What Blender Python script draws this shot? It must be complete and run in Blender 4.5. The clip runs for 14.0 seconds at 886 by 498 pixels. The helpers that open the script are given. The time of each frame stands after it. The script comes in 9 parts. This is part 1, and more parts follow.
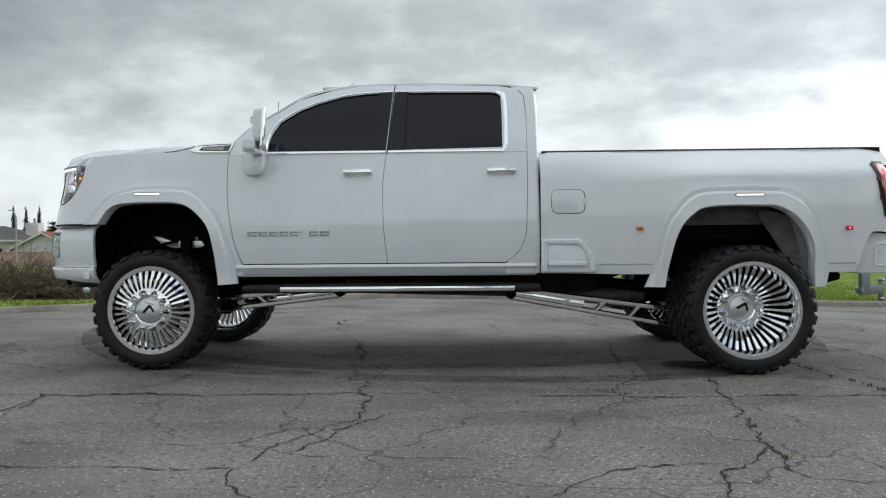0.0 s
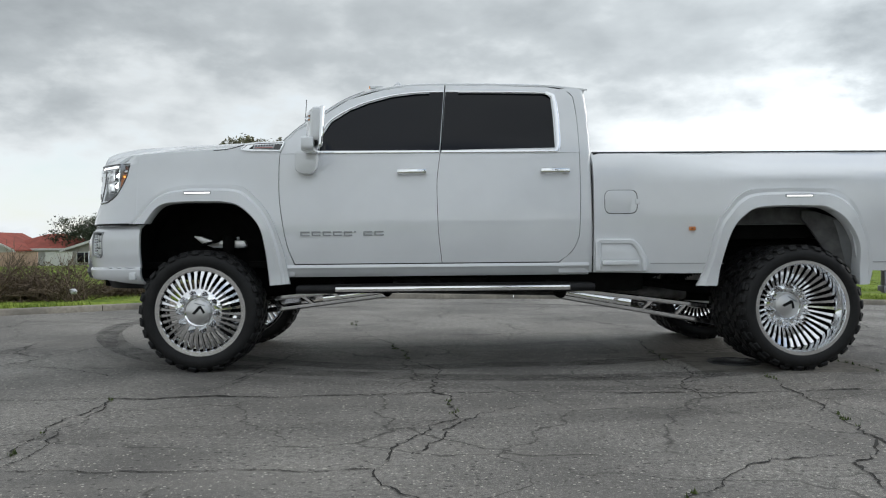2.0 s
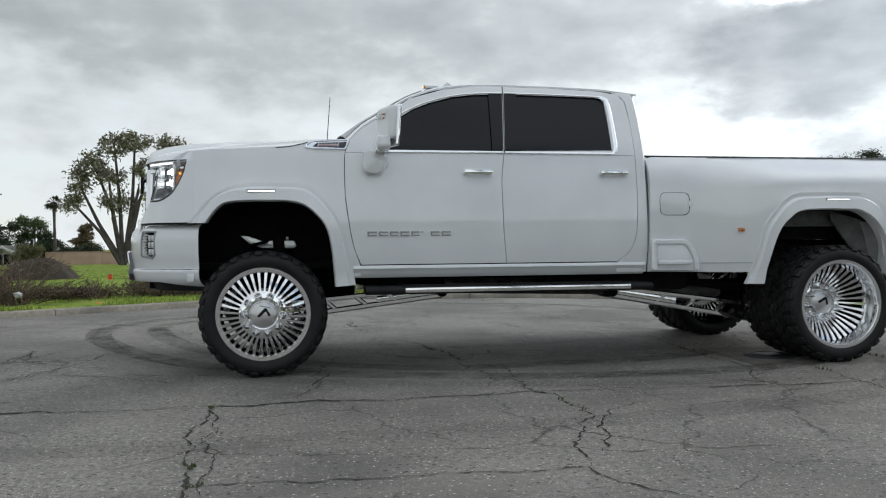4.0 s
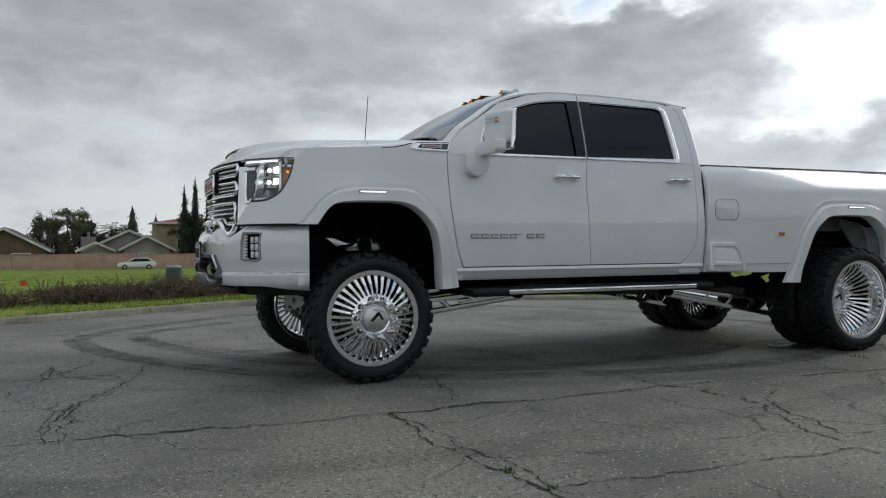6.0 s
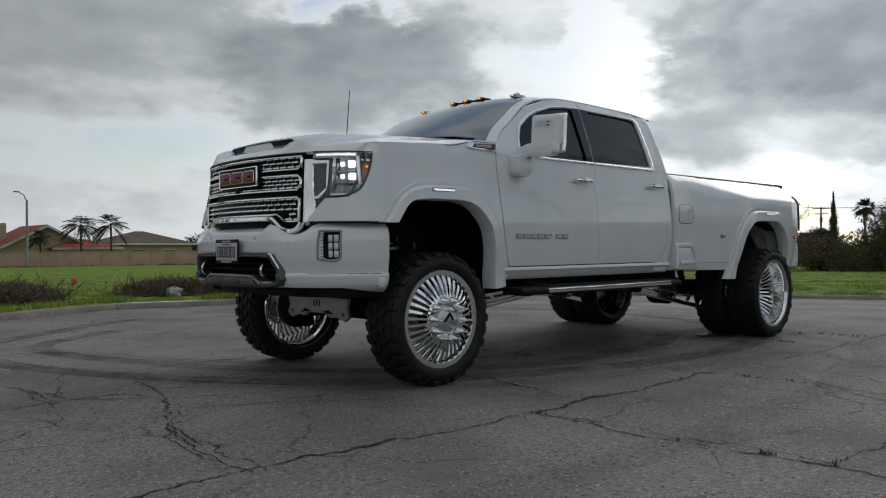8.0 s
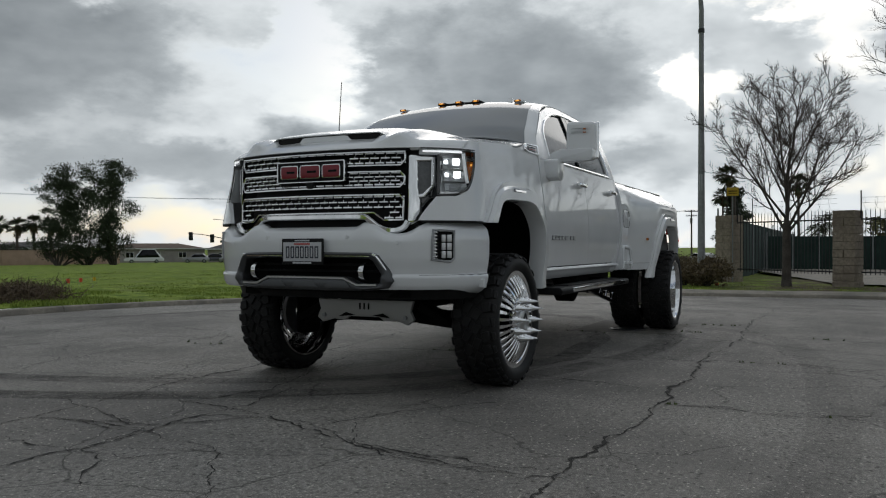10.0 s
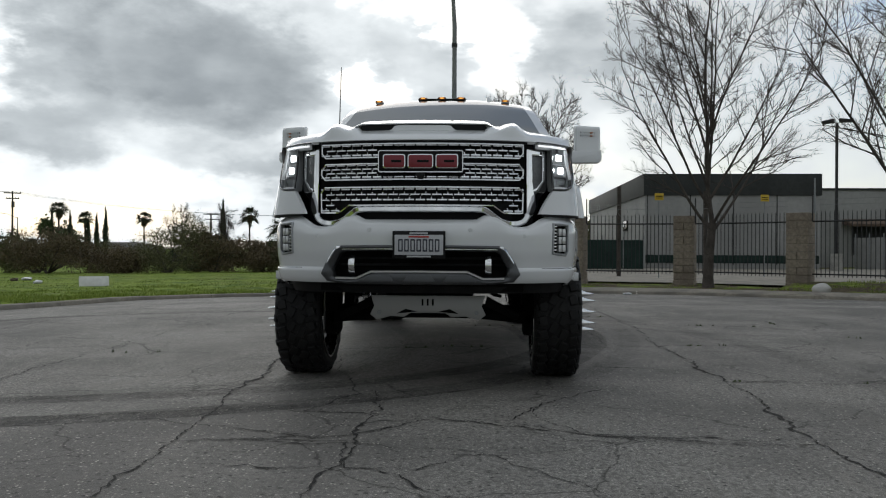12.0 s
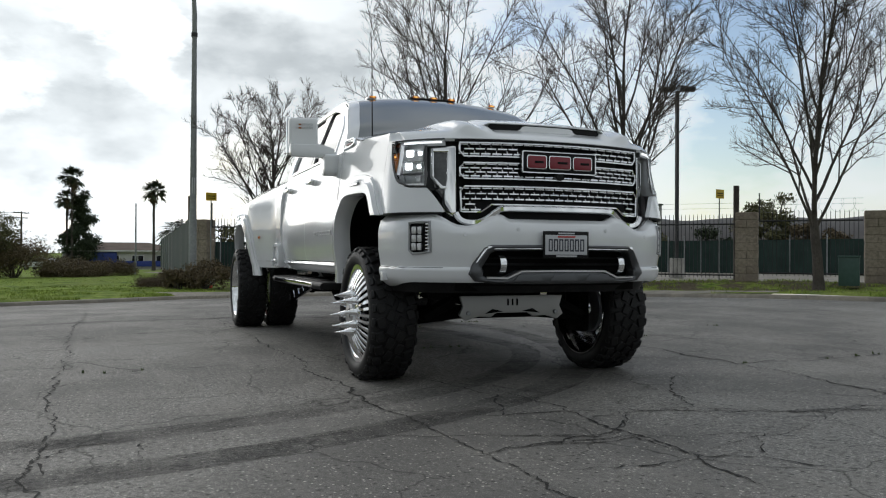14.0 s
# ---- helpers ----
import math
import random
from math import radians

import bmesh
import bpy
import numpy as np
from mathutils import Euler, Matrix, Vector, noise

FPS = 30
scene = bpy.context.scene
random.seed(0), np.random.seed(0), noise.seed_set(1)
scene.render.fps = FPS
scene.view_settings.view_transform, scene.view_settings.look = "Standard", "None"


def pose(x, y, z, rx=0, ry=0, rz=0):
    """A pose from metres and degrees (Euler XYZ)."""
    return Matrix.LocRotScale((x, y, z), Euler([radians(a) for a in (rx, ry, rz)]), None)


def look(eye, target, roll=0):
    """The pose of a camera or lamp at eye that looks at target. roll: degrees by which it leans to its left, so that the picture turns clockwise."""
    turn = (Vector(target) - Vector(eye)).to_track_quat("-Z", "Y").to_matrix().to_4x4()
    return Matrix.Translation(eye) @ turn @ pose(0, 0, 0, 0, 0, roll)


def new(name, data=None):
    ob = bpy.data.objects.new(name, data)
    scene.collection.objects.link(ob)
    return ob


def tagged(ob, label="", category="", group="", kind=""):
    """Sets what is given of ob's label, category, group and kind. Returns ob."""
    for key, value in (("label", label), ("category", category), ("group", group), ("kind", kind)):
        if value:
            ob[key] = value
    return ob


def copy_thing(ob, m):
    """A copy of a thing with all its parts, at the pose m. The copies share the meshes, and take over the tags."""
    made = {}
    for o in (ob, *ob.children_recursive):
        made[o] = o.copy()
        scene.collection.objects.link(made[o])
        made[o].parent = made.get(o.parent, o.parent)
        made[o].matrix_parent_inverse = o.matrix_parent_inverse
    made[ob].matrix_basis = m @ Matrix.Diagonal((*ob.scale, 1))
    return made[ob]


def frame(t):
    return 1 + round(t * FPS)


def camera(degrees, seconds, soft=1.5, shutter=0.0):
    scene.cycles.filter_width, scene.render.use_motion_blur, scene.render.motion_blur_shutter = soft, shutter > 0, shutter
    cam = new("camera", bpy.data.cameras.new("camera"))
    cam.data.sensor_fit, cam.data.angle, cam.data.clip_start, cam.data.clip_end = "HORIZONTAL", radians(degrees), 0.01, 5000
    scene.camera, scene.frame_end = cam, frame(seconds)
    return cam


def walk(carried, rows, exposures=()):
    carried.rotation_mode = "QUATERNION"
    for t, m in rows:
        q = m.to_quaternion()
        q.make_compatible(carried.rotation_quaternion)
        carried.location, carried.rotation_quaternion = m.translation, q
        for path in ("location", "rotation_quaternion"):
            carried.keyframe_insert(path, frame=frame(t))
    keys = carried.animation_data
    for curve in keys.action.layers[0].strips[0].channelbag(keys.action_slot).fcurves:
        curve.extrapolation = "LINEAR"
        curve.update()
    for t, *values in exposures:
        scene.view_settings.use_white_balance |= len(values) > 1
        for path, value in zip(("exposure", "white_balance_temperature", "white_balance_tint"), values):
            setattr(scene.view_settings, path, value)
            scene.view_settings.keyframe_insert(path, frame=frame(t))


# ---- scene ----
cam = camera(58.0, 14.0, 1.15)
METRES, EYE, TILT, LEAN, TURN = 14.56, 0.903, 0.0, 0.0, 2.25
X0, Y0 = 2.425, -6.888
ROWS = [
    (0.0, 0.0, 0.0, 0.0, -0.0, -0.15, 0.48),
    (0.5, -0.0103, -0.0002, -0.0001, 0.04, -0.14, 0.5),
    (1.0, -0.023, -0.0004, -0.0002, -0.01, -0.12, 0.51),
    (1.5, -0.0377, -0.0002, -0.0001, -1.62, -0.14, 0.52),
    (2.0, -0.0547, 0.0005, 0.0001, -3.82, -0.15, 0.53),
    (2.5, -0.0739, 0.002, 0.0002, -5.93, -0.17, 0.53),
    (3.0, -0.0951, 0.0043, 0.0005, -8.0, -0.22, 0.52),
    (3.5, -0.1191, 0.0077, 0.0008, -10.06, -0.24, 0.52),
    (6.0, -0.2826, 0.055, 0.0015, -25.45, -0.06, 0.53),
    (6.5, -0.3171, 0.0737, 0.002, -30.39, -0.12, 0.49),
    (7.0, -0.3506, 0.0957, 0.0022, -35.32, -0.17, 0.43),
    (7.5, -0.3825, 0.121, 0.0024, -40.28, -0.19, 0.37),
    (10.0, -0.5052, 0.2906, 0.0024, -66.16, -0.14, 0.03),
    (10.5, -0.5202, 0.3319, 0.0021, -71.83, -0.11, -0.05),
    (11.0, -0.5315, 0.3755, 0.0012, -77.48, -0.11, -0.16),
    (11.5, -0.5386, 0.4206, -0.0003, -83.18, -0.05, -0.25),
    (12.0, -0.5411, 0.4671, -0.0013, -89.07, 0.02, -0.28),
    (12.5, -0.5393, 0.515, -0.0019, -95.07, 0.09, -0.35),
    (13.0, -0.5326, 0.5639, -0.0023, -101.2, 0.19, -0.33),
    (13.5, -0.5199, 0.6123, -0.0029, -107.36, 0.28, -0.35),
    (14.0, -0.5017, 0.6603, -0.0038, -113.51, 0.39, -0.32),
]
walk(cam, [(t, pose(X0, Y0, EYE, TILT, LEAN, TURN) @ pose(METRES * x, METRES * y, METRES * z, 90 + pitch, roll, yaw)) for t, x, y, z, yaw, pitch, roll in ROWS], exposures=[(0.0, 0.20), (3.5, 0.15), (6.0, -0.34), (7.5, -0.66), (10.0, -0.88), (11.0, -0.80), (12.5, -0.57), (13.5, -0.45), (14.0, -0.36)])

# ---------------------------------------------------------------- world and sun
SUN_AZ, SUN_EL = radians(14), radians(23)


# banks of cloud and thinner places between them: compass direction, height and half sizes in degrees, added thickness
CLOUDS = [
    (120, 19, 15, 9.0, 0.16), (95, 19, 15, 8.4, 0.10), (72, 16.0, 13, 6.4, 0.095), (2, 8.5, 8.0, 3.0, 0.075), (-6, 13.0, 8.0, 3.0, 0.05), (52, 13.0, 8.0, 5.0, 0.18), (33, 7.6, 7.0, 2.2, 0.13), (30, 12.5, 3.5, 3.5, 0.10),
    (20, 13.0, 9.5, 4.6, 0.19), (20, 6.2, 5.5, 1.7, 0.07), (14, 5.5, 7.0, 1.6, 0.07), (4, 14.0, 4.0, 2.5, 0.05), (-12, 13.0, 7.0, 4.0, 0.06),
    (54, 16.6, 4.5, 1.5, -0.20), (36.5, 14.0, 3.2, 4.6, -0.13), (66, 6.6, 9.0, 2.4, -0.08), (118, 5.5, 12, 3.0, -0.02), (82, 4.0, 14, 3.0, -0.02),
    (44, 5.8, 14.0, 2.1, 0.13), (40, 1.6, 14.0, 1.4, -0.06), (1.0, 16.0, 2.6, 1.8, -0.13), (-2.5, 14.0, 2.4, 2.2, -0.11), (-41, 12.0, 5.0, 8.0, -0.15), (-27, 16.0, 3.5, 2.5, -0.08), (7.5, 10.5, 3.0, 2.0, -0.12),
]


def make_world():
    w = bpy.data.worlds.new("sky")
    scene.world = w
    w.use_nodes = True
    nt = w.node_tree
    nt.nodes.clear()
    N, L = nt.nodes.new, nt.links.new

    def math_node(op, a, b=None, clamp=False):
        n = N("ShaderNodeMath")
        n.operation, n.use_clamp = op, clamp
        for i, v in enumerate((a, b)):
            if v is None:
                continue
            if isinstance(v, (int, float)):
                n.inputs[i].default_value = v
            else:
                L(v, n.inputs[i])
        return n.outputs[0]

    out, bg = N("ShaderNodeOutputWorld"), N("ShaderNodeBackground")
    sky = N("ShaderNodeTexSky")
    sky.sky_type, sky.sun_disc = "NISHITA", False
    sky.sun_elevation, sky.sun_rotation = SUN_EL, math.pi / 2 - SUN_AZ
    tc, sep = N("ShaderNodeTexCoord"), N("ShaderNodeSeparateXYZ")
    L(tc.outputs["Generated"], sep.inputs[0])
    x, y, z = sep.outputs
    h = math_node("ADD", math_node("MAXIMUM", z, 0.0), 0.30)
    comb = N("ShaderNodeCombineXYZ")
    L(math_node("DIVIDE", x, h), comb.inputs[0])
    L(math_node("DIVIDE", y, h), comb.inputs[1])
    comb.inputs[2].default_value = 3.7

    def cloud_noise(scale, detail, rough, shift):
        mp, n = N("ShaderNodeMapping"), N("ShaderNodeTexNoise")
        mp.inputs["Location"].default_value = shift
        L(comb.outputs[0], mp.inputs[0])
        L(mp.outputs[0], n.inputs["Vector"])
        n.inputs["Scale"].default_value, n.inputs["Detail"].default_value, n.inputs["Roughness"].default_value = scale, detail, rough
        return n.outputs["Fac"]

    def ramp(value, stops):
        r = N("ShaderNodeValToRGB")
        L(value, r.inputs[0])
        el = r.color_ramp.elements
        while len(el) < len(stops):
            el.new(0.5)
        for e, (p, c) in zip(el, stops):
            e.position, e.color = p, (*c, 1)
        return r.outputs[0]

    big = cloud_noise(0.85, 4.0, 0.46, (1.3, 0.4, 0))
    fine = cloud_noise(2.4, 5.0, 0.50, (4.0, 2.0, 0))
    # thickness of the cloud: thick is grey below, thin is bright
    thick = math_node("SUBTRACT", math_node("ADD", math_node("MULTIPLY", big, 0.66), math_node("MULTIPLY", fine, 0.33)), 0.07)
    # the cover is even high overhead and broken into banks lower down
    low_sky = math_node("SUBTRACT", 1.0, math_node("MULTIPLY", math_node("SUBTRACT", z, 0.30), 4.0, True), True)
    # compass direction and height in degrees, billowing at the edges
    deg = 180 / math.pi
    flat = N("ShaderNodeVectorMath")
    flat.operation = "MULTIPLY"
    L(tc.outputs["Generated"], flat.inputs[0])
    flat.inputs[1].default_value = (1.0, 1.0, 2.1)

    def billow(scale, detail, rough, shift):
        mp, n = N("ShaderNodeMapping"), N("ShaderNodeTexNoise")
        mp.inputs["Location"].default_value = shift
        L(flat.outputs[0], mp.inputs[0])
        L(mp.outputs[0], n.inputs["Vector"])
        n.inputs["Scale"].default_value, n.inputs["Detail"].default_value, n.inputs["Roughness"].default_value = scale, detail, rough
        return math_node("SUBTRACT", n.outputs["Fac"], 0.5)

    az = math_node("ADD", math_node("MULTIPLY", math_node("ARCTAN2", y, x), deg), math_node("MULTIPLY", billow(5.5, 6.0, 0.58, (3.1, 0.7, 2.2)), 19.0))
    el = math_node("ADD", math_node("MULTIPLY", math_node("ARCSINE", z), deg), math_node("MULTIPLY", billow(7.5, 6.0, 0.58, (8.2, 5.7, 1.2)), 9.0))
    place = N("ShaderNodeCombineXYZ")
    L(az, place.inputs[0])
    L(el, place.inputs[1])
    total = math_node("MULTIPLY", billow(13.0, 5.0, 0.50, (1.2, 6.7, 4.2)), 0.17)
    for a0, e0, wa, we, amount in CLOUDS:
        off, scl, dotp = (N("ShaderNodeVectorMath") for _ in range(3))
        off.operation, scl.operation, dotp.operation = "SUBTRACT", "MULTIPLY", "DOT_PRODUCT"
        L(place.outputs[0], off.inputs[0])
        off.inputs[1].default_value = (a0, e0, 0)
        L(off.outputs[0], scl.inputs[0])
        scl.inputs[1].default_value = (1 / wa, 1 / we, 0)
        L(scl.outputs[0], dotp.inputs[0])
        L(scl.outputs[0], dotp.inputs[1])
        r2 = math_node("MULTIPLY", dotp.outputs["Value"], dotp.outputs["Value"])
        total = math_node("ADD", total, math_node("MULTIPLY", math_node("EXPONENT", math_node("MULTIPLY", r2, -1.0)), amount))
    calm = math_node("MULTIPLY", low_sky, 0.72)
    thick = math_node("ADD", math_node("MULTIPLY", thick, math_node("SUBTRACT", 1.0, calm)), math_node("MULTIPLY", calm, 0.425))
    thick = math_node("ADD", thick, math_node("MULTIPLY", total, low_sky))
    # the cover breaks up to the south-east
    gap = N("ShaderNodeVectorMath")
    gap.operation = "DOT_PRODUCT"
    L(tc.outputs["Generated"], gap.inputs[0])
    gap.inputs[1].default_value = (0.64, -0.76, 0.10)
    thick = math_node("SUBTRACT", thick, math_node("MULTIPLY", math_node("POWER", math_node("MAXIMUM", gap.outputs["Value"], 0.0), 4.0), 0.05))
    # brighter around the hidden sun and low over the horizon
    dot = N("ShaderNodeVectorMath")
    dot.operation = "DOT_PRODUCT"
    L(tc.outputs["Generated"], dot.inputs[0])
    dot.inputs[1].default_value = (math.cos(SUN_AZ) * math.cos(SUN_EL), math.sin(SUN_AZ) * math.cos(SUN_EL), math.sin(SUN_EL))
    # and duller on the side away from it
    thick = math_node("ADD", thick, math_node("MULTIPLY", math_node("MAXIMUM", math_node("MULTIPLY", dot.outputs["Value"], -1.0), 0.0), 0.10))
    glow = math_node("POWER", math_node("MAXIMUM", dot.outputs["Value"], 0.0), 3.0)
    low = math_node("POWER", math_node("SUBTRACT", 1.0, math_node("MAXIMUM", z, 0.0), True), 7.0)
    lit = math_node("ADD", math_node("MULTIPLY", glow, 0.03), math_node("MULTIPLY", low, 0.06))
    shade = ramp(math_node("SUBTRACT", thick, lit), [(0.25, (1.175, 1.235, 1.26)), (0.38, (1.035, 1.095, 1.125)), (0.48, (0.602, 0.655, 0.688)), (0.60, (0.348, 0.388, 0.418)), (0.80, (0.183, 0.212, 0.237))])
    # the low sky glows towards the hidden sun and is duller to the north

    def side(azimuth, power):
        n = N("ShaderNodeVectorMath")
        n.operation = "DOT_PRODUCT"
        L(tc.outputs["Generated"], n.inputs[0])
        n.inputs[1].default_value = (math.cos(radians(azimuth)), math.sin(radians(azimuth)), 0)
        return math_node("POWER", math_node("MAXIMUM", n.outputs["Value"], 0.0), power)

    tone = math_node("SUBTRACT", math_node("MULTIPLY", side(25, 3.0), 0.50), math_node("MULTIPLY", side(108, 2.0), 0.27))
    tone = math_node("ADD", 1.0, math_node("MULTIPLY", tone, low_sky))
    lift = N("ShaderNodeVectorMath")
    lift.operation = "SCALE"
    L(shade, lift.inputs[0])
    L(tone, lift.inputs["Scale"])
    shade = lift.outputs[0]
    cover = ramp(thick, [(0.29, (0, 0, 0)), (0.43, (1, 1, 1))])
    blue = N("ShaderNodeVectorMath")
    blue.operation = "SCALE"
    L(sky.outputs[0], blue.inputs[0])
    blue.inputs["Scale"].default_value = 0.165
    mix = N("ShaderNodeMix")
    mix.data_type = "RGBA"
    L(cover, mix.inputs[0])
    L(blue.outputs[0], mix.inputs[6])
    L(shade, mix.inputs[7])
    L(mix.outputs[2], bg.inputs[0])
    bg.inputs[1].default_value = 1.0
    L(bg.outputs[0], out.inputs[0])


make_world()
sun = new("sun", bpy.data.lights.new("sun", "SUN"))
sun.data.energy, sun.data.angle, sun.data.color = 0.85, radians(42), (1.0, 0.975, 0.93)
sun.matrix_world = look((math.cos(SUN_AZ) * 60, math.sin(SUN_AZ) * 60, math.tan(SUN_EL) * 60), (0, 0, 0))

# ---------------------------------------------------------------- materials


class Mat:
    """A small builder for procedural node materials."""

    def __init__(self, name, color, rough=0.5, metal=0.0, **kw):
        self.m = bpy.data.materials.new(name)
        self.m.use_nodes = True
        self.nt = self.m.node_tree
        self.b = self.nt.nodes["Principled BSDF"]
        self.set(color=color, rough=rough, metal=metal, **kw)
        self.tc = None

    def node(self, kind):
        return self.nt.nodes.new("ShaderNode" + kind)

    def link(self, a, b):
        self.nt.links.new(a, b)

    def set(self, color=None, rough=None, metal=None, coat=None, coat_rough=None, ior=None, spec=None, emit=None, power=None, trans=None, alpha=None):
        for key, v in (("Base Color", (*color, 1) if color else None), ("Roughness", rough), ("Metallic", metal), ("Coat Weight", coat), ("Coat Roughness", coat_rough), ("IOR", ior), ("Specular IOR Level", spec), ("Emission Color", (*emit, 1) if emit else None), ("Emission Strength", power), ("Transmission Weight", trans), ("Alpha", alpha)):
            if v is not None:
                self.b.inputs[key].default_value = v

    def coords(self):
        if self.tc is None:
            self.tc = self.node("TexCoord")
        return self.tc.outputs["Object"]

    def noise(self, scale, detail=4.0, rough=0.55, stretch=None, world=False):
        n = self.node("TexNoise")
        n.inputs["Scale"].default_value, n.inputs["Detail"].default_value, n.inputs["Roughness"].default_value = scale, detail, rough
        v = self.coords()
        if world:
            v = self.node("NewGeometry").outputs["Position"]
        if stretch:
            mp = self.node("Mapping")
            mp.inputs["Scale"].default_value = stretch
            self.link(v, mp.inputs[0])
            v = mp.outputs[0]
        self.link(v, n.inputs["Vector"])
        return n.outputs["Fac"]

    def ramp(self, value, stops):
        r = self.node("ValToRGB")
        self.link(value, r.inputs[0])
        el = r.color_ramp.elements
        while len(el) < len(stops):
            el.new(0.5)
        for e, (p, c) in zip(el, stops):
            e.position, e.color = p, (*c, 1)
        return r.outputs[0]

    def mix(self, fac, a, b, blend="MIX"):
        n = self.node("Mix")
        n.data_type, n.blend_type = "RGBA", blend
        for sock, v in ((n.inputs[0], fac), (n.inputs[6], a), (n.inputs[7], b)):
            if isinstance(v, (int, float)):
                sock.default_value = v
            elif isinstance(v, tuple):
                sock.default_value = (*v, 1)
            else:
                self.link(v, sock)
        return n.outputs[2]

    def color(self, sock):
        self.link(sock, self.b.inputs["Base Color"])
        return self

    def rough(self, value, lo, hi):
        n = self.node("MapRange")
        n.inputs["To Min"].default_value, n.inputs["To Max"].default_value = lo, hi
        self.link(value, n.inputs[0])
        self.link(n.outputs[0], self.b.inputs["Roughness"])
        return self

    def bump(self, value, strength=0.3, dist=0.01):
        n = self.node("Bump")
        n.inputs["Strength"].default_value, n.inputs["Distance"].default_value = strength, dist
        self.link(value, n.inputs["Height"])
        self.link(n.outputs[0], self.b.inputs["Normal"])
        return self


def speckled(name, lo, hi, scale, rough=0.8, bump=0.3, dist=0.01, second=None, detail=5.0, world=False):
    """Two tones mixed by grain, with larger blotches over them."""
    m = Mat(name, lo, rough)
    f = m.noise(scale, detail, 0.6, world=world)
    g = m.noise(scale * 0.09, 3.0, 0.5, world=world)
    c = m.ramp(f, [(0.3, lo), (0.7, hi)])
    s = second or tuple(0.72 * v for v in lo)
    c = m.mix(m.ramp(g, [(0.42, (0, 0, 0)), (0.68, (0.7, 0.7, 0.7))]), c, s)
    m.color(c)
    m.bump(f, bump, dist)
    return m


paint = Mat("white_paint", (0.80, 0.815, 0.83), 0.22, 0.0, coat=1.0, coat_rough=0.03)
_n = paint.noise(3.0, 3.0)
paint.color(paint.ramp(_n, [(0.3, (0.70, 0.715, 0.73)), (0.7, (0.745, 0.76, 0.775))])).rough(paint.noise(40, 3), 0.18, 0.30).bump(paint.noise(220, 2), 0.02, 0.001)
primer = Mat("inner_paint", (0.42, 0.43, 0.44), 0.55)
primer.color(primer.ramp(primer.noise(6, 5), [(0.35, (0.32, 0.33, 0.33)), (0.7, (0.5, 0.51, 0.52))]))
chrome = Mat("chrome", (0.86, 0.87, 0.88), 0.05, 1.0)
chrome.rough(chrome.noise(30, 3), 0.03, 0.09)
alu = Mat("polished_aluminium", (0.80, 0.80, 0.81), 0.12, 1.0)
alu.rough(alu.noise(60, 4), 0.04, 0.12)
brushed = Mat("brushed_aluminium", (0.62, 0.62, 0.62), 0.36, 1.0)
brushed.rough(brushed.noise(90, 3, stretch=(1, 1, 12)), 0.28, 0.45)
greymetal = Mat("satin_grey_metal", (0.33, 0.34, 0.35), 0.4, 0.8)
greymetal.rough(greymetal.noise(25, 3), 0.3, 0.5)
insert_metal = Mat("dark_satin_metal", (0.10, 0.103, 0.108), 0.36, 0.7)
insert_metal.rough(insert_metal.noise(25, 3), 0.34, 0.5)
rubber = speckled("tyre_rubber", (0.0045, 0.0045, 0.005), (0.011, 0.011, 0.0115), 60, 0.58, 0.25, 0.002, (0.015, 0.0145, 0.014))
plastic = speckled("black_plastic", (0.010, 0.010, 0.011), (0.02, 0.02, 0.02), 90, 0.5, 0.2, 0.001)
under = speckled("underbody", (0.003, 0.003, 0.003), (0.009, 0.009, 0.0085), 14, 0.9, 0.3, 0.003)
gloss = Mat("gloss_black", (0.008, 0.008, 0.009), 0.08, 0.0, coat=1.0, coat_rough=0.03)
grille_black = Mat("satin_black", (0.006, 0.006, 0.007), 0.45)
grille_black.set(spec=0.15)
tint = Mat("tinted_glass", (0.003, 0.004, 0.007), 0.04, 0.0, ior=1.36)
tint.rough(tint.noise(8, 3), 0.02, 0.06)
# opaque pale grey base colour stands in for sky reflected in the glass
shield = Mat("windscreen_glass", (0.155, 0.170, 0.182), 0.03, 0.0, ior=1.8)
clear = Mat("clear_lens", (0.9, 0.92, 0.93), 0.02, 0.0, trans=1.0, ior=1.35)
amber = Mat("amber_lens", (0.40, 0.12, 0.02), 0.12, 0.0, coat=1.0, emit=(1.0, 0.35, 0.03), power=0.05)
amber_dark = Mat("dark_amber_lens", (0.16, 0.05, 0.02), 0.15, 0.0, coat=1.0)
lamp_grey = Mat("lamp_housing_grey", (0.40, 0.41, 0.42), 0.34, 0.5)
lamp_grey.rough(lamp_grey.noise(40, 3), 0.25, 0.42)
silver = Mat("silvery_reflector", (0.66, 0.67, 0.68), 0.3, 0.6)
amber_lit = Mat("amber_lamp", (0.9, 0.4, 0.08), 0.2, emit=(1.0, 0.45, 0.08), power=1.6)
redlens = Mat("red_lens", (0.35, 0.008, 0.012), 0.1, 0.0, coat=1.0, emit=(1.0, 0.02, 0.03), power=0.05)
red_lit = Mat("red_lamp", (0.8, 0.05, 0.05), 0.2, emit=(1.0, 0.1, 0.1), power=2.5)
lamp_lit = Mat("white_lamp", (1, 1, 1), 0.2, emit=(0.94, 0.98, 1.0), power=8.0)
lens_cover = Mat("thin_clear_cover", (0.9, 0.92, 0.93), 0.03)
_tr, _gl, _fr, _mx = (lens_cover.node(k) for k in ("BsdfTransparent", "BsdfGlossy", "Fresnel", "MixShader"))
_tr.inputs[0].default_value, _gl.inputs["Roughness"].default_value, _fr.inputs["IOR"].default_value = (0.93, 0.94, 0.95, 1), 0.03, 1.4
lens_cover.link(_fr.outputs[0], _mx.inputs[0])
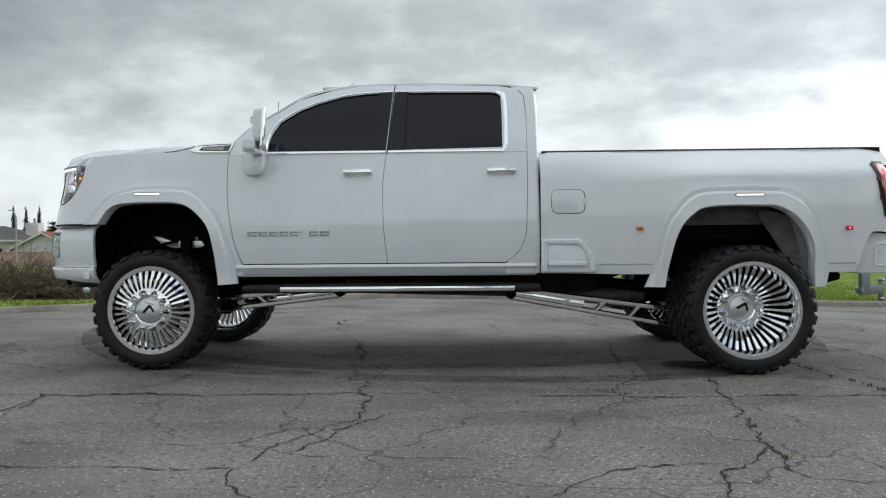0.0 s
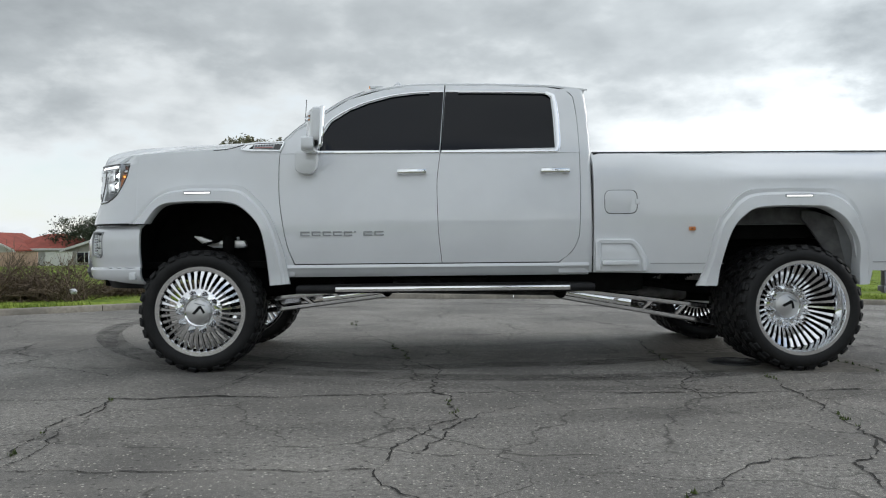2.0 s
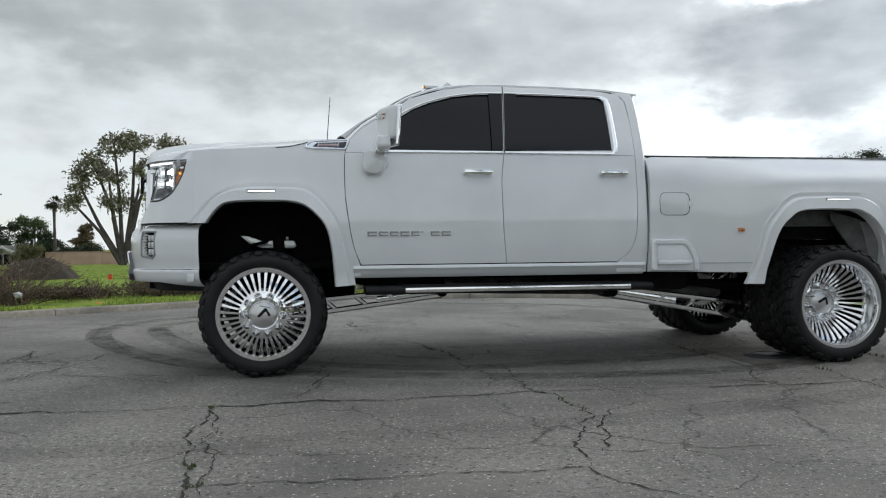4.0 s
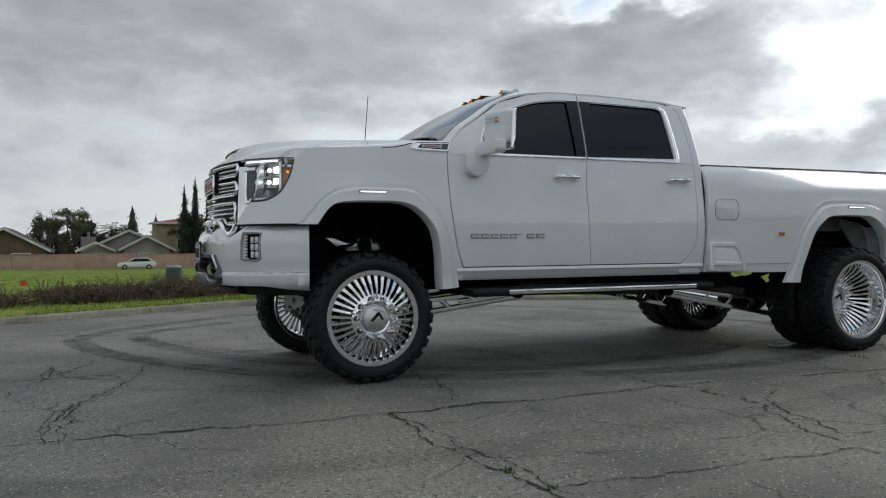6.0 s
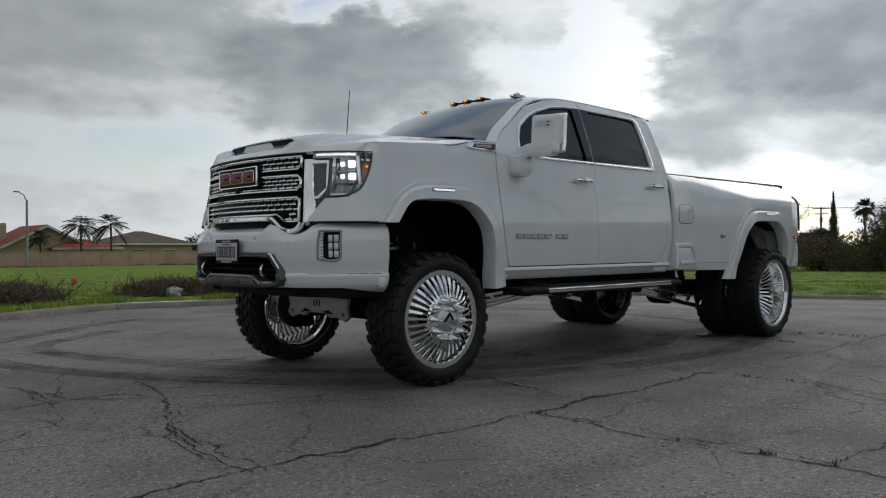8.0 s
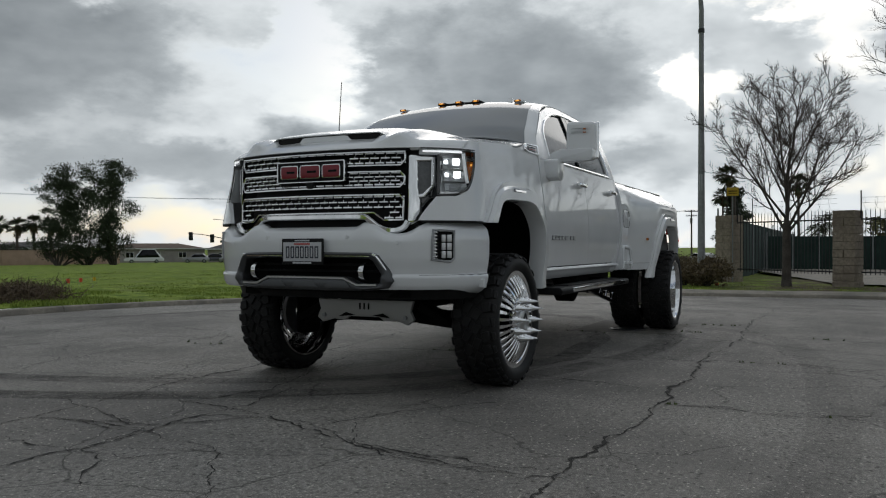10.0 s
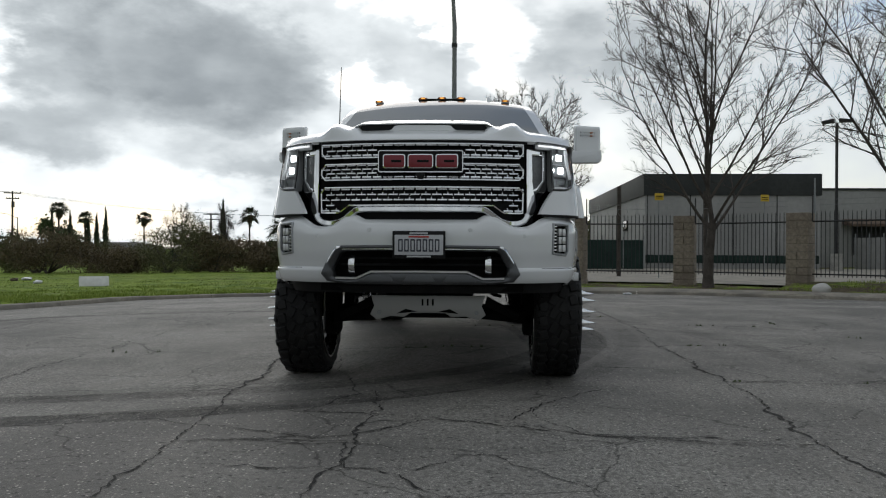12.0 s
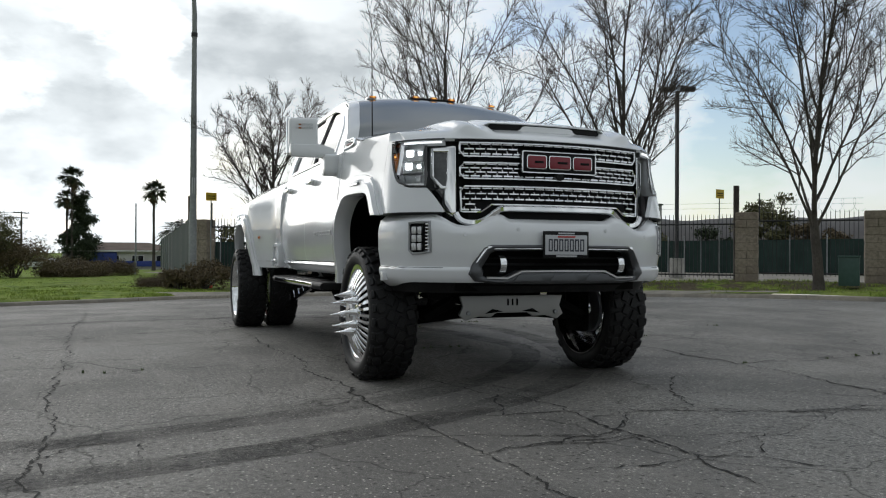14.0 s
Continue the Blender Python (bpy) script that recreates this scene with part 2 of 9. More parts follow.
lens_cover.link(_tr.outputs[0], _mx.inputs[1])
lens_cover.link(_gl.outputs[0], _mx.inputs[2])
lens_cover.link(_mx.outputs[0], lens_cover.nt.nodes["Material Output"].inputs[0])
# lit strip; also put on reflector bowls, where its glow imitates lamp glare
strip_and_bowl_glow = Mat("daylight_strip", (1, 1, 1), 0.2, emit=(0.95, 0.98, 1.0), power=1.2)
guide_lit = Mat("light_guide", (0.6, 0.62, 0.63), 0.2, emit=(0.95, 0.98, 1.0), power=0.25)
stripe_lit = Mat("fender_lamp_strip", (1, 1, 1), 0.2, emit=(1.0, 1.0, 1.0), power=1.1)
badge_red = Mat("badge_red", (0.20, 0.006, 0.018), 0.35, 0.0, coat=0.25)
plate_white = Mat("plate_white", (0.50, 0.51, 0.53), 0.4)
plate_ink = Mat("plate_ink", (0.03, 0.035, 0.05), 0.5)
exhaust = Mat("exhaust_steel", (0.10, 0.095, 0.09), 0.5, 0.5)
exhaust.color(exhaust.ramp(exhaust.noise(12, 4), [(0.35, (0.06, 0.055, 0.05)), (0.7, (0.13, 0.125, 0.12))]))
dull_grey = Mat("splash_panel_grey", (0.12, 0.12, 0.12), 0.7)
dull_grey.color(dull_grey.ramp(dull_grey.noise(9, 4), [(0.35, (0.08, 0.08, 0.08)), (0.7, (0.17, 0.17, 0.17))]))
splash_grey = Mat("pale_splash_grey", (0.26, 0.27, 0.275), 0.6)
splash_grey.color(splash_grey.ramp(splash_grey.noise(7, 4), [(0.35, (0.20, 0.205, 0.21)), (0.7, (0.30, 0.31, 0.315))]))
rubber.set(spec=0.30)
for _m in (under, plastic):
    _m.set(spec=0.15)
dullred = Mat("dull_red", (0.42, 0.06, 0.05), 0.5)

# ---------------------------------------------------------------- mesh helpers


def finish(name, bm, mat, parent=None, label="", smooth=True, angle=40):
    me = bpy.data.meshes.new(name)
    bmesh.ops.recalc_face_normals(bm, faces=bm.faces)
    bm.to_mesh(me)
    bm.free()
    return attach(name, me, mat, parent, label, smooth, angle)


def attach(name, me, mat, parent=None, label="", smooth=True, angle=40):
    me.materials.append(mat.m if isinstance(mat, Mat) else mat)
    if smooth:
        me.polygons.foreach_set("use_smooth", [True] * len(me.polygons))
        me.set_sharp_from_angle(angle=radians(angle))
    ob = new(name, me)
    if parent is not None:
        ob.parent = parent
    if label:
        tagged(ob, label)
    return ob


part = finish


def raw(name, verts, faces, mat, parent=None, label="", smooth=False):
    me = bpy.data.meshes.new(name)
    me.from_pydata([tuple(v) for v in verts], [], faces)
    return attach(name, me, mat, parent, label, smooth)


SPREAD = Matrix()


def thing(name, label, category, group="", kind="", at=None):
    ob = new(name)
    ob.matrix_world = SPREAD @ (at if at is not None else Matrix())
    return tagged(ob, label, category, group, kind)


def box(c, s, bevel=0.0, bm=None, rot=None, seg=2):
    """A box with rounded edges, added to bm."""
    own = bmesh.new()
    bmesh.ops.create_cube(own, size=1.0)
    bmesh.ops.scale(own, vec=s, verts=own.verts)
    if bevel:
        bmesh.ops.bevel(own, geom=own.edges[:], offset=min(bevel, min(s) * 0.49), segments=seg, profile=0.6, affect="EDGES")
    m = Matrix.Translation(c) @ (rot.to_4x4() if rot is not None else Matrix())
    own.transform(m)
    return join(bm, own)


def join(bm, own):
    if bm is None:
        return own
    me = bpy.data.meshes.new("tmp")
    own.to_mesh(me)
    own.free()
    bm.from_mesh(me)
    bpy.data.meshes.remove(me)
    return bm


def prism(poly, axis, lo, hi, bevel=0.0, bm=None, seg=2):
    """A flat outline drawn in the two other axes, drawn out from lo to hi along axis."""
    own = bmesh.new()
    put = {"x": lambda a, b, c: (c, a, b), "y": lambda a, b, c: (a, c, b), "z": lambda a, b, c: (a, b, c)}[axis]
    vs = [own.verts.new(put(a, b, lo)) for a, b in poly]
    f = own.faces.new(vs)
    ext = bmesh.ops.extrude_face_region(own, geom=[f])
    d = Vector(put(0, 0, hi - lo))
    for v in ext["geom"]:
        if isinstance(v, bmesh.types.BMVert):
            v.co += d
    bmesh.ops.recalc_face_normals(own, faces=own.faces)
    if bevel:
        edges = [e for e in own.edges if len(e.link_faces) == 2 and e.calc_face_angle(0) > 0.6]
        bmesh.ops.bevel(own, geom=edges, offset=bevel, segments=seg, profile=0.6, affect="EDGES", clamp_overlap=True)
    return join(bm, own)


def lathe(profile, n=48, axis="y", bm=None, close=False):
    """Turns (radius, along) points round an axis through the origin."""
    own = bmesh.new()
    rings = []
    for k in range(n):
        a = 2 * math.pi * k / n
        ring = []
        for r, h in profile:
            u, v = r * math.cos(a), r * math.sin(a)
            ring.append(own.verts.new((u, h, v) if axis == "y" else (u, v, h) if axis == "z" else (h, u, v)))
        rings.append(ring)
    m = len(profile)
    for k in range(n):
        a, b = rings[k], rings[(k + 1) % n]
        for i in range(m if close else m - 1):
            j = (i + 1) % m
            own.faces.new((a[i], a[j], b[j], b[i]))
    bmesh.ops.remove_doubles(own, verts=own.verts, dist=1e-5)
    return join(bm, own)


def tube(points, radius, n=8, bm=None, caps=True):
    """A round bar along points; radius may be one number or one for each point."""
    own = bmesh.new()
    pts = [Vector(p) for p in points]
    rs = radius if isinstance(radius, (list, tuple)) else [radius] * len(pts)
    rings = []
    for i, p in enumerate(pts):
        d = (pts[min(i + 1, len(pts) - 1)] - pts[max(i - 1, 0)]).normalized()
        q = d.to_track_quat("Z", "Y")
        rings.append([own.verts.new(p + q @ Vector((rs[i] * math.cos(2 * math.pi * k / n), rs[i] * math.sin(2 * math.pi * k / n), 0))) for k in range(n)])
    for a, b in zip(rings, rings[1:]):
        for k in range(n):
            own.faces.new((a[k], a[(k + 1) % n], b[(k + 1) % n], b[k]))
    if caps:
        own.faces.new(rings[0][::-1])
        own.faces.new(rings[-1])
    return join(bm, own)


def strip(points, half, thick, up=(0, -1, 0), bm=None, closed=False):
    """A flat moulding of rectangular section along points; up is its outward side."""
    own = bmesh.new()
    pts = [Vector(p) for p in points]
    n = len(pts)
    up = Vector(up)
    rings = []
    for i, p in enumerate(pts):
        a = pts[(i - 1) % n] if closed or i else p
        b = pts[(i + 1) % n] if closed or i < n - 1 else p
        d = (b - a).normalized()
        s = d.cross(up).normalized()
        o = s.cross(d).normalized()
        rings.append([own.verts.new(p + s * half * u + o * w) for u, w in ((-1, -0.004), (-1, thick * 0.55), (-0.55, thick), (0.55, thick), (1, thick * 0.55), (1, -0.004))])
    last = n if closed else n - 1
    for i in range(last):
        a, b = rings[i], rings[(i + 1) % n]
        for k in range(6):
            own.faces.new((a[k], a[(k + 1) % 6], b[(k + 1) % 6], b[k]))
    if not closed:
        own.faces.new(rings[0])
        own.faces.new(rings[-1][::-1])
    return join(bm, own)


def grid(f, nu, nv, skirt=None, keep=None, bm=None):
    """A sheet f(u, v) for u, v in 0..1; skirt: a vector or function by which its border turns inwards."""
    own = bmesh.new()
    vs = [[own.verts.new(f(i / nu, j / nv)) for j in range(nv + 1)] for i in range(nu + 1)]
    for i in range(nu):
        for j in range(nv):
            q = (vs[i][j], vs[i + 1][j], vs[i + 1][j + 1], vs[i][j + 1])
            if keep is None or keep(sum((v.co for v in q), Vector()) / 4):
                own.faces.new(q)
    loose = [v for v in own.verts if not v.link_faces]
    bmesh.ops.delete(own, geom=loose, context="VERTS")
    if skirt is not None:
        for frac in (0.15, 1.0):
            rim = [e for e in own.edges if len(e.link_faces) == 1]
            ext = bmesh.ops.extrude_edge_only(own, edges=rim)
            for v in ext["geom"]:
                if isinstance(v, bmesh.types.BMVert):
                    v.co += (skirt(v.co) if callable(skirt) else Vector(skirt)) * frac
    return join(bm, own)


def curve(points):
    """A smooth function through (a, b) points, monotone in a."""
    pa, pb = np.array([p[0] for p in points], float), np.array([p[1] for p in points], float)
    d = np.diff(pb) / np.diff(pa)
    m = np.concatenate(([d[0]], np.where(d[:-1] * d[1:] > 0, 2 * d[:-1] * d[1:] / (d[:-1] + d[1:] + 1e-12), 0), [d[-1]]))

    def f(a):
        a = min(max(a, pa[0]), pa[-1])
        i = min(max(int(np.searchsorted(pa, a)) - 1, 0), len(pa) - 2)
        h = pa[i + 1] - pa[i]
        t = (a - pa[i]) / h
        return float((2 * t**3 - 3 * t**2 + 1) * pb[i] + (t**3 - 2 * t**2 + t) * h * m[i] + (-2 * t**3 + 3 * t**2) * pb[i + 1] + (t**3 - t**2) * h * m[i + 1])

    return f


def ease(a, b, v):
    t = min(max((v - a) / (b - a), 0.0), 1.0)
    return t * t * (3 - 2 * t)


def spline(pts, per=6, closed=False):
    """Catmull-Rom points through pts (tuples of any length)."""
    pts = [np.array(p, float) for p in pts]
    n = len(pts)
    out = []
    for i in range(n if closed else n - 1):
        p0, p1, p2, p3 = (pts[(i + k) % n] if closed else pts[min(max(i + k, 0), n - 1)] for k in (-1, 0, 1, 2))
        for s in range(per):
            t = s / per
            out.append(0.5 * (2 * p1 + (p2 - p0) * t + (2 * p0 - 5 * p1 + 4 * p2 - p3) * t * t + (3 * p1 - p0 - 3 * p2 + p3) * t**3))
    if not closed:
        out.append(pts[-1])
    return out


def rounded(poly, r, k=4):
    """The outline with its corners rounded."""
    out, n = [], len(poly)
    for i in range(n):
        a, p, b = (np.array(poly[(i + d) % n], float) for d in (-1, 0, 1))
        la, lb = np.linalg.norm(a - p), np.linalg.norm(b - p)
        rr = min(r, la * 0.45, lb * 0.45)
        s, e = p + (a - p) / la * rr, p + (b - p) / lb * rr
        for j in range(k + 1):
            t = j / k
            out.append(tuple((1 - t) ** 2 * s + 2 * t * (1 - t) * p + t * t * e))
    return out


def inside(poly, a, b):
    hit = False
    for (x1, y1), (x2, y2) in zip(poly, poly[1:] + poly[:1]):
        if (y1 > b) != (y2 > b) and a < (x2 - x1) * (b - y1) / (y2 - y1) + x1:
            hit = not hit
    return hit

# ---------------------------------------------------------------- ground, road and kerb
KERB = [(-9.5, 1.8), (-4.6, 4.6), (-2.6, 5.8), (0.3, 7.5), (2.3, 7.95), (4.2, 7.85), (6.4, 7.6), (8.7, 7.5), (11.2, 7.1), (13.6, 5.6), (15.3, 3.0), (16.5, 0.2), (17.0, -3.5), (15.7, -7.1), (12.0, -9.9), (6.2, -11.2), (0.0, -13.8), (-10.0, -16.5), (-30.0, -20.0), (-48.0, -16.0), (-50.0, -8.0), (-30.0, -3.0)]
kerb_line = [Vector((p[0], p[1], 0)) for p in spline(KERB, 14, closed=True)]
NK = len(kerb_line)
CENTRE = Vector((3.0, -3.0, 0))


def road_z(x, y):
    """The paving falls gently towards the far kerb."""
    return -0.33 * ease(4.5, 17.5, x + 0.25 * max(y, 0)) - 0.045 * ease(4.8, 7.5, y) * ease(0.3, 2.6, x) * ease(11.0, 7.5, x) + 0.006 * noise.noise(Vector((x * 0.35, y * 0.35, 0)))


def ground_z(x, y):
    d = math.hypot(x - 3, y + 3)
    fall = -0.013 * max(d - 18, 0) * ease(-10, 25, y + 0.5 * x)
    return road_z(x, y) + 0.12 + max(fall, -1.85) + 0.05 * noise.noise(Vector((x * 0.25, y * 0.25, 3)))


asphalt = Mat("asphalt", (0.10, 0.10, 0.10), 0.72, spec=0.26)
_a = asphalt
_g = _a.noise(260, 3, 0.7, world=True)
_v = _a.node("TexVoronoi")
_v.inputs["Scale"].default_value = 130
_geo = _a.node("NewGeometry")
_a.link(_geo.outputs["Position"], _v.inputs["Vector"])
_c = _a.ramp(_g, [(0.36, (0.070, 0.069, 0.067)), (0.50, (0.175, 0.173, 0.168)), (0.64, (0.37, 0.365, 0.355))])
_c = _a.mix(_a.ramp(_v.outputs["Color"], [(0.80, (0, 0, 0)), (0.90, (0.6, 0.6, 0.6))]), _c, (0.30, 0.295, 0.28))
_b = _a.noise(0.55, 5, 0.6, world=True)
_c = _a.mix(_a.ramp(_b, [(0.42, (0, 0, 0)), (0.60, (0.75, 0.75, 0.75))]), _c, (0.078, 0.077, 0.076))
_m = _a.noise(34, 4, 0.75, world=True)
_c = _a.mix(_a.ramp(_m, [(0.44, (0, 0, 0)), (0.62, (0.85, 0.85, 0.85))]), _c, (0.082, 0.081, 0.078))
_m2 = _a.noise(75, 2, 0.6, world=True)
_c = _a.mix(_a.ramp(_m2, [(0.60, (0, 0, 0)), (0.70, (0.8, 0.8, 0.8))]), _c, (0.30, 0.29, 0.275))
_w = _a.noise(2.2, 6, 0.65, stretch=(0.35, 1.6, 1), world=True)
_c = _a.mix(_a.ramp(_w, [(0.52, (0, 0, 0)), (0.72, (0.45, 0.45, 0.45))]), _c, (0.19, 0.185, 0.175))
# broad dark stains and worn pale lanes
_s1 = _a.noise(0.22, 6, 0.62, world=True)
_c = _a.mix(_a.ramp(_s1, [(0.47, (0, 0, 0)), (0.66, (0.42, 0.42, 0.42))]), _c, (0.060, 0.0595, 0.059))
_s2 = _a.noise(0.9, 5, 0.7, stretch=(0.25, 1.0, 1), world=True)
_c = _a.mix(_a.ramp(_s2, [(0.56, (0, 0, 0)), (0.74, (0.38, 0.38, 0.38))]), _c, (0.05, 0.0495, 0.049))
_s3 = _a.noise(0.4, 5, 0.6, stretch=(0.5, 1.3, 1), world=True)
_c = _a.mix(_a.ramp(_s3, [(0.55, (0, 0, 0)), (0.72, (0.40, 0.40, 0.40))]), _c, (0.24, 0.235, 0.225))
# fine hair cracks
_dist = _a.node("TexVoronoi")
_dist.feature = "DISTANCE_TO_EDGE"
_dist.inputs["Scale"].default_value = 0.9
_warp = _a.node("TexNoise")
_warp.inputs["Scale"].default_value, _warp.inputs["Detail"].default_value = 2.5, 6.0
_a.link(_geo.outputs["Position"], _warp.inputs["Vector"])
_add = _a.node("VectorMath")
_add.operation = "MULTIPLY_ADD"
_a.link(_warp.outputs["Color"], _add.inputs[0])
_add.inputs[1].default_value = (0.5, 0.5, 0.0)
_a.link(_geo.outputs["Position"], _add.inputs[2])
_a.link(_add.outputs[0], _dist.inputs["Vector"])
_gate = _a.noise(0.9, 2, world=True)
_hair = _a.mix(_a.ramp(_gate, [(0.42, (0, 0, 0)), (0.50, (1, 1, 1))]), (0, 0, 0), _a.ramp(_dist.outputs["Distance"], [(0.0, (0.85, 0.85, 0.85)), (0.010, (0, 0, 0))]))
_c = _a.mix(_hair, _c, (0.028, 0.027, 0.025))
# pale stones showing at the surface, and small dark pits
_st = _a.node("TexVoronoi")
_st.inputs["Scale"].default_value = 42
_a.link(_geo.outputs["Position"], _st.inputs["Vector"])
_dot = _a.mix(1.0, _a.ramp(_st.outputs["Distance"], [(0.16, (1, 1, 1)), (0.26, (0, 0, 0))]), _a.ramp(_st.outputs["Color"], [(0.55, (0, 0, 0)), (0.62, (0.85, 0.85, 0.85))]), "MULTIPLY")
_c = _a.mix(_dot, _c, (0.42, 0.41, 0.38))
_pit = _a.node("TexVoronoi")
_pit.inputs["Scale"].default_value = 27
_a.link(_geo.outputs["Position"], _pit.inputs["Vector"])
_hole = _a.mix(1.0, _a.ramp(_pit.outputs["Distance"], [(0.14, (1, 1, 1)), (0.30, (0, 0, 0))]), _a.ramp(_pit.outputs["Color"], [(0.50, (0, 0, 0)), (0.60, (0.9, 0.9, 0.9))]), "MULTIPLY")
_c = _a.mix(_hole, _c, (0.032, 0.031, 0.03))
_c = _a.mix(1.0, _c, (1.44, 1.38, 1.30), "MULTIPLY")
_a.color(_c)
_a.bump(_a.noise(90, 4, 0.7, world=True), 0.8, 0.008)
concrete = speckled("concrete", (0.30, 0.29, 0.265), (0.42, 0.41, 0.38), 26, 0.85, 0.4, 0.004, (0.19, 0.185, 0.17), world=True)
kerb_mat = speckled("weathered_kerb", (0.20, 0.18, 0.145), (0.33, 0.30, 0.25), 18, 0.9, 0.5, 0.006, (0.12, 0.112, 0.10), world=True)
grass_mat = Mat("turf", (0.06, 0.1, 0.03), 0.95, spec=0.06)
_f = grass_mat.noise(9, 6, 0.7, world=True)
_p = grass_mat.noise(0.35, 5, 0.6, world=True)
_gc = grass_mat.ramp(_f, [(0.3, (0.115, 0.165, 0.026)), (0.52, (0.235, 0.315, 0.055)), (0.75, (0.35, 0.41, 0.105))])
_gc = grass_mat.mix(grass_mat.ramp(_p, [(0.50, (0, 0, 0)), (0.70, (0.7, 0.7, 0.7))]), _gc, (0.15, 0.145, 0.065))
_tus = grass_mat.noise(1.6, 4, 0.6, world=True)
_gc = grass_mat.mix(grass_mat.ramp(_tus, [(0.47, (0, 0, 0)), (0.60, (0.85, 0.85, 0.85))]), _gc, (0.080, 0.135, 0.026))
# bare soil on the narrow verge by the fence
_sep = grass_mat.node("SeparateXYZ")
grass_mat.link(grass_mat.node("NewGeometry").outputs["Position"], _sep.inputs[0])
_soil = grass_mat.noise(1.1, 5, 0.65, world=True)
_reach = None
for _axis, _lo, _hi in ((0, 7.0, 11.0), (1, 1.5, -2.0)):
    _mr = grass_mat.node("MapRange")
    _mr.inputs[1].default_value, _mr.inputs[2].default_value = _lo, _hi
    grass_mat.link(_sep.outputs[_axis], _mr.inputs[0])
    _reach = _mr.outputs[0] if _reach is None else grass_mat.mix(1.0, _reach, _mr.outputs[0], "MULTIPLY")
_bare = grass_mat.mix(1.0, _reach, grass_mat.ramp(_soil, [(0.40, (0, 0, 0)), (0.52, (0.95, 0.95, 0.95))]), "MULTIPLY")
_gc = grass_mat.mix(_bare, _gc, grass_mat.ramp(_f, [(0.3, (0.075, 0.058, 0.042)), (0.7, (0.15, 0.12, 0.088))]))
grass_mat.color(_gc).bump(_f, 0.9, 0.05)
dirt = speckled("bare_soil", (0.085, 0.066, 0.045), (0.16, 0.13, 0.09), 8, 0.95, 0.7, 0.03, world=True)

# paving: rings from the kerb to the middle
rv, rf = [], []
RINGS = [i / 26 for i in range(27)]
for t in RINGS:
    for p in kerb_line:
        q = CENTRE + (p - CENTRE) * (1 - t) ** 1.15 if t < 1 else CENTRE
        rv.append((q.x, q.y, road_z(q.x, q.y)))
for r in range(len(RINGS) - 1):
    for k in range(NK):
        a, b = r * NK + k, r * NK + (k + 1) % NK
        rf.append((a, b, b + NK, a + NK))
road = raw("road", rv, rf, asphalt, smooth=True)
tagged(road, "worn cracked grey asphalt of a turning circle", "road", kind="structure")

# turf and soil from the kerb's back out to the horizon, one sheet
outs = [-0.19, 0.1, 0.45, 1.0, 1.8, 3.0, 5.0, 8.0, 12.0, 18.0, 27.0, 40.0, 60.0, 90.0, 150.0, 300.0, 800.0, 2600.0]
normals = []
for k in range(NK):
    d = (kerb_line[(k + 1) % NK] - kerb_line[k - 1]).normalized()
    nrm = Vector((d.y, -d.x, 0))
    if nrm.dot(kerb_line[k] - CENTRE) < 0:
        nrm = -nrm
    normals.append(nrm)
gv, gf = [], []
for o in outs:
    for k in range(NK):
        p, away = kerb_line[k], (kerb_line[k] - CENTRE).normalized()
        n = normals[k].lerp(away, ease(0.5, 12, o)).normalized()
        q = p + n * o
        gv.append((q.x, q.y, ground_z(q.x, q.y) - (0.045 if o < 0.0 else 0.0) if o < 700 else -1.0))
for r in range(len(outs) - 1):
    for k in range(NK):
        a, b = r * NK + k, r * NK + (k + 1) % NK
        gf.append((a, a + NK, b + NK, b))
ground = raw("ground", gv, gf, grass_mat, smooth=True)
tagged(ground, "weedy green field reaching to the horizon", "ground", kind="structure")

# kerb stones, each a length of concrete
kerb = thing("kerb", "worn grey concrete kerb round the turning circle", "kerb", kind="structure")
acc, lens = [0.0], 0.0
for k in range(NK):
    lens += (kerb_line[(k + 1) % NK] - kerb_line[k]).length
    acc.append(lens)


def kerb_at(s):
    s %= lens
    k = min(int(np.searchsorted(acc, s, "right")) - 1, NK - 1)
    t = (s - acc[k]) / (acc[k + 1] - acc[k])
    return kerb_line[k].lerp(kerb_line[(k + 1) % NK], t), normals[k].lerp(normals[(k + 1) % NK], t).normalized()


KSTEP = 2.4
count = int(lens / KSTEP)
for i in range(count):
    s0, s1 = i * lens / count, (i + 1) * lens / count - 0.012
    bm = bmesh.new()
    rings = []
    for j in range(6):
        p, n = kerb_at(s0 + (s1 - s0) * j / 5)
        z = road_z(p.x, p.y)
        rings.append([bm.verts.new((p.x + n.x * o, p.y + n.y * o, z + h)) for o, h in ((-0.36, -0.06), (-0.350, 0.004), (-0.338, 0.066), (-0.326, 0.080), (-0.305, 0.085), (-0.180, 0.088), (-0.180, -0.06))])
    for a, b in zip(rings, rings[1:]):
        for k in range(6):
            bm.faces.new((a[k], a[k + 1], b[k + 1], b[k]))
    bm.faces.new(rings[0])
    bm.faces.new(rings[-1][::-1])
    finish("kerb_stone", bm, kerb_mat, kerb, angle=30)

# ---------------------------------------------------------------- the pickup truck
# x runs from the front axle to the rear, y = 0 is its middle, wheels stand on z = 0
truck = thing("pickup_truck", "lifted white crew cab dually pickup truck with polished wheels", "pickup truck")

wz = curve([(0.60, 0.945), (0.70, 0.968), (0.78, 0.986), (0.95, 1.010), (1.10, 1.016), (1.30, 1.002), (1.45, 0.980), (1.58, 0.962), (1.64, 0.948), (1.90, 0.850), (2.10, 0.765), (2.20, 0.705)])


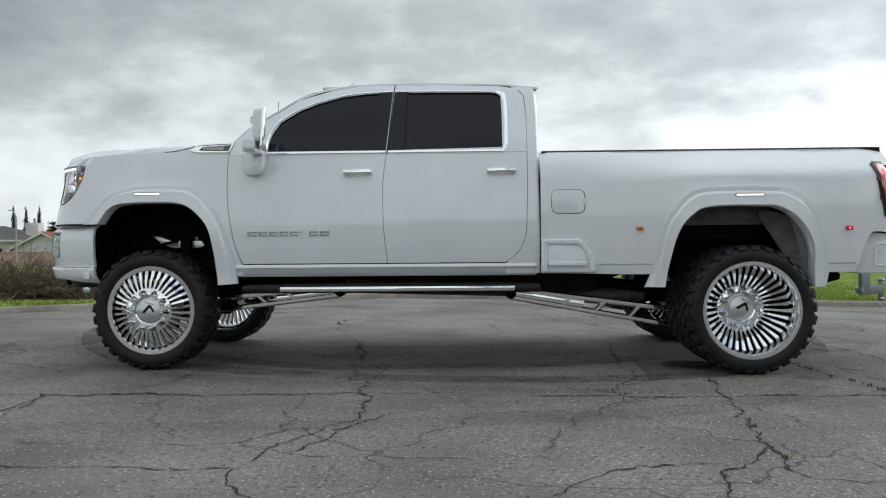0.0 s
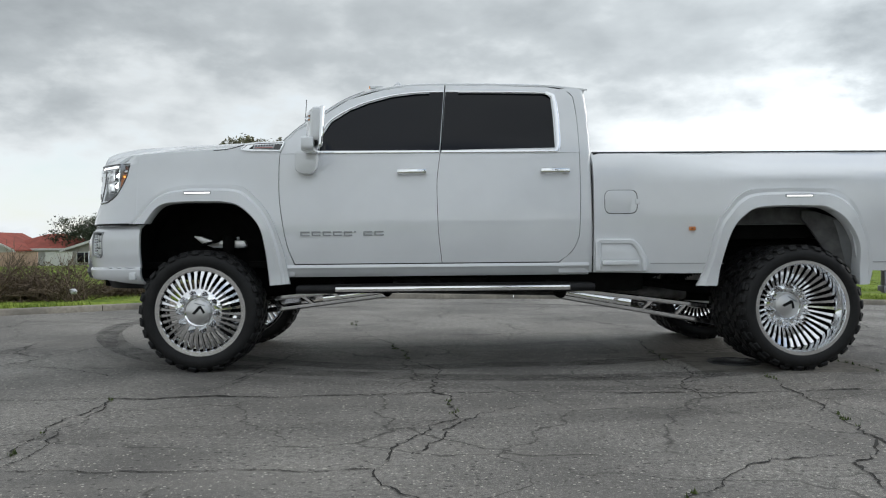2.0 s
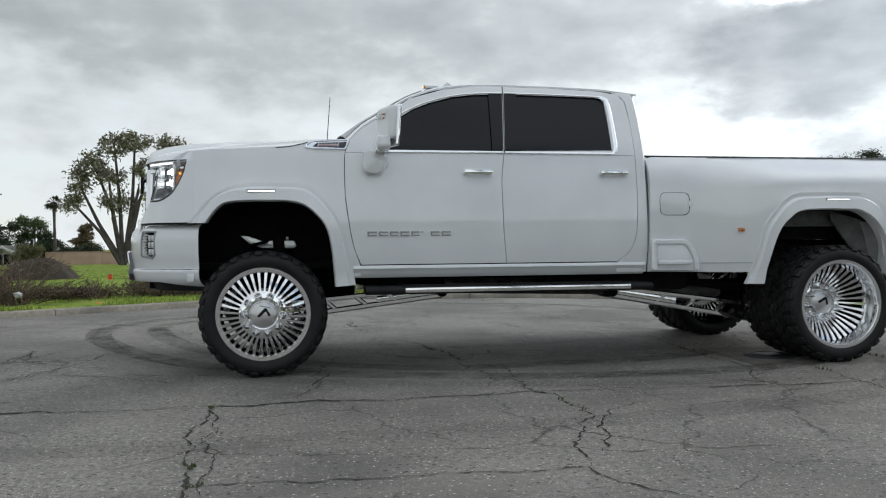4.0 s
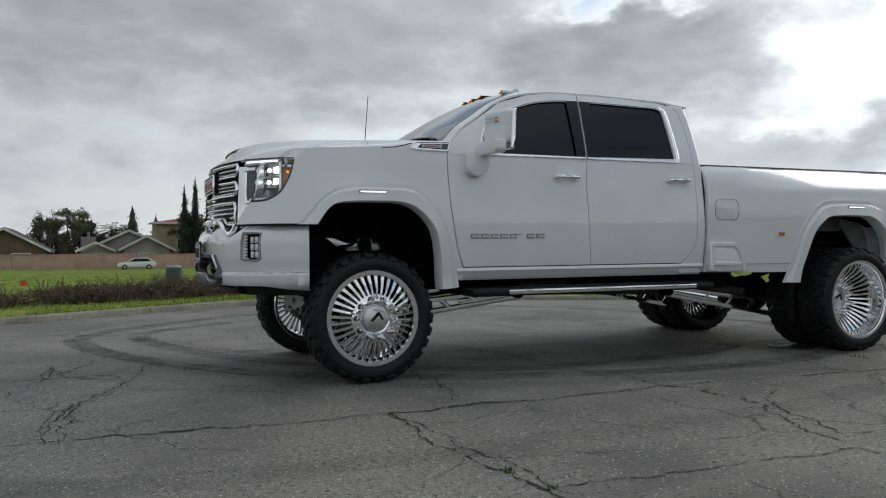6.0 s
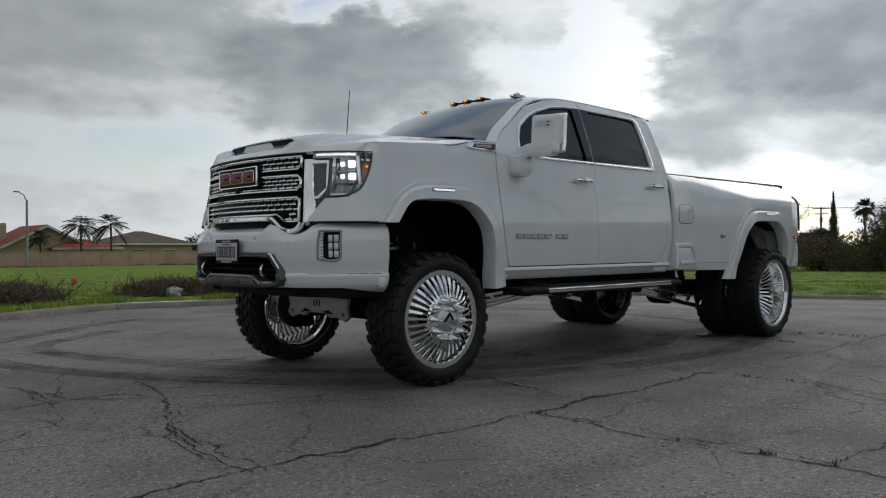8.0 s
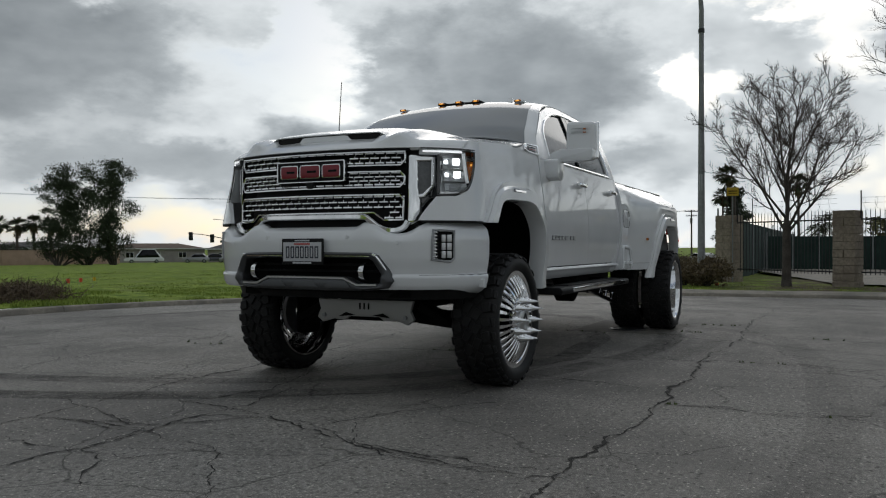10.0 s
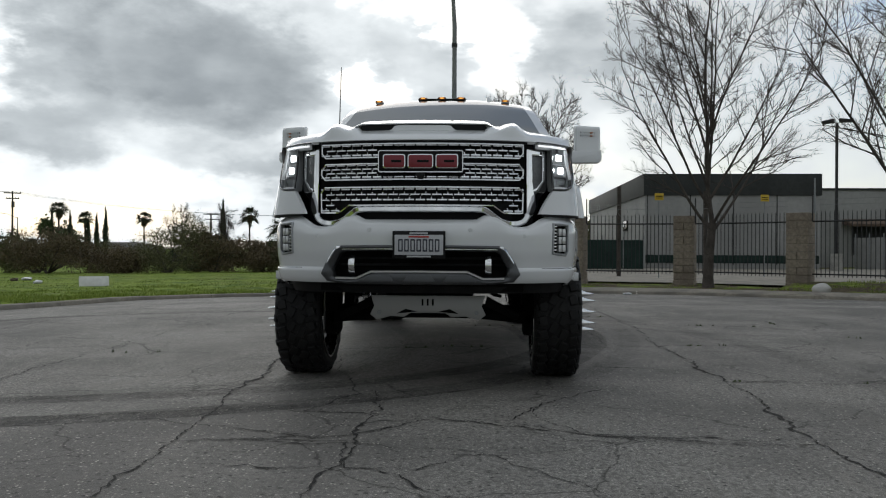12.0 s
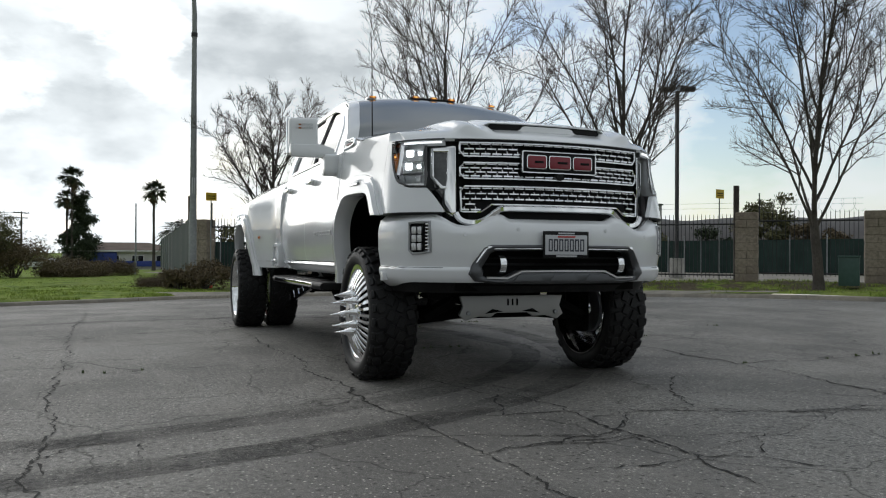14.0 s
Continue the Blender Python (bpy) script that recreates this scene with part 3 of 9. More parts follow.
def wside(x, z):
    """Half width of cab and front fender."""
    w = wz(z) - 0.030 * ease(0.3, -0.5, x)
    if x < -0.45:
        w -= 1.1 * (-0.45 - x) ** 2
    return w


bed_base = curve([(0.60, 0.965), (0.70, 0.985), (0.78, 1.0), (0.95, 1.020), (1.15, 1.030), (1.35, 1.026), (1.48, 1.004), (1.56, 0.965), (1.61, 0.91)])


def wbed(x, z):
    """Half width of the bed side, swelling over the double rear wheels."""
    swell = 0.20 * ease(3.15, 4.0, x) * (1 - 0.45 * ease(4.85, 5.45, x))
    return bed_base(z) + swell * ease(1.60, 1.38, z) - 0.05 * ease(5.2, 5.5, x)


def both(name, make, mat, parent, label="", **kw):
    """One part for each side of the truck; make(s) gives the mesh for s = -1 and 1."""
    return [part(name, make(s), mat, parent, label, **kw) for s in (-1, 1)]


def loft_lines(a, b, per=3):
    """Two outlines of equal length, each drawn finer."""
    fa = np.array(spline(a, per))
    fb = np.array(spline(b, per))
    return fa, fb


# --- front fenders
door_front = curve([(0.785, 0.700), (0.90, 0.652), (1.07, 0.617), (1.33, 0.588), (1.47, 0.586), (1.60, 0.590), (1.70, 0.628)])
f_low = curve([(-0.47, 1.098), (-0.42, 1.10), (-0.31, 1.205), (-0.24, 1.255), (-0.05, 1.265), (0.17, 1.262), (0.31, 1.222), (0.44, 1.095), (0.49, 0.92), (0.52, 0.705), (0.62, 0.70)])
f_top = curve([(-0.9, 1.585), (-0.5, 1.605), (0.0, 1.632), (0.16, 1.641), (0.28, 1.664), (0.38, 1.684), (0.62, 1.698)])
NOSE = [(0.690, -0.815), (0.735, -0.786), (0.780, -0.752), (0.830, -0.703), (0.883, -0.644), (0.918, -0.583), (0.937, -0.518), (0.945, -0.455)]
nose_fine = spline(NOSE, 5)


def nose_at(u):
    k = u * (len(nose_fine) - 1)
    i = min(int(k), len(nose_fine) - 2)
    p = nose_fine[i] + (nose_fine[i + 1] - nose_fine[i]) * (k - i)
    return p[0], p[1]


lamp_low = curve([(0.0, 1.245), (0.12, 1.245), (0.46, 1.250), (0.61, 1.285), (0.808, 1.440), (0.858, 1.535), (1.0, 1.545)])
nose_bulge = curve([(1.09, 0.075), (1.25, 0.045), (1.40, 0.015), (1.53, 0.0), (1.60, -0.022)])


def nose_point(s, u, z, out=0.0):
    y, x = nose_at(u)
    k = nose_bulge(z) * (1 - 0.85 * ease(0.45, 1.0, u)) + out
    a = math.pi / 2 * ease(0.05, 0.9, u)
    y += (wside(-0.455, z) - 0.945 - nose_bulge(z) * 0.15) * ease(0.25, 1.0, u)
    return Vector((x - k * math.cos(a), s * (y + k * math.sin(a)), z))


def fender(s):
    def side(u, v):
        x = -0.455 + u * (0.58 + 0.455)
        z = f_low(x) + (f_top(x) - f_low(x)) * v
        x += u**5 * (door_front(z) - 0.004 - 0.58)
        return (x, s * wside(x, z), z)

    bm = grid(side, 44, 14, skirt=(0, -s * 0.03, 0))
    def nose(u, v):
        # its front edge slants back from the bumper to the lamp's lower corner
        u0 = 0.09 + 0.21 * v**1.2
        u = u0 + (1 - u0) * u
        return nose_point(s, u, 1.098 + (lamp_low(u) - 0.004 - 1.098) * v)

    bm = grid(nose, 26, 8, skirt=lambda c: Vector((0.025, -s * 0.01, 0)), bm=bm)
    bm = grid(lambda u, v: nose_point(s, u, 1.530 + (f_top(-0.6) - 1.530) * v ** (1.0 + 0.5 * ease(1.0, 0.6, u)), -0.115 * v**1.6 * ease(1.0, 0.62, u)), 26, 6, skirt=lambda c: Vector((0.02, -s * 0.015, 0)), bm=bm)
    return bm


both("front_fender", fender, paint, truck)

# --- wheel arch flares
FO = [(-0.484, 1.092), (-0.42, 1.17), (-0.345, 1.258), (-0.238, 1.324), (-0.088, 1.352), (0.10, 1.354), (0.253, 1.348), (0.358, 1.305), (0.505, 1.136), (0.588, 0.905), (0.615, 0.75), (0.632, 0.640)]
FI = [(-0.381, 1.092), (-0.35, 1.14), (-0.303, 1.199), (-0.239, 1.235), (-0.10, 1.247), (0.05, 1.247), (0.19, 1.243), (0.315, 1.205), (0.441, 1.074), (0.486, 0.906), (0.503, 0.75), (0.513, 0.632)]
RO = [(3.655, 0.605), (3.712, 0.76), (3.775, 1.038), (3.835, 1.14), (3.915, 1.236), (4.015, 1.282), (4.20, 1.292), (4.45, 1.290), (4.605, 1.276), (4.735, 1.187), (4.832, 0.989), (4.885, 0.751), (4.865, 0.605)]
RI = [(3.777, 0.605), (3.80, 0.76), (3.835, 0.92), (3.882, 1.037), (3.95, 1.11), (4.03, 1.158), (4.20, 1.172), (4.42, 1.170), (4.545, 1.158), (4.677, 1.069), (4.770, 0.91), (4.784, 0.75), (4.788, 0.605)]


def flare(outer, inner, width, proud, reach):
    a, b = loft_lines(outer, inner, 4)
    a = b + (a - b) * reach
    n = len(a) - 1
    prof = [(-0.02, -0.10), (0.0, 0.50), (0.22, 0.42), (0.30, 0.62), (0.36, 1.0), (0.94, 1.10), (1.0, 0.85), (1.02, -1.6)]

    def make(s):
        def f(u, v):
            i = min(int(round(u * n)), n)
            t, k = prof[min(int(round(v * 7)), 7)]
            x, z = a[i] + (b[i] - a[i]) * t
            xr, zr = a[i] + (b[i] - a[i]) * min(t, 0.6)
            return (x, s * (width(xr, max(zr, 0.72)) + proud * k), z)

        bm = grid(f, n, 7, skirt=None)
        return bm

    return make


front_flares = both("wheel_arch_flare", flare(FO, FI, wside, 0.045, 1.22), paint, truck)
rear_flares = both("wheel_arch_flare", flare(RO, RI, wbed, 0.040, 1.12), paint, truck)
for s, ff, rf in zip((-1, 1), front_flares, rear_flares):
    for x, z, w, par in ((0.0, 1.318, wside(0.0, 1.32) + 0.047, ff), (4.335, 1.250, wbed(4.335, 1.25) + 0.043, rf)):
        part("lamp_bezel", box((x, s * w, z), (0.200, 0.012, 0.022), 0.004), greymetal, par)
        part("lamp_strip", box((x, s * (w + 0.004), z - 0.003), (0.185, 0.012, 0.011), 0.003), stripe_lit, par, "lit white marker strip")

# --- hood
hood_h = curve([(0.0, 1.543), (0.02, 1.560), (0.06, 1.586), (0.14, 1.620), (0.18, 1.634), (0.35, 1.672), (0.6, 1.706), (1.0, 1.738), (1.6, 1.765)])


HOOD_LINE = [list(c) for c in zip(*spline([(0.0, -0.938), (0.2, -0.930), (0.4, -0.903), (0.58, -0.856), (0.69, -0.806), (0.735, -0.776), (0.78, -0.742), (0.83, -0.694), (0.88, -0.632), (0.912, -0.572)], 4))]


def hood_front(y):
    return float(np.interp(abs(y), HOOD_LINE[0], HOOD_LINE[1]))


def hood_base(x, y):
    """Height of the hood skin without its raised middle."""
    ye = wside(max(x, -0.62), f_top(x)) - 0.012
    q = min(abs(y) / ye, 1.0)
    d = max(x - hood_front(y), 0.0)
    top = hood_h(d)
    edge = min(top, f_top(x) + 0.004)
    z = edge + (top - edge) * (1 - q**2.6) ** 0.75
    # crest that starts above the grille's corner and runs back
    c = abs(y) - 0.555 - 0.05 * ease(0.0, 0.8, d)
    return z + 0.052 * math.exp(-((c / (0.055 if c > 0 else 0.10)) ** 2)) * ease(0.0, 0.05, d) * (1 - 0.9 * ease(0.08, 0.9, d))


MOUTH = 0.140


def hood_z(x, y):
    d = max(x - hood_front(y), 0.0)
    return hood_base(x, y) + 0.044 * (1 - 0.4 * ease(0.3, 1.1, d)) * ease(0.475, 0.375, abs(y) + 0.04 * ease(0.3, 1.4, d)) * max(ease(MOUTH, MOUTH + 0.022, d), ease(0.392, 0.412, abs(y)) * ease(0.035, 0.125, d))


def hood_sheet(u, v):
    q = 2 * v - 1
    q = math.copysign(abs(q) ** 0.9, q)
    x0 = -0.938
    x = x0 + u**1.3 * (0.645 - x0)
    ye = wside(max(x, -0.62), f_top(x)) - 0.012
    ye -= max(ye - 0.885, 0.0) * ease(-0.42, -0.66, x)
    y = q * ye
    xx = hood_front(y) + u**1.3 * (0.645 - hood_front(y))
    return (xx, y, hood_z(xx, y))


hood = part("hood", grid(hood_sheet, 130, 72, skirt=(0.012, 0, -0.014)), paint, truck)


def mouth_point(y, d, up):
    x = hood_front(y) + d
    return (x, y, hood_base(x, y) + up)


# wide forward intake: black opening, painted middle panel, thin painted lip over it
part("intake", grid(lambda u, v: (lambda y: mouth_point(y, MOUTH - 0.004, 0.001 + 0.043 * v * ease(0.405, 0.375, abs(y))))(0.80 * (u - 0.5)), 40, 3, skirt=(0.01, 0, 0)), plastic, hood, "black air intake opening")
part("intake_panel", grid(lambda u, v: (lambda y: mouth_point(y, MOUTH - 0.020 + 0.012 * v, 0.031 * v * ease(0.205, 0.165, abs(y)) + 0.001))(0.42 * (u - 0.5)), 24, 3, skirt=(0.012, 0, -0.004)), paint, hood, "painted middle panel of the intake")
part("hood_scoop", grid(lambda u, v: (lambda y: mouth_point(y, MOUTH - 0.016 + 0.075 * v, 0.0440 * ease(0.475, 0.375, abs(y)) + 0.003 * (1 - v)))(0.86 * (u - 0.5)), 40, 6, skirt=(0.004, 0, -0.005)), paint, hood, "painted lip over the intake")
# black strip added for the shade in the gap between hood lip and grille
part("hood_gap_strip", strip([(hood_front(y) + 0.004, y, 1.5315) for y in np.linspace(-0.64, 0.64, 25)], 0.008, 0.004, up=(-1, 0, 0)), grille_black, hood, "black strip standing in for the shaded gap under the leading edge")
for s in (-1, 1):
    part("hood_seam", strip([(x, s * (wside(x, z) + 0.0005), z) for x, z in spline([(0.10, 1.634), (0.19, 1.641), (0.27, 1.659), (0.325, 1.676)], 3)], 0.003, 0.002, (0, s, 0.3)), plastic, hood, "dark gap between hood and fender")

# --- cab: roof, doors, pillars
top_edge = curve([(0.60, 1.675), (0.716, 1.800), (0.85, 1.888), (1.09, 2.048), (1.35, 2.132), (1.60, 2.162), (1.82, 2.168), (2.60, 2.152), (2.78, 2.132), (2.92, 2.115)])
mid_edge = curve([(0.50, 1.755), (0.60, 1.822), (0.75, 1.922), (0.95, 2.042), (1.12, 2.130), (1.25, 2.180), (1.40, 2.210), (1.70, 2.224), (2.40, 2.220), (2.75, 2.195), (2.92, 2.166)])


def roof_point(x, q, lift=0.0):
    ze, zc = top_edge(x), mid_edge(x)
    ye = wside(x, ze) + 0.004
    return (x, q * ye, ze + (zc - ze) * max(1 - abs(q) ** 2.3, 0.0) ** 0.8 + lift)


def roof_sheet(u, v):
    q = 2 * v - 1
    return roof_point(0.60 + 2.32 * u, math.copysign(1 - (1 - abs(q)) ** 1.35, q))


roof = part("roof", grid(roof_sheet, 40, 40, skirt=(0, 0, -0.012)), paint, truck)
part("rear_spoiler", grid(lambda u, v: (2.83 + 0.078 * v, (2 * u - 1) * (0.73 - 0.02 * v), 2.102 + 0.048 * (1 - abs(2 * u - 1) ** 3) ** 0.7 + 0.004 * v), 20, 4, skirt=(-0.01, 0, -0.05)), paint, roof)
part("windscreen", grid(lambda u, v: roof_point(0.60 + 0.60 * u - 0.04 * (1 - (2 * v - 1) ** 2) * (1 - u), (2 * v - 1) * (0.90 - 0.01 * u), 0.005), 24, 28, skirt=(0, 0, -0.006)), shield, truck, "large glossy windscreen, cloud reflection partly put into its grey colour")
part("cowl", grid(lambda u, v: (0.545 + 0.10 * u, (2 * v - 1) * 0.72, 1.722 + 0.03 * (1 - (2 * v - 1) ** 2) + 0.05 * u), 3, 12, skirt=(0, 0, -0.03)), plastic, truck, "black plastic cowl")
for s in (-1, 1):
    part("wiper", tube([(0.60, s * 0.15 - 0.1, 1.812), (0.70, s * 0.3, 1.868), (0.72, s * 0.3 + 0.28, 1.868)], 0.007, 6), plastic, truck)

door_mid = curve([(0.785, 1.784), (1.06, 1.757), (1.355, 1.751), (1.605, 1.777)])
door_rear = curve([(0.785, 2.650), (0.87, 2.755), (1.01, 2.806), (1.467, 2.818), (1.605, 2.818)])
FDO = [(0.592, 1.604), (0.632, 1.70), (0.716, 1.785), (0.85, 1.872), (1.09, 2.033), (1.352, 2.115), (1.57, 2.147), (1.70, 2.151), (1.820, 2.152), (1.776, 1.604)]
FDI = [(0.880, 1.626), (0.886, 1.68), (0.905, 1.755), (0.965, 1.855), (1.10, 1.945), (1.24, 2.004), (1.42, 2.055), (1.60, 2.079), (1.790, 2.086), (1.762, 1.626)]
RDO = [(1.785, 1.604), (1.829, 2.152), (2.20, 2.148), (2.609, 2.132), (2.746, 2.108), (2.802, 2.05), (2.818, 1.88), (2.818, 1.604)]
RDI = [(1.800, 1.626), (1.842, 2.087), (2.20, 2.084), (2.56, 2.077), (2.605, 2.070), (2.632, 2.045), (2.638, 1.90), (2.638, 1.640)]


def line_sub(pts, per=5):
    out = []
    for p, q in zip(pts, pts[1:]):
        for k in range(per):
            out.append((p[0] + (q[0] - p[0]) * k / per, p[1] + (q[1] - p[1]) * k / per))
    return out + [pts[-1]]


def door(lo_x, hi_x, outer, inner):
    a, b = line_sub(outer + [outer[0]]), line_sub(inner + [inner[0]])
    n = len(a) - 1

    def make(s):
        def low(u, v):
            z = 0.788 + (1.602 - 0.788) * v
            x = lo_x(z) + (hi_x(z) - lo_x(z)) * u
            return (x, s * (wside(x, z) + 0.003), z)

        bm = grid(low, 22, 18, skirt=(0, -s * 0.035, 0))

        def ringed(u, v):
            i = min(int(round(u * n)), n)
            x, z = a[i][0] + (b[i][0] - a[i][0]) * v, a[i][1] + (b[i][1] - a[i][1]) * v
            return (x, s * (wside(x, z) + 0.003), z)

        return grid(ringed, n, 4, skirt=(0, -s * 0.03, 0), bm=bm)

    return make


front_doors = both("front_door", door(lambda z: door_front(z) + 0.0015, lambda z: door_mid(z) - 0.0028, FDO, FDI), paint, truck)
rear_doors = both("rear_door", door(lambda z: door_mid(z) + 0.0015, lambda z: door_rear(z) - 0.0012, RDO, RDI), paint, truck)


def glass(poly, inset):
    """A pane that follows the side of the cab within an outline."""

    def make(s):
        bm = bmesh.new()
        f = bm.faces.new([bm.verts.new((x, 0, z)) for x, z in poly])
        bmesh.ops.triangulate(bm, faces=[f])
        for z in np.arange(1.66, 2.1, 0.06):
            bmesh.ops.bisect_plane(bm, geom=bm.verts[:] + bm.edges[:] + bm.faces[:], plane_co=(0, 0, z), plane_no=(0, 0, 1))
        for v in bm.verts:
            v.co.y = s * (wside(v.co.x, v.co.z) - inset)
        return bm

    return make


BELT = 0.012
for s, fd, rd in zip((-1, 1), front_doors, rear_doors):
    up = (0, s, 0.35)
    part("window_pane", glass(FDI[:7] + [(1.60, 2.079), (1.705, 2.085), (1.688, 1.626)], 0.012)(s), tint, fd, "dark tinted side window")
    part("pillar_trim", glass([(1.688, 1.622), (1.703, 2.089), (1.812, 2.092), (1.772, 1.622)], -0.005)(s), tint, fd, "gloss black pillar trim")
    part("window_pane", glass([(1.905, 1.626), (1.922, 2.087), (2.20, 2.085), (2.56, 2.078), (2.605, 2.071), (2.632, 2.046), (2.638, 1.90), (2.638, 1.64), (2.628, 1.628)], 0.012)(s), tint, rd, "dark tinted side window")
    part("pillar_trim", glass([(1.786, 1.622), (1.826, 2.092), (1.924, 2.090), (1.908, 1.622)], -0.005)(s), tint, rd, "gloss black pillar trim")

    def on(x, z, o=0.004, s=s):
        return (x, s * (wside(x, z) + o), z)

    part("belt_moulding", strip([on(x, 1.613) for x in np.linspace(0.872, 1.770, 14)], 0.011, 0.009, up), chrome, fd, "chrome belt moulding")
    part("belt_moulding", strip([on(x, 1.613) for x in np.linspace(1.788, 2.655, 14)], 0.011, 0.009, up), chrome, rd, "chrome belt moulding")
    part("window_moulding", strip([on(x, z) for x, z in spline([(0.868, 1.613), (0.874, 1.69), (0.895, 1.765), (0.957, 1.865), (1.095, 1.955), (1.235, 2.014), (1.42, 2.065), (1.60, 2.089), (1.808, 2.096)], 4)], 0.007, 0.008, up), chrome, fd, "chrome window moulding")
    part("window_moulding", strip([on(x, z) for x, z in [(1.832, 2.097), (2.0, 2.096), (2.2, 2.094), (2.4, 2.090), (2.60, 2.084)]], 0.007, 0.008, up), chrome, rd, "chrome window moulding")
    part("window_moulding", strip([on(x, z) for x, z in [(2.60, 2.082), (2.650, 2.062), (2.663, 2.0), (2.668, 1.85), (2.668, 1.70), (2.664, 1.64), (2.645, 1.613)]], 0.015, 0.009, up), chrome, rd, "broad chrome rear window moulding")
    for x, dr in ((1.566, fd), (2.628, rd)):
        w = wside(x, 1.455)
        cup = part("handle_recess", lathe([(0.001, -0.030), (0.035, -0.026), (0.055, -0.010), (0.062, 0.003), (0.070, -0.004)], 24), paint, dr)
        cup.matrix_basis = Matrix.Translation((x, s * (w + 0.004), 1.455)) @ Matrix.Diagonal((1.25, s, 0.55, 1))
        hb = box((x, s * (w + 0.042), 1.463), (0.215, 0.020, 0.036), 0.009)
        box((x - 0.088, s * (w + 0.02), 1.463), (0.03, 0.045, 0.028), 0.008, hb)
        box((x + 0.082, s * (w + 0.02), 1.463), (0.04, 0.045, 0.034), 0.008, hb)
        part("door_handle", hb, chrome, dr, "chrome door handle")
    # lettered badge, drawn as plain bars
    for k, (x0, x1) in enumerate([(0.743, 0.812), (0.826, 0.892), (0.906, 0.968), (0.982, 1.048), (1.062, 1.124), (1.138, 1.152), (1.205, 1.270), (1.286, 1.356)]):
        xm, w = (x0 + x1) / 2, wside(1.0, 1.01) + 0.006
        lb = box((xm, s * w, 1.022), (x1 - x0, 0.008, 0.011), 0.003)
        if x1 - x0 > 0.03:
            box((xm, s * w, 0.998), (x1 - x0, 0.008, 0.010), 0.003, lb)
            box((x0 + 0.006, s * w, 1.010), (0.012, 0.008, 0.030), 0.003, lb)
        part("badge_bar", lb, greymetal, fd, "small silver badge bar")

# cab corner, rocker and the closed core behind the panels


def corner(s):
    def f(u, v):
        z = 0.705 + (2.120 - 0.705) * v
        lo = door_rear(min(z, 1.6)) + 0.003 if z < 1.88 else curve([(1.88, 2.821), (2.05, 2.806), (2.105, 2.755), (2.14, 2.62)])(z)
        hi = 2.905 - 0.010 * ease(1.9, 2.12, z)
        x = lo + (hi - lo) * u
        return (x, s * (wside(x, z) + 0.003 - 0.02 * ease(0.8, 1.0, u)), z)

    bm = grid(f, 8, 40, skirt=(0, -s * 0.05, 0))
    return bm


both("cab_corner", corner, paint, truck)


def rocker(s):
    def f(u, v):
        z = 0.690 + (0.780 - 0.690) * v
        x = 0.640 + (2.88 - 0.640) * u
        return (x, s * (wz(0.78) + 0.004 - 0.045 * (1 - v) ** 2 + 0.010 * ease(0.55, 0.75, v) * ease(1.0, 0.8, v)), z)

    return grid(f, 24, 8, skirt=(0, -s * 0.06, 0))


both("rocker_panel", rocker, paint, truck)
core = prism([(0.60, 0.74), (2.86, 0.74), (2.86, 1.62), (2.80, 2.10), (1.35, 2.10), (0.86, 1.80), (0.60, 1.62)], "y", -0.66, 0.66)
for s in (-1, 1):
    core = grid(lambda u, v, s=s: (0.66 + 2.20 * u, s * (wside(1.5, 0.76 + 0.86 * v) - 0.035), 0.76 + 0.86 * v), 2, 10, bm=core)
part("cabin_shell", core, under, truck, "dark cabin interior")
rear_wall = grid(lambda u, v: (2.895, (2 * u - 1) * (wside(2.8, 0.72 + 1.40 * v) - 0.02), 0.72 + 1.40 * v), 10, 16, skirt=(-0.03, 0, 0))
part("cab_back", rear_wall, paint, truck)
part("rear_window", prism(rounded([(-0.62, 1.68), (0.62, 1.68), (0.56, 2.04), (-0.56, 2.04)], 0.05), "x", 2.897, 2.903), tint, truck, "dark rear cab window")

# --- vent with a badge at the rear top of each fender
VENT = [(0.302, 1.638), (0.340, 1.676), (0.375, 1.684), (0.618, 1.694), (0.592, 1.626), (0.37, 1.630)]
VENT_IN = [(0.360, 1.644), (0.392, 1.672), (0.606, 1.682), (0.588, 1.638)]
BADGE = [(0.392, 1.645), (0.400, 1.671), (0.553, 1.678), (0.545, 1.646)]
for s in (-1, 1):
    base = part("fender_vent", glass(VENT, -0.006)(s), chrome, truck, "chrome fender vent with a small badge")
    part("vent_rim", strip([(x, s * (wside(x, z) + 0.004), z) for x, z in rounded(VENT, 0.012)], 0.007, 0.010, (0, s, 0.3), closed=True), chrome, base)
    part("vent_inlay", glass(VENT_IN, -0.009)(s), gloss, base, "black vent inlay")
    part("badge", glass(BADGE, -0.013)(s), plate_white, base, "silver badge with red and black bars")
    for k in range(7):
        x, z = 0.415 + 0.0198 * k, 1.6640 + 0.0009 * k
        part("badge_bar", box((x, s * (wside(x, z) + 0.013), z), (0.013, 0.004, 0.010), 0.001), plate_ink, base)
    part("badge_bar", strip([(x, s * (wside(x, z) + 0.013), z) for x, z in ((0.404, 1.6510), (0.536, 1.6535))], 0.0022, 0.003, (0, s, 0.3)), dullred, base)

# --- bed
b_low = curve([(2.905, 0.705), (3.60, 0.695), (3.76, 0.70), (3.80, 0.86), (3.86, 1.02), (3.94, 1.11), (4.03, 1.165), (4.20, 1.18), (4.42, 1.18), (4.545, 1.168), (4.67, 1.08), (4.76, 0.92), (4.80, 0.705), (5.11, 0.705), (5.15, 0.86), (5.22, 0.985), (5.40, 0.99)])
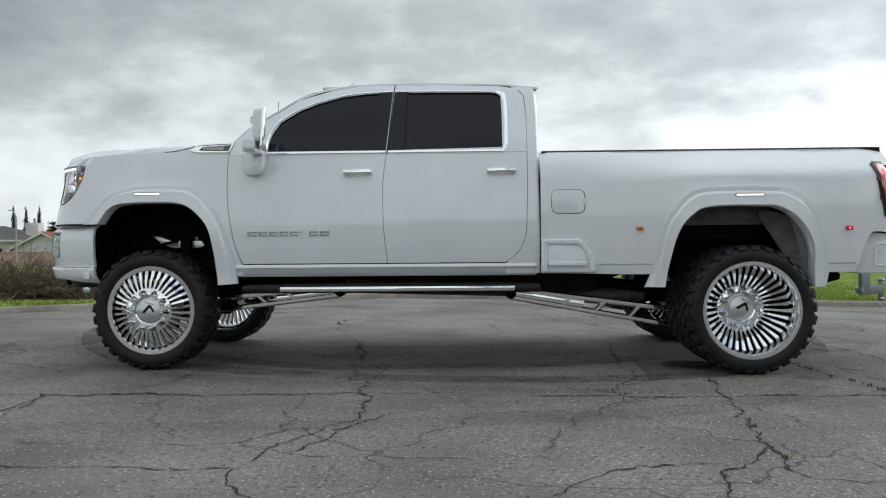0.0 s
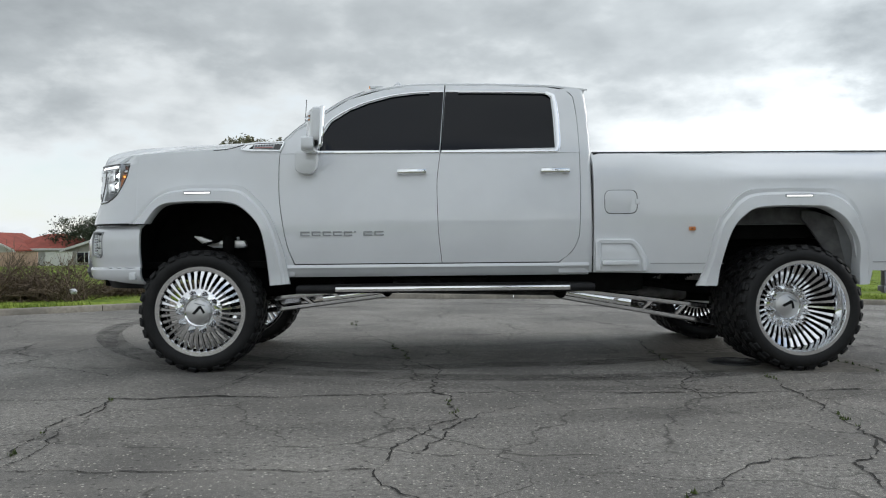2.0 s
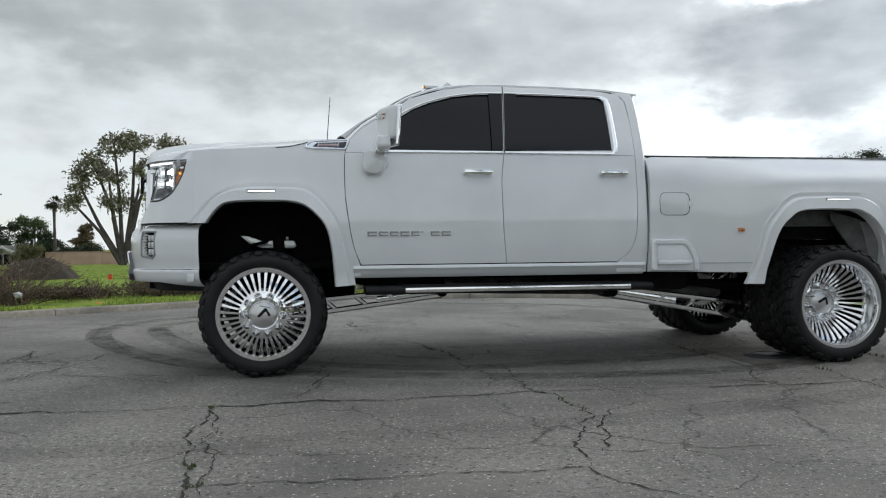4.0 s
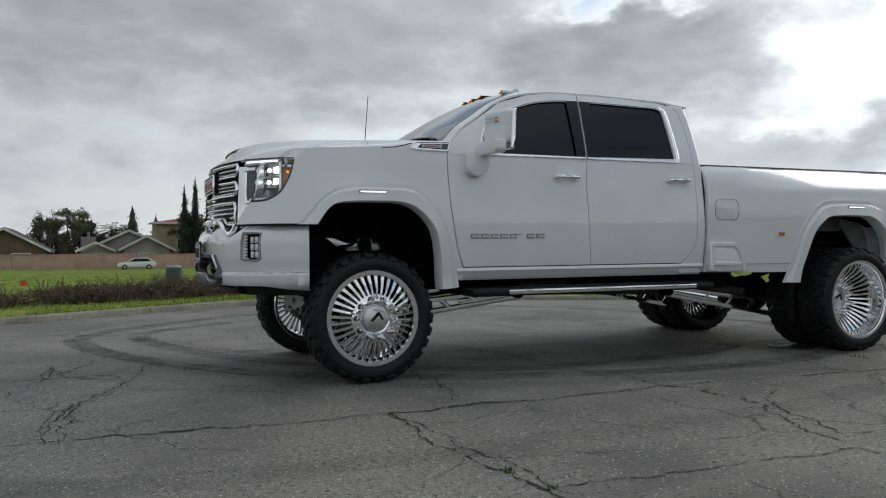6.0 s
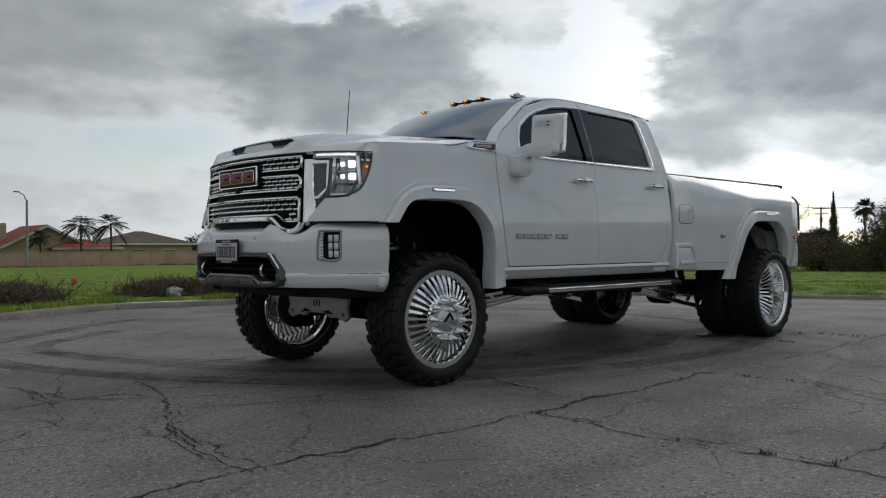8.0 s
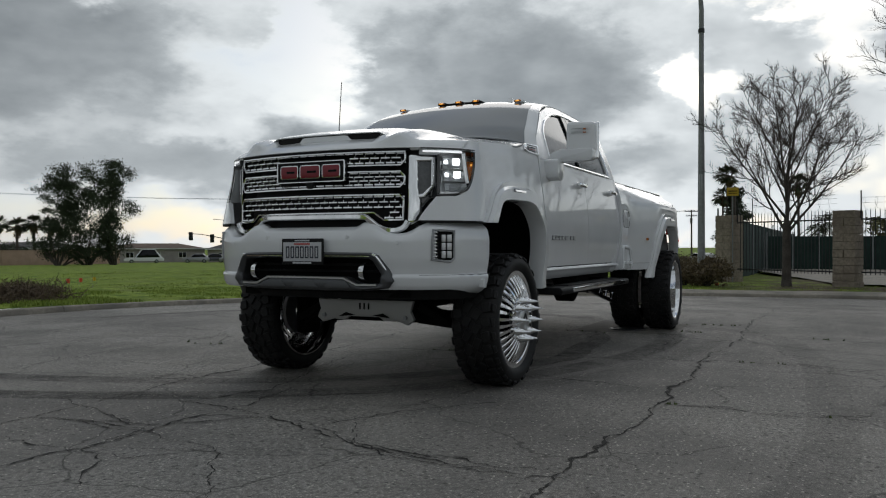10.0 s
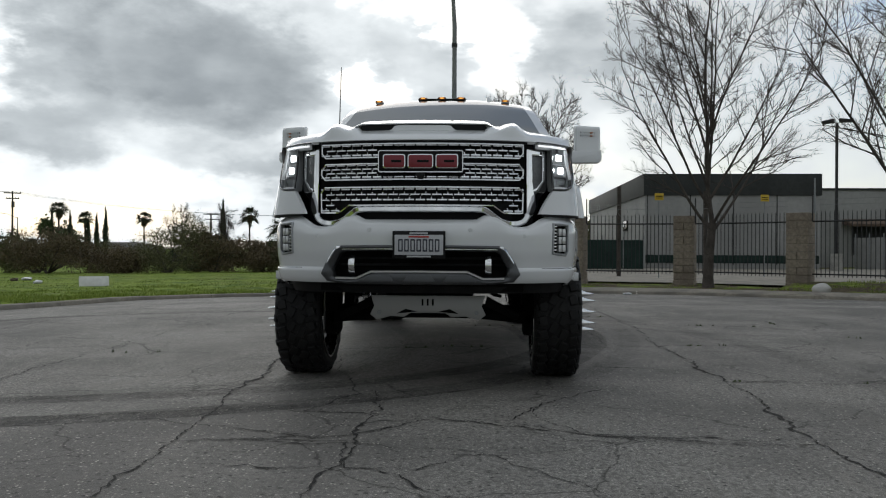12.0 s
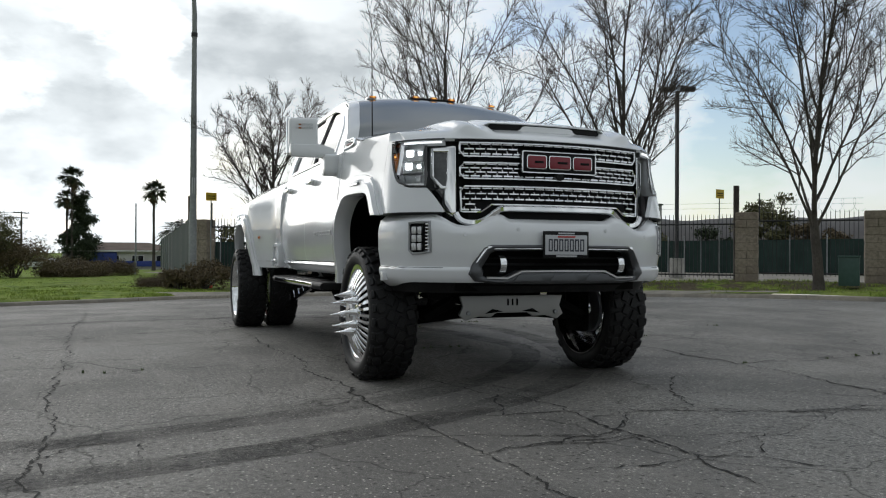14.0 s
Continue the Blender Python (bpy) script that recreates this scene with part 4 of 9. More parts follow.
lamp_x = curve([(1.08, 5.325), (1.25, 5.285), (1.39, 5.255), (1.47, 5.232), (1.50, 5.235)])


def bed_side(s):
    def f(u, v):
        x = 2.912 + u * (5.40 - 2.912)
        z = b_low(x) + (1.600 - b_low(x)) * v
        w = wbed(x, z) - 0.025 * ease(2.96, 2.912, x) * ease(1.5, 1.6, z)
        return (x, s * w, z)

    return grid(f, 84, 22, skirt=(0, -s * 0.03, 0), keep=lambda c: not (c.x > lamp_x(c.z) + 0.005 and 1.085 < c.z < 1.475))


bed_sides = both("bed_side", bed_side, paint, truck)
for s, bs in zip((-1, 1), bed_sides):
    part("bed_rail", grid(lambda u, v, s=s: (2.93 + 2.46 * u, s * (0.925 - 0.09 * v), 1.603 + 0.012 * math.sin(math.pi * v)), 12, 4, skirt=(0, 0, -0.04)), plastic, bs, "black bed rail cap")
    part("bed_lower_wall", box((4.18, s * 0.80, 1.08), (2.40, 0.03, 0.27), 0.004), under, bs)
    part("bed_inner_wall", box((4.18, s * 0.80, 1.40), (2.44, 0.03, 0.36), 0.005), primer, bs)

    def onbed(x, z, o=0.003, s=s):
        return (x, s * (wbed(x, z) + o), z)

    # fuel door: a thin raised panel with its seam
    fd_out = rounded([(2.992, 1.140), (3.232, 1.140), (3.232, 1.312), (2.992, 1.312)], 0.05)
    if s < 0:
        fuel = part("fuel_door", prism(fd_out, "y", -(wbed(3.11, 1.22) + 0.0015), -(wbed(3.11, 1.22) - 0.03), 0.002), paint, bs)
        part("fuel_door_seam", strip([onbed(x, z, -0.002) for x, z in fd_out], 0.003, 0.0035, (0, s, 0), closed=True), plastic, bs, "dark seam round the fuel door")
        part("fuel_door_latch", box((3.235, -(wbed(3.2, 1.22) + 0.004), 1.228), (0.032, 0.012, 0.042), 0.005), paint, bs)
    # corner step
    step = [(2.916, 0.712), (2.916, 0.956), (3.205, 0.953), (3.262, 0.90), (3.312, 0.80), (3.312, 0.708)]
    hole = [(2.962, 0.80), (2.962, 0.915), (3.165, 0.913), (3.205, 0.87), (3.246, 0.80)]
    surround = part("corner_step", prism(step, "y", s * 0.98, s * 1.036, 0.012), paint, bs)
    part("step_recess", prism(hole, "y", s * 1.02, s * 1.0385, 0.003), paint, surround)
    part("step_frame", strip([(x, s * 1.034, z) for x, z in ((2.938, 0.725), (2.938, 0.925), (2.947, 0.934), (3.175, 0.933), (3.200, 0.922), (3.233, 0.886), (3.278, 0.80), (3.284, 0.72))], 0.020, 0.020, (0, s, 0)), paint, surround, "raised frame round the step")
    part("step_tread", box((3.10, s * 1.045, 0.776), (0.275, 0.05, 0.036), 0.012), paint, surround)
    part("bed_seam", strip([onbed(x, 0.768, 0.0) for x in np.linspace(3.33, 3.70, 6)], 0.004, 0.004, (0, s, 0)), primer, bs)
    part("bed_seam", strip([onbed(x, 0.768, 0.0) for x in np.linspace(4.90, 5.10, 4)], 0.004, 0.004, (0, s, 0)), primer, bs)
    for x, z, lens, lit, word in ((3.603, 1.022, amber, amber_dark, "amber"), (5.036, 1.013, redlens, red_lit, "red")):
        w = wbed(x, z)
        mk = part("side_marker", box((x, s * (w + 0.010), z), (0.048, 0.022, 0.030), 0.006), lens, bs, word + " side marker lamp")
        part("marker_bulb", box((x, s * (w + 0.023), z), (0.012, 0.006, 0.012), 0.003), lit, mk)
    # tail lamp wrapping the rear corner
    tl = grid(lambda u, v, s=s: (lambda z: (lambda x: (x, s * (wbed(x, z) + 0.006 - 0.05 * u**4), z))(lamp_x(z) + (5.405 - lamp_x(z)) * u))(1.09 + 0.38 * v), 8, 12, skirt=(0, -s * 0.05, 0))
    lamp = part("tail_lamp", tl, redlens, truck, "red tail lamp")
    part("lamp_border", strip([(lamp_x(z) + 0.010, s * (wbed(lamp_x(z), z) + 0.006), z) for z in np.linspace(1.092, 1.468, 10)], 0.013, 0.006, (0, s, 0)), gloss, lamp)
    part("lamp_strip", strip([(lamp_x(z) + 0.075, s * (wbed(lamp_x(z) + 0.07, z) + 0.006), z) for z in np.linspace(1.15, 1.43, 8)], 0.008, 0.005, (0, s, 0)), red_lit, lamp, "lit red light strip")
    # inner wheel housing
    part("wheel_housing", grid(lambda u, v, s=s: (4.29 + 0.62 * math.cos(math.pi * (1 - u)), s * (0.50 + 0.62 * v), 0.78 + 0.42 * math.sin(math.pi * u) ** 0.7), 20, 3), under, truck, "dark inner wheel housing")
    part("bed_underside", box((4.30, s * 0.90, 1.115), (0.92, 0.03, 0.125), 0.006), dull_grey, truck, "grey bed side flange")
    part("flange_lip", box((4.30, s * 0.915, 1.055), (0.90, 0.05, 0.012), 0.004), dull_grey, truck)
    part("splash_panel", grid(lambda u, v, s=s: (4.872 - 0.07 * u**3 - 0.17 * (1 - v) - 0.03 * math.sin(3.1 * u), s * (0.97 + 0.15 * v), 0.64 + 0.44 * u), 10, 5, skirt=(0.02, 0, 0)), splash_grey, truck, "pale grey splash panel in the wheel well")
    part("splash_flap", grid(lambda u, v, s=s: (4.50 + 0.28 * u, s * (0.96 + 0.10 * u), 1.15 - 0.10 * u * u - (0.05 + 0.42 * u) * v), 6, 6, skirt=(0.0, -s * 0.02, 0)), dull_grey, truck, "grey inner splash panel")
    part("rear_bumper_corner", prism(rounded([(5.135, 0.69), (5.50, 0.69), (5.50, 0.96), (5.27, 0.985), (5.21, 0.95), (5.165, 0.86)], 0.04), "y", s * 0.55, s * 1.055, 0.02), paint, truck)
    part("bumper_step", strip([(x, s * 1.054, z) for x, z in rounded([(5.285, 0.745), (5.47, 0.745), (5.47, 0.90), (5.310, 0.90), (5.285, 0.87)], 0.02)], 0.010, 0.008, (0, s, 0), closed=True), paint, truck, "raised frame round the bumper step")
    part("bumper_gap", strip([(x, s * 1.045, z) for x, z in ((5.165, 0.875), (5.195, 0.945), (5.255, 0.990), (5.50, 0.966))], 0.007, 0.006, (0, s, 0)), plastic, truck, "black gap above the bumper")
part("tailgate", box((5.415, 0, 1.30), (0.06, 1.62, 0.62), 0.02), paint, truck)
part("rear_bumper", box((5.43, 0, 0.82), (0.18, 1.2, 0.25), 0.03), paint, truck)
part("bed_cover", box((4.18, 0, 1.585), (2.48, 1.66, 0.02), 0.006), plastic, truck, "black bed cover")
part("bed_front", box((2.94, 0, 1.22), (0.03, 1.86, 0.74), 0.01), paint, truck)
part("bed_floor", box((4.18, 0, 0.92), (2.5, 1.2, 0.05), 0.01), under, truck)
hitch = box((5.715, 0, 0.600), (0.075, 0.064, 0.27), 0.008)
box((5.60, 0, 0.735), (0.30, 0.07, 0.07), 0.008, hitch)
box((5.785, 0, 0.515), (0.15, 0.058, 0.085), 0.008, hitch)
box((5.675, 0, 0.505), (0.03, 0.10, 0.05), 0.008, hitch)
hitch = part("tow_hitch", hitch, greymetal, truck, "steel tow hitch with two balls")
for d in (-1, 1):
    part("hitch_ball", tube([(5.852, 0, 0.515 + d * h) for h in (0.02, 0.046, 0.048, 0.056, 0.064, 0.078, 0.092, 0.102)], [0.016, 0.016, 0.024, 0.024, 0.020, 0.031, 0.028, 0.012], 14), greymetal, hitch)

# --- front bumper
PLAN = [(0.0, -1.000), (0.30, -0.994), (0.50, -0.972), (0.65, -0.928), (0.78, -0.850), (0.87, -0.765), (0.93, -0.665), (0.962, -0.55), (0.985, -0.435)]
plan_fine = spline(PLAN, 6)
prof = curve([(0.645, -0.075), (0.675, -0.030), (0.71, -0.006), (0.762, 0.004), (0.772, -0.008), (0.79, -0.006), (0.88, 0.008), (0.98, 0.010), (1.05, -0.006), (1.09, -0.050)])
bump_top = curve([(0.0, 1.062), (0.33, 1.062), (0.39, 1.088), (0.45, 1.084), (0.51, 1.052), (0.55, 1.028), (0.60, 1.020), (0.65, 1.024), (0.70, 1.042), (0.75, 1.072), (0.80, 1.088), (1.0, 1.090)])


def bumper_point(q, z, out=0.0):
    """q in -1..1 across the front from tip to tip."""
    k = abs(q) * (len(plan_fine) - 1)
    i = min(int(k), len(plan_fine) - 2)
    p, d = plan_fine[i] + (plan_fine[i + 1] - plan_fine[i]) * (k - i), plan_fine[i + 1] - plan_fine[i]
    nrm = np.array([d[1], -d[0]]) / np.linalg.norm(d)
    o = prof(z) + out
    y, x = p[0] + nrm[0] * o, p[1] + nrm[1] * o
    return Vector((x, math.copysign(y, q) if q else 0.0, z))


INT_O = [(-0.600, 0.735), (-0.572, 0.80), (-0.510, 0.888), (-0.470, 0.905), (-0.20, 0.908), (0.20, 0.908), (0.470, 0.905), (0.510, 0.888), (0.572, 0.80), (0.600, 0.735), (0.560, 0.690), (0.44, 0.676), (0.15, 0.672), (-0.15, 0.672), (-0.44, 0.676), (-0.560, 0.690)]
INT_I = [(-0.512, 0.722), (-0.520, 0.77), (-0.475, 0.852), (-0.450, 0.868), (-0.20, 0.872), (0.20, 0.872), (0.450, 0.868), (0.475, 0.852), (0.520, 0.77), (0.512, 0.722), (0.49, 0.716), (0.375, 0.716), (0.285, 0.756), (-0.285, 0.756), (-0.375, 0.716), (-0.49, 0.716)]
FOG = [(0.795, 0.862), (0.878, 0.850), (0.893, 0.872), (0.893, 1.034), (0.800, 1.040)]
cut_i = [(0.965 * y, 0.79 + (z - 0.79) * 0.93) for y, z in INT_O]
cut_f = [(0.844 + (y - 0.844) * 0.95, 0.945 + (z - 0.945) * 0.95) for y, z in FOG]


def bumper_keep(c):
    return not (inside(cut_i, c.y, c.z) or (inside(cut_f, abs(c.y), c.z) and c.x < -0.5))


def bumper_sheet(u, v):
    q = 2 * u - 1
    k = abs(q) * (len(plan_fine) - 1)
    i = min(int(k), len(plan_fine) - 2)
    y = plan_fine[i][0] + (plan_fine[i + 1][0] - plan_fine[i][0]) * (k - i)
    zt = bump_top(y)
    z0 = 0.682 - 0.037 * ease(0.62, 1.0, abs(q))
    z = z0 + (1.09 - z0) * v
    p = bumper_point(q, z)
    p.z = z if z < 0.95 else 0.95 + (z - 0.95) * (zt - 0.95) / 0.14
    return p


front_bumper = part("front_bumper", grid(bumper_sheet, 150, 48, skirt=lambda c: Vector((0.03 * ease(0.97, 0.85, abs(c.y)), -math.copysign(0.03 * ease(0.85, 0.97, abs(c.y)), c.y), 0)), keep=bumper_keep), paint, truck)
a_o, a_i = line_sub(INT_O + [INT_O[0]], 3), line_sub(INT_I + [INT_I[0]], 3)


def bumper_x(y, z):
    """Front face of the bumper at a place."""
    q = min(np.interp(abs(y), [p[0] for p in plan_fine], np.arange(len(plan_fine))) / (len(plan_fine) - 1), 1)
    return bumper_point(max(q, 1e-4), z).x


def insert_ring(u, v):
    i = min(int(round(u * (len(a_o) - 1))), len(a_o) - 1)
    t, o = [(0.0, -0.004), (0.06, 0.020), (0.3, 0.030), (0.75, 0.024), (0.95, 0.012), (1.0, -0.06)][int(round(v * 5))]
    y, z = (a_o[i][k] + (a_i[i][k] - a_o[i][k]) * t for k in (0, 1))
    return (bumper_x(y, min(max(z, 0.71), 0.9)) - o, y, z)


bumper_insert = part("bumper_insert", grid(insert_ring, len(a_o) - 1, 5), insert_metal, front_bumper, "satin grey lower bumper insert")
part("insert_moulding", strip([(bumper_x(y, max(z, 0.715)) - 0.012, y, z) for y, z in spline([(-0.55, 0.80), (-0.495, 0.880), (-0.45, 0.888), (0.0, 0.890), (0.45, 0.888), (0.495, 0.880), (0.55, 0.80)], 5)], 0.012, 0.014, (-1, 0, 0)), chrome, bumper_insert, "chrome upper moulding")
part("insert_moulding", strip([(bumper_x(y, 0.72) - 0.020, y, z) for y, z in [(-0.50, 0.712), (-0.375, 0.710), (-0.285, 0.750), (0.0, 0.752), (0.285, 0.750), (0.375, 0.710), (0.50, 0.712)]], 0.008, 0.014, (-1, 0, 0)), brushed, bumper_insert, "bright lower moulding")
for y0 in (-0.24, 0.0, 0.24):
    part("insert_recess", prism([(y0 - 0.10, 0.690), (y0 + 0.10, 0.690), (y0 + 0.065, 0.732), (y0 - 0.065, 0.732)], "x", bumper_x(0, 0.71) - 0.033, bumper_x(0, 0.71) - 0.02, 0.004), insert_metal, bumper_insert)
part("intake_backing", grid(lambda u, v: (bumper_x(1.1 * (u - 0.5), 0.8) + 0.09, 1.1 * (u - 0.5), 0.66 + 0.26 * v), 12, 2), under, front_bumper, "black lower intake")
for z in (0.79, 0.83):
    part("intake_bar", tube([(bumper_x(y, 0.8) + 0.06, y, z) for y in np.linspace(-0.50, 0.50, 9)], 0.008, 6), plastic, front_bumper)
for s in (-1, 1):
    hx = bumper_x(0.405, 0.79)
    hk = strip([(x, s * 0.405 - 0.016, z) for x, z in spline([(hx + 0.06, 0.838), (hx + 0.015, 0.838), (hx - 0.022, 0.824), (hx - 0.036, 0.790), (hx - 0.022, 0.756), (hx + 0.015, 0.742), (hx + 0.06, 0.742)], 3)], 0.010, 0.032, (0, 1, 0))
    part("tow_hook", hk, chrome, front_bumper, "chrome tow hook")
    fog = [(s * y, z) for y, z in FOG]
    ring = [Vector((bumper_x(y, z) - 0.003, s * y, z)) for y, z in line_sub([(abs(a), b) for a, b in fog] + [(abs(fog[0][0]), fog[0][1])], 3)[:-1]]
    fr = part("fog_lamp_surround", strip(ring, 0.007, 0.010, (-1, s * 0.6, 0), closed=True), greymetal, front_bumper, "satin metal fog lamp surround")
    part("fog_lamp_pocket", grid(lambda u, v, s=s: (bumper_x(0.79 + 0.11 * u, 0.95) + 0.05, s * (0.785 + 0.115 * u), 0.84 + 0.21 * v), 4, 4), plastic, fr)
    for k in range(3):
        z = 0.893 + 0.049 * k
        turn = Euler((0, 0, -s * 0.75)).to_matrix()
        part("fog_lamp_cell", box((bumper_x(0.842, z) + 0.020, s * 0.842, z), (0.018, 0.026, 0.043), 0.005, rot=turn), silver, fr, "bright fog lamp cell")
        part("fog_lamp_cell", box((bumper_x(0.868, z) + 0.016, s * 0.868, z), (0.018, 0.030, 0.043), 0.005, rot=turn), silver, fr, "bright fog lamp cell")
    for k in range(8):
        z = 0.882 + 0.0205 * k
        part("fog_lamp_fin", box((bumper_x(0.806, z) + 0.014, s * 0.808, z), (0.024, 0.020, 0.009), 0.002, rot=Euler((0, 0, -s * 0.6)).to_matrix()), chrome, fr)
    for y, z in ((0.30, 1.0), (0.62, 0.965)):
        se = part("parking_sensor", lathe([(0.0, 0.003), (0.011, 0.003), (0.013, 0.0)], 14, "x"), paint, front_bumper)
        se.matrix_basis = Matrix.Translation((bumper_x(y, z) - 0.001, s * y, z)) @ Matrix.Diagonal((-1, 1, 1, 1))
    part("tow_cover", prism(rounded([(-0.515, 0.684), (-0.468, 0.684), (-0.468, 0.738), (-0.515, 0.738)], 0.01), "y", s * 0.955, s * 0.990, 0.002), paint, front_bumper)
    part("bumper_seam", strip([bumper_point(s * q, 0.768, -0.003) for q in np.linspace(0.45, 1.0, 14)], 0.0035, 0.004, (-0.7, s * 0.7, 0)), plastic, front_bumper)
    part("fender_gap", strip([nose_point(s, u, 1.092, -0.006) for u in np.linspace(0.12, 1.0, 14)], 0.009, 0.004, (-0.5, s, 0)), plastic, front_bumper)
part("air_dam", grid(lambda u, v: bumper_point(1.9 * (u - 0.5), 0.70, -0.05 - 0.03 * v) + Vector((0.06, 0, -0.01 - 0.075 * v)), 30, 3, skirt=(0.02, 0, 0)), plastic, front_bumper, "black plastic air dam")
# number plate: writing drawn as bars
plate_x = -1.040
plate = part("number_plate", box((plate_x, 0, 0.911), (0.010, 0.312, 0.160), 0.006), plastic, truck, "number plate in a black dealer surround")
part("plate_face", box((plate_x - 0.005, 0, 0.909), (0.004, 0.286, 0.118), 0.003), plate_white, plate)
for k in range(7):
    y = -0.108 + 0.036 * k
    cb = box((plate_x - 0.008, y, 0.939), (0.003, 0.026, 0.009), 0.001)
    box((plate_x - 0.008, y, 0.874), (0.003, 0.026, 0.009), 0.001, cb)
    box((plate_x - 0.008, y - 0.010, 0.9065), (0.003, 0.007, 0.066), 0.001, cb)
    box((plate_x - 0.008, y + 0.010, 0.9065), (0.003, 0.007, 0.066), 0.001, cb)
    part("plate_character_bar", cb, plate_ink, plate)
part("plate_bar", box((plate_x - 0.008, 0.0, 0.957), (0.003, 0.12, 0.010), 0.001), dullred, plate)
part("plate_bar", box((plate_x - 0.007, 0.0, 0.978), (0.003, 0.11, 0.009), 0.001), plate_white, plate)
part("plate_bar", box((plate_x - 0.007, 0.0, 0.841), (0.003, 0.14, 0.010), 0.001), plate_white, plate)

# --- grille
def grille_x(y, z):
    return -0.955 + 0.115 * (y / 0.66) ** 2 + 0.020 * ease(1.15, 1.50, z)


grille = part("grille", grid(lambda u, v: (grille_x(1.36 * (u - 0.5), 1.04 + 0.50 * v) + 0.045, 1.36 * (u - 0.5), 1.04 + 0.50 * v), 20, 8, skirt=(0.05, 0, 0)), grille_black, truck, "black grille with three chrome mesh bands")
BANDS = [(1.436, 1.518, "top"), (1.302, 1.398, "mid"), (1.102, 1.256, "low")]
bar_me = None
for z0, z1, which in BANDS:
    if which == "top":
        line = [(-0.615, z0 + 0.03), (-0.590, z0), (0.590, z0), (0.615, z0 + 0.03), (0.615, z1), (-0.615, z1)]
    elif which == "mid":
        line = [(-0.615, z0 + 0.03), (-0.590, z0), (0.590, z0), (0.615, z0 + 0.03), (0.615, z1 - 0.03), (0.590, z1), (-0.590, z1), (-0.615, z1 - 0.03)]
    else:
        line = [(-0.612, z0), (-0.50, z0), (-0.435, z0 + 0.045), (0.435, z0 + 0.045), (0.50, z0), (0.612, z0), (0.615, z1 - 0.03), (0.590, z1), (-0.590, z1), (-0.615, z1 - 0.03)]
    pts = [Vector((grille_x(y, z) - 0.004, y, z)) for y, z in line_sub(line + [line[0]], 5)[:-1]]
    band = part("grille_band", strip(pts, 0.0065, 0.012, (-1, 0, 0), closed=True), chrome, grille, "chrome framed mesh band")
    if bar_me is None:
        bb = box((0, 0, 0), (0.016, 0.058, 0.0100), 0.003)
        box((0.004, 0.0, 0.012), (0.010, 0.005, 0.020), 0.001, bb)
        bar_me = bpy.data.meshes.new("grille_bar")
        bb.to_mesh(bar_me)
        bb.free()
        bar_me.materials.append(chrome.m)
    rows = 5 if which == "low" else 4 if which == "mid" else 3
    for r in range(rows):
        z = z0 + 0.014 + r * (z1 - z0 - 0.024) / (rows - 1) if which != "low" else z0 + 0.012 + r * (z1 - z0 - 0.026) / (rows - 1)
        for k in range(-9, 10):
            y = (k + (0.5 if r % 2 else 0.0)) * 0.0655
            if abs(y) > 0.590 or (which == "low" and z < z0 + 0.055 and abs(y) < 0.50):
                continue
            if which == "top" and abs(y) < 0.262 and z < 1.484:
                continue
            if which == "mid" and abs(y) < 0.262 and z > 1.338:
                continue
            ob = new("grille_bar", bar_me)
            ob.parent = grille
            ob.matrix_basis = pose(grille_x(y, z) + 0.002, y, z, 0, 0, math.degrees(math.atan2(0.236 * y, 0.66**2)) * -1) @ Matrix.Rotation(0.42, 4, "Y")
# maker's emblem as plain blocks
EMB = rounded([(-0.252, 1.346), (0.252, 1.346), (0.252, 1.472), (-0.252, 1.472)], 0.012)
em = part("emblem", prism(EMB, "x", -0.958, -0.925, 0.003), grille_black, grille, "red and chrome emblem blocks on black")
part("emblem_border", strip([(-0.957, y, z) for y, z in EMB], 0.0045, 0.006, (-1, 0, 0), closed=True), chrome, em, "chrome emblem border")
for y0, w in ((0.158, 0.136), (0.0, 0.154), (-0.158, 0.136)):
    part("emblem_edge", prism(rounded([(y0 - w / 2, 1.366), (y0 + w / 2, 1.366), (y0 + w / 2, 1.452), (y0 - w / 2, 1.452)], 0.018), "x", -0.965, -0.956, 0.002), chrome, em)
    part("emblem_block", prism(rounded([(y0 - w / 2 + 0.006, 1.372), (y0 + w / 2 - 0.006, 1.372), (y0 + w / 2 - 0.006, 1.446), (y0 - w / 2 + 0.006, 1.446)], 0.014), "x", -0.968, -0.960, 0.002), badge_red, em)
    part("emblem_slot", box((-0.9685, y0 - w * 0.10, 1.409), (0.003, w * 0.45, 0.014), 0.001), grille_black, em)
part("grille_camera", prism([(-0.028, 1.340), (0.028, 1.340), (0.017, 1.302), (-0.017, 1.302)], "x", -0.968, -0.940, 0.004), plastic, grille)

# chrome surround
inset_grey = speckled("smoked_inset", (0.10, 0.104, 0.11), (0.15, 0.155, 0.162), 60, 0.25, 0.1, 0.001)
SUR = [(0.0, 1.124), (0.20, 1.124), (0.36, 1.122), (0.41, 1.104), (0.465, 1.062), (0.52, 1.042), (0.58, 1.042), (0.622, 1.060), (0.644, 1.094)]
COLUMN = [(0.636, 1.494), (0.676, 1.494), (0.680, 1.30), (0.694, 1.215), (0.699, 1.15), (0.684, 1.095), (0.650, 1.070), (0.636, 1.10)]
TOP_BAR = [(0.636, 1.496), (0.754, 1.496), (0.754, 1.464), (0.678, 1.458), (0.636, 1.458)]
SIDE_BAR = [(0.738, 1.496), (0.756, 1.496), (0.756, 1.312), (0.738, 1.305)]
SLANT = [(0.738, 1.312), (0.757, 1.316), (0.712, 1.240), (0.680, 1.236), (0.678, 1.254), (0.702, 1.262)]
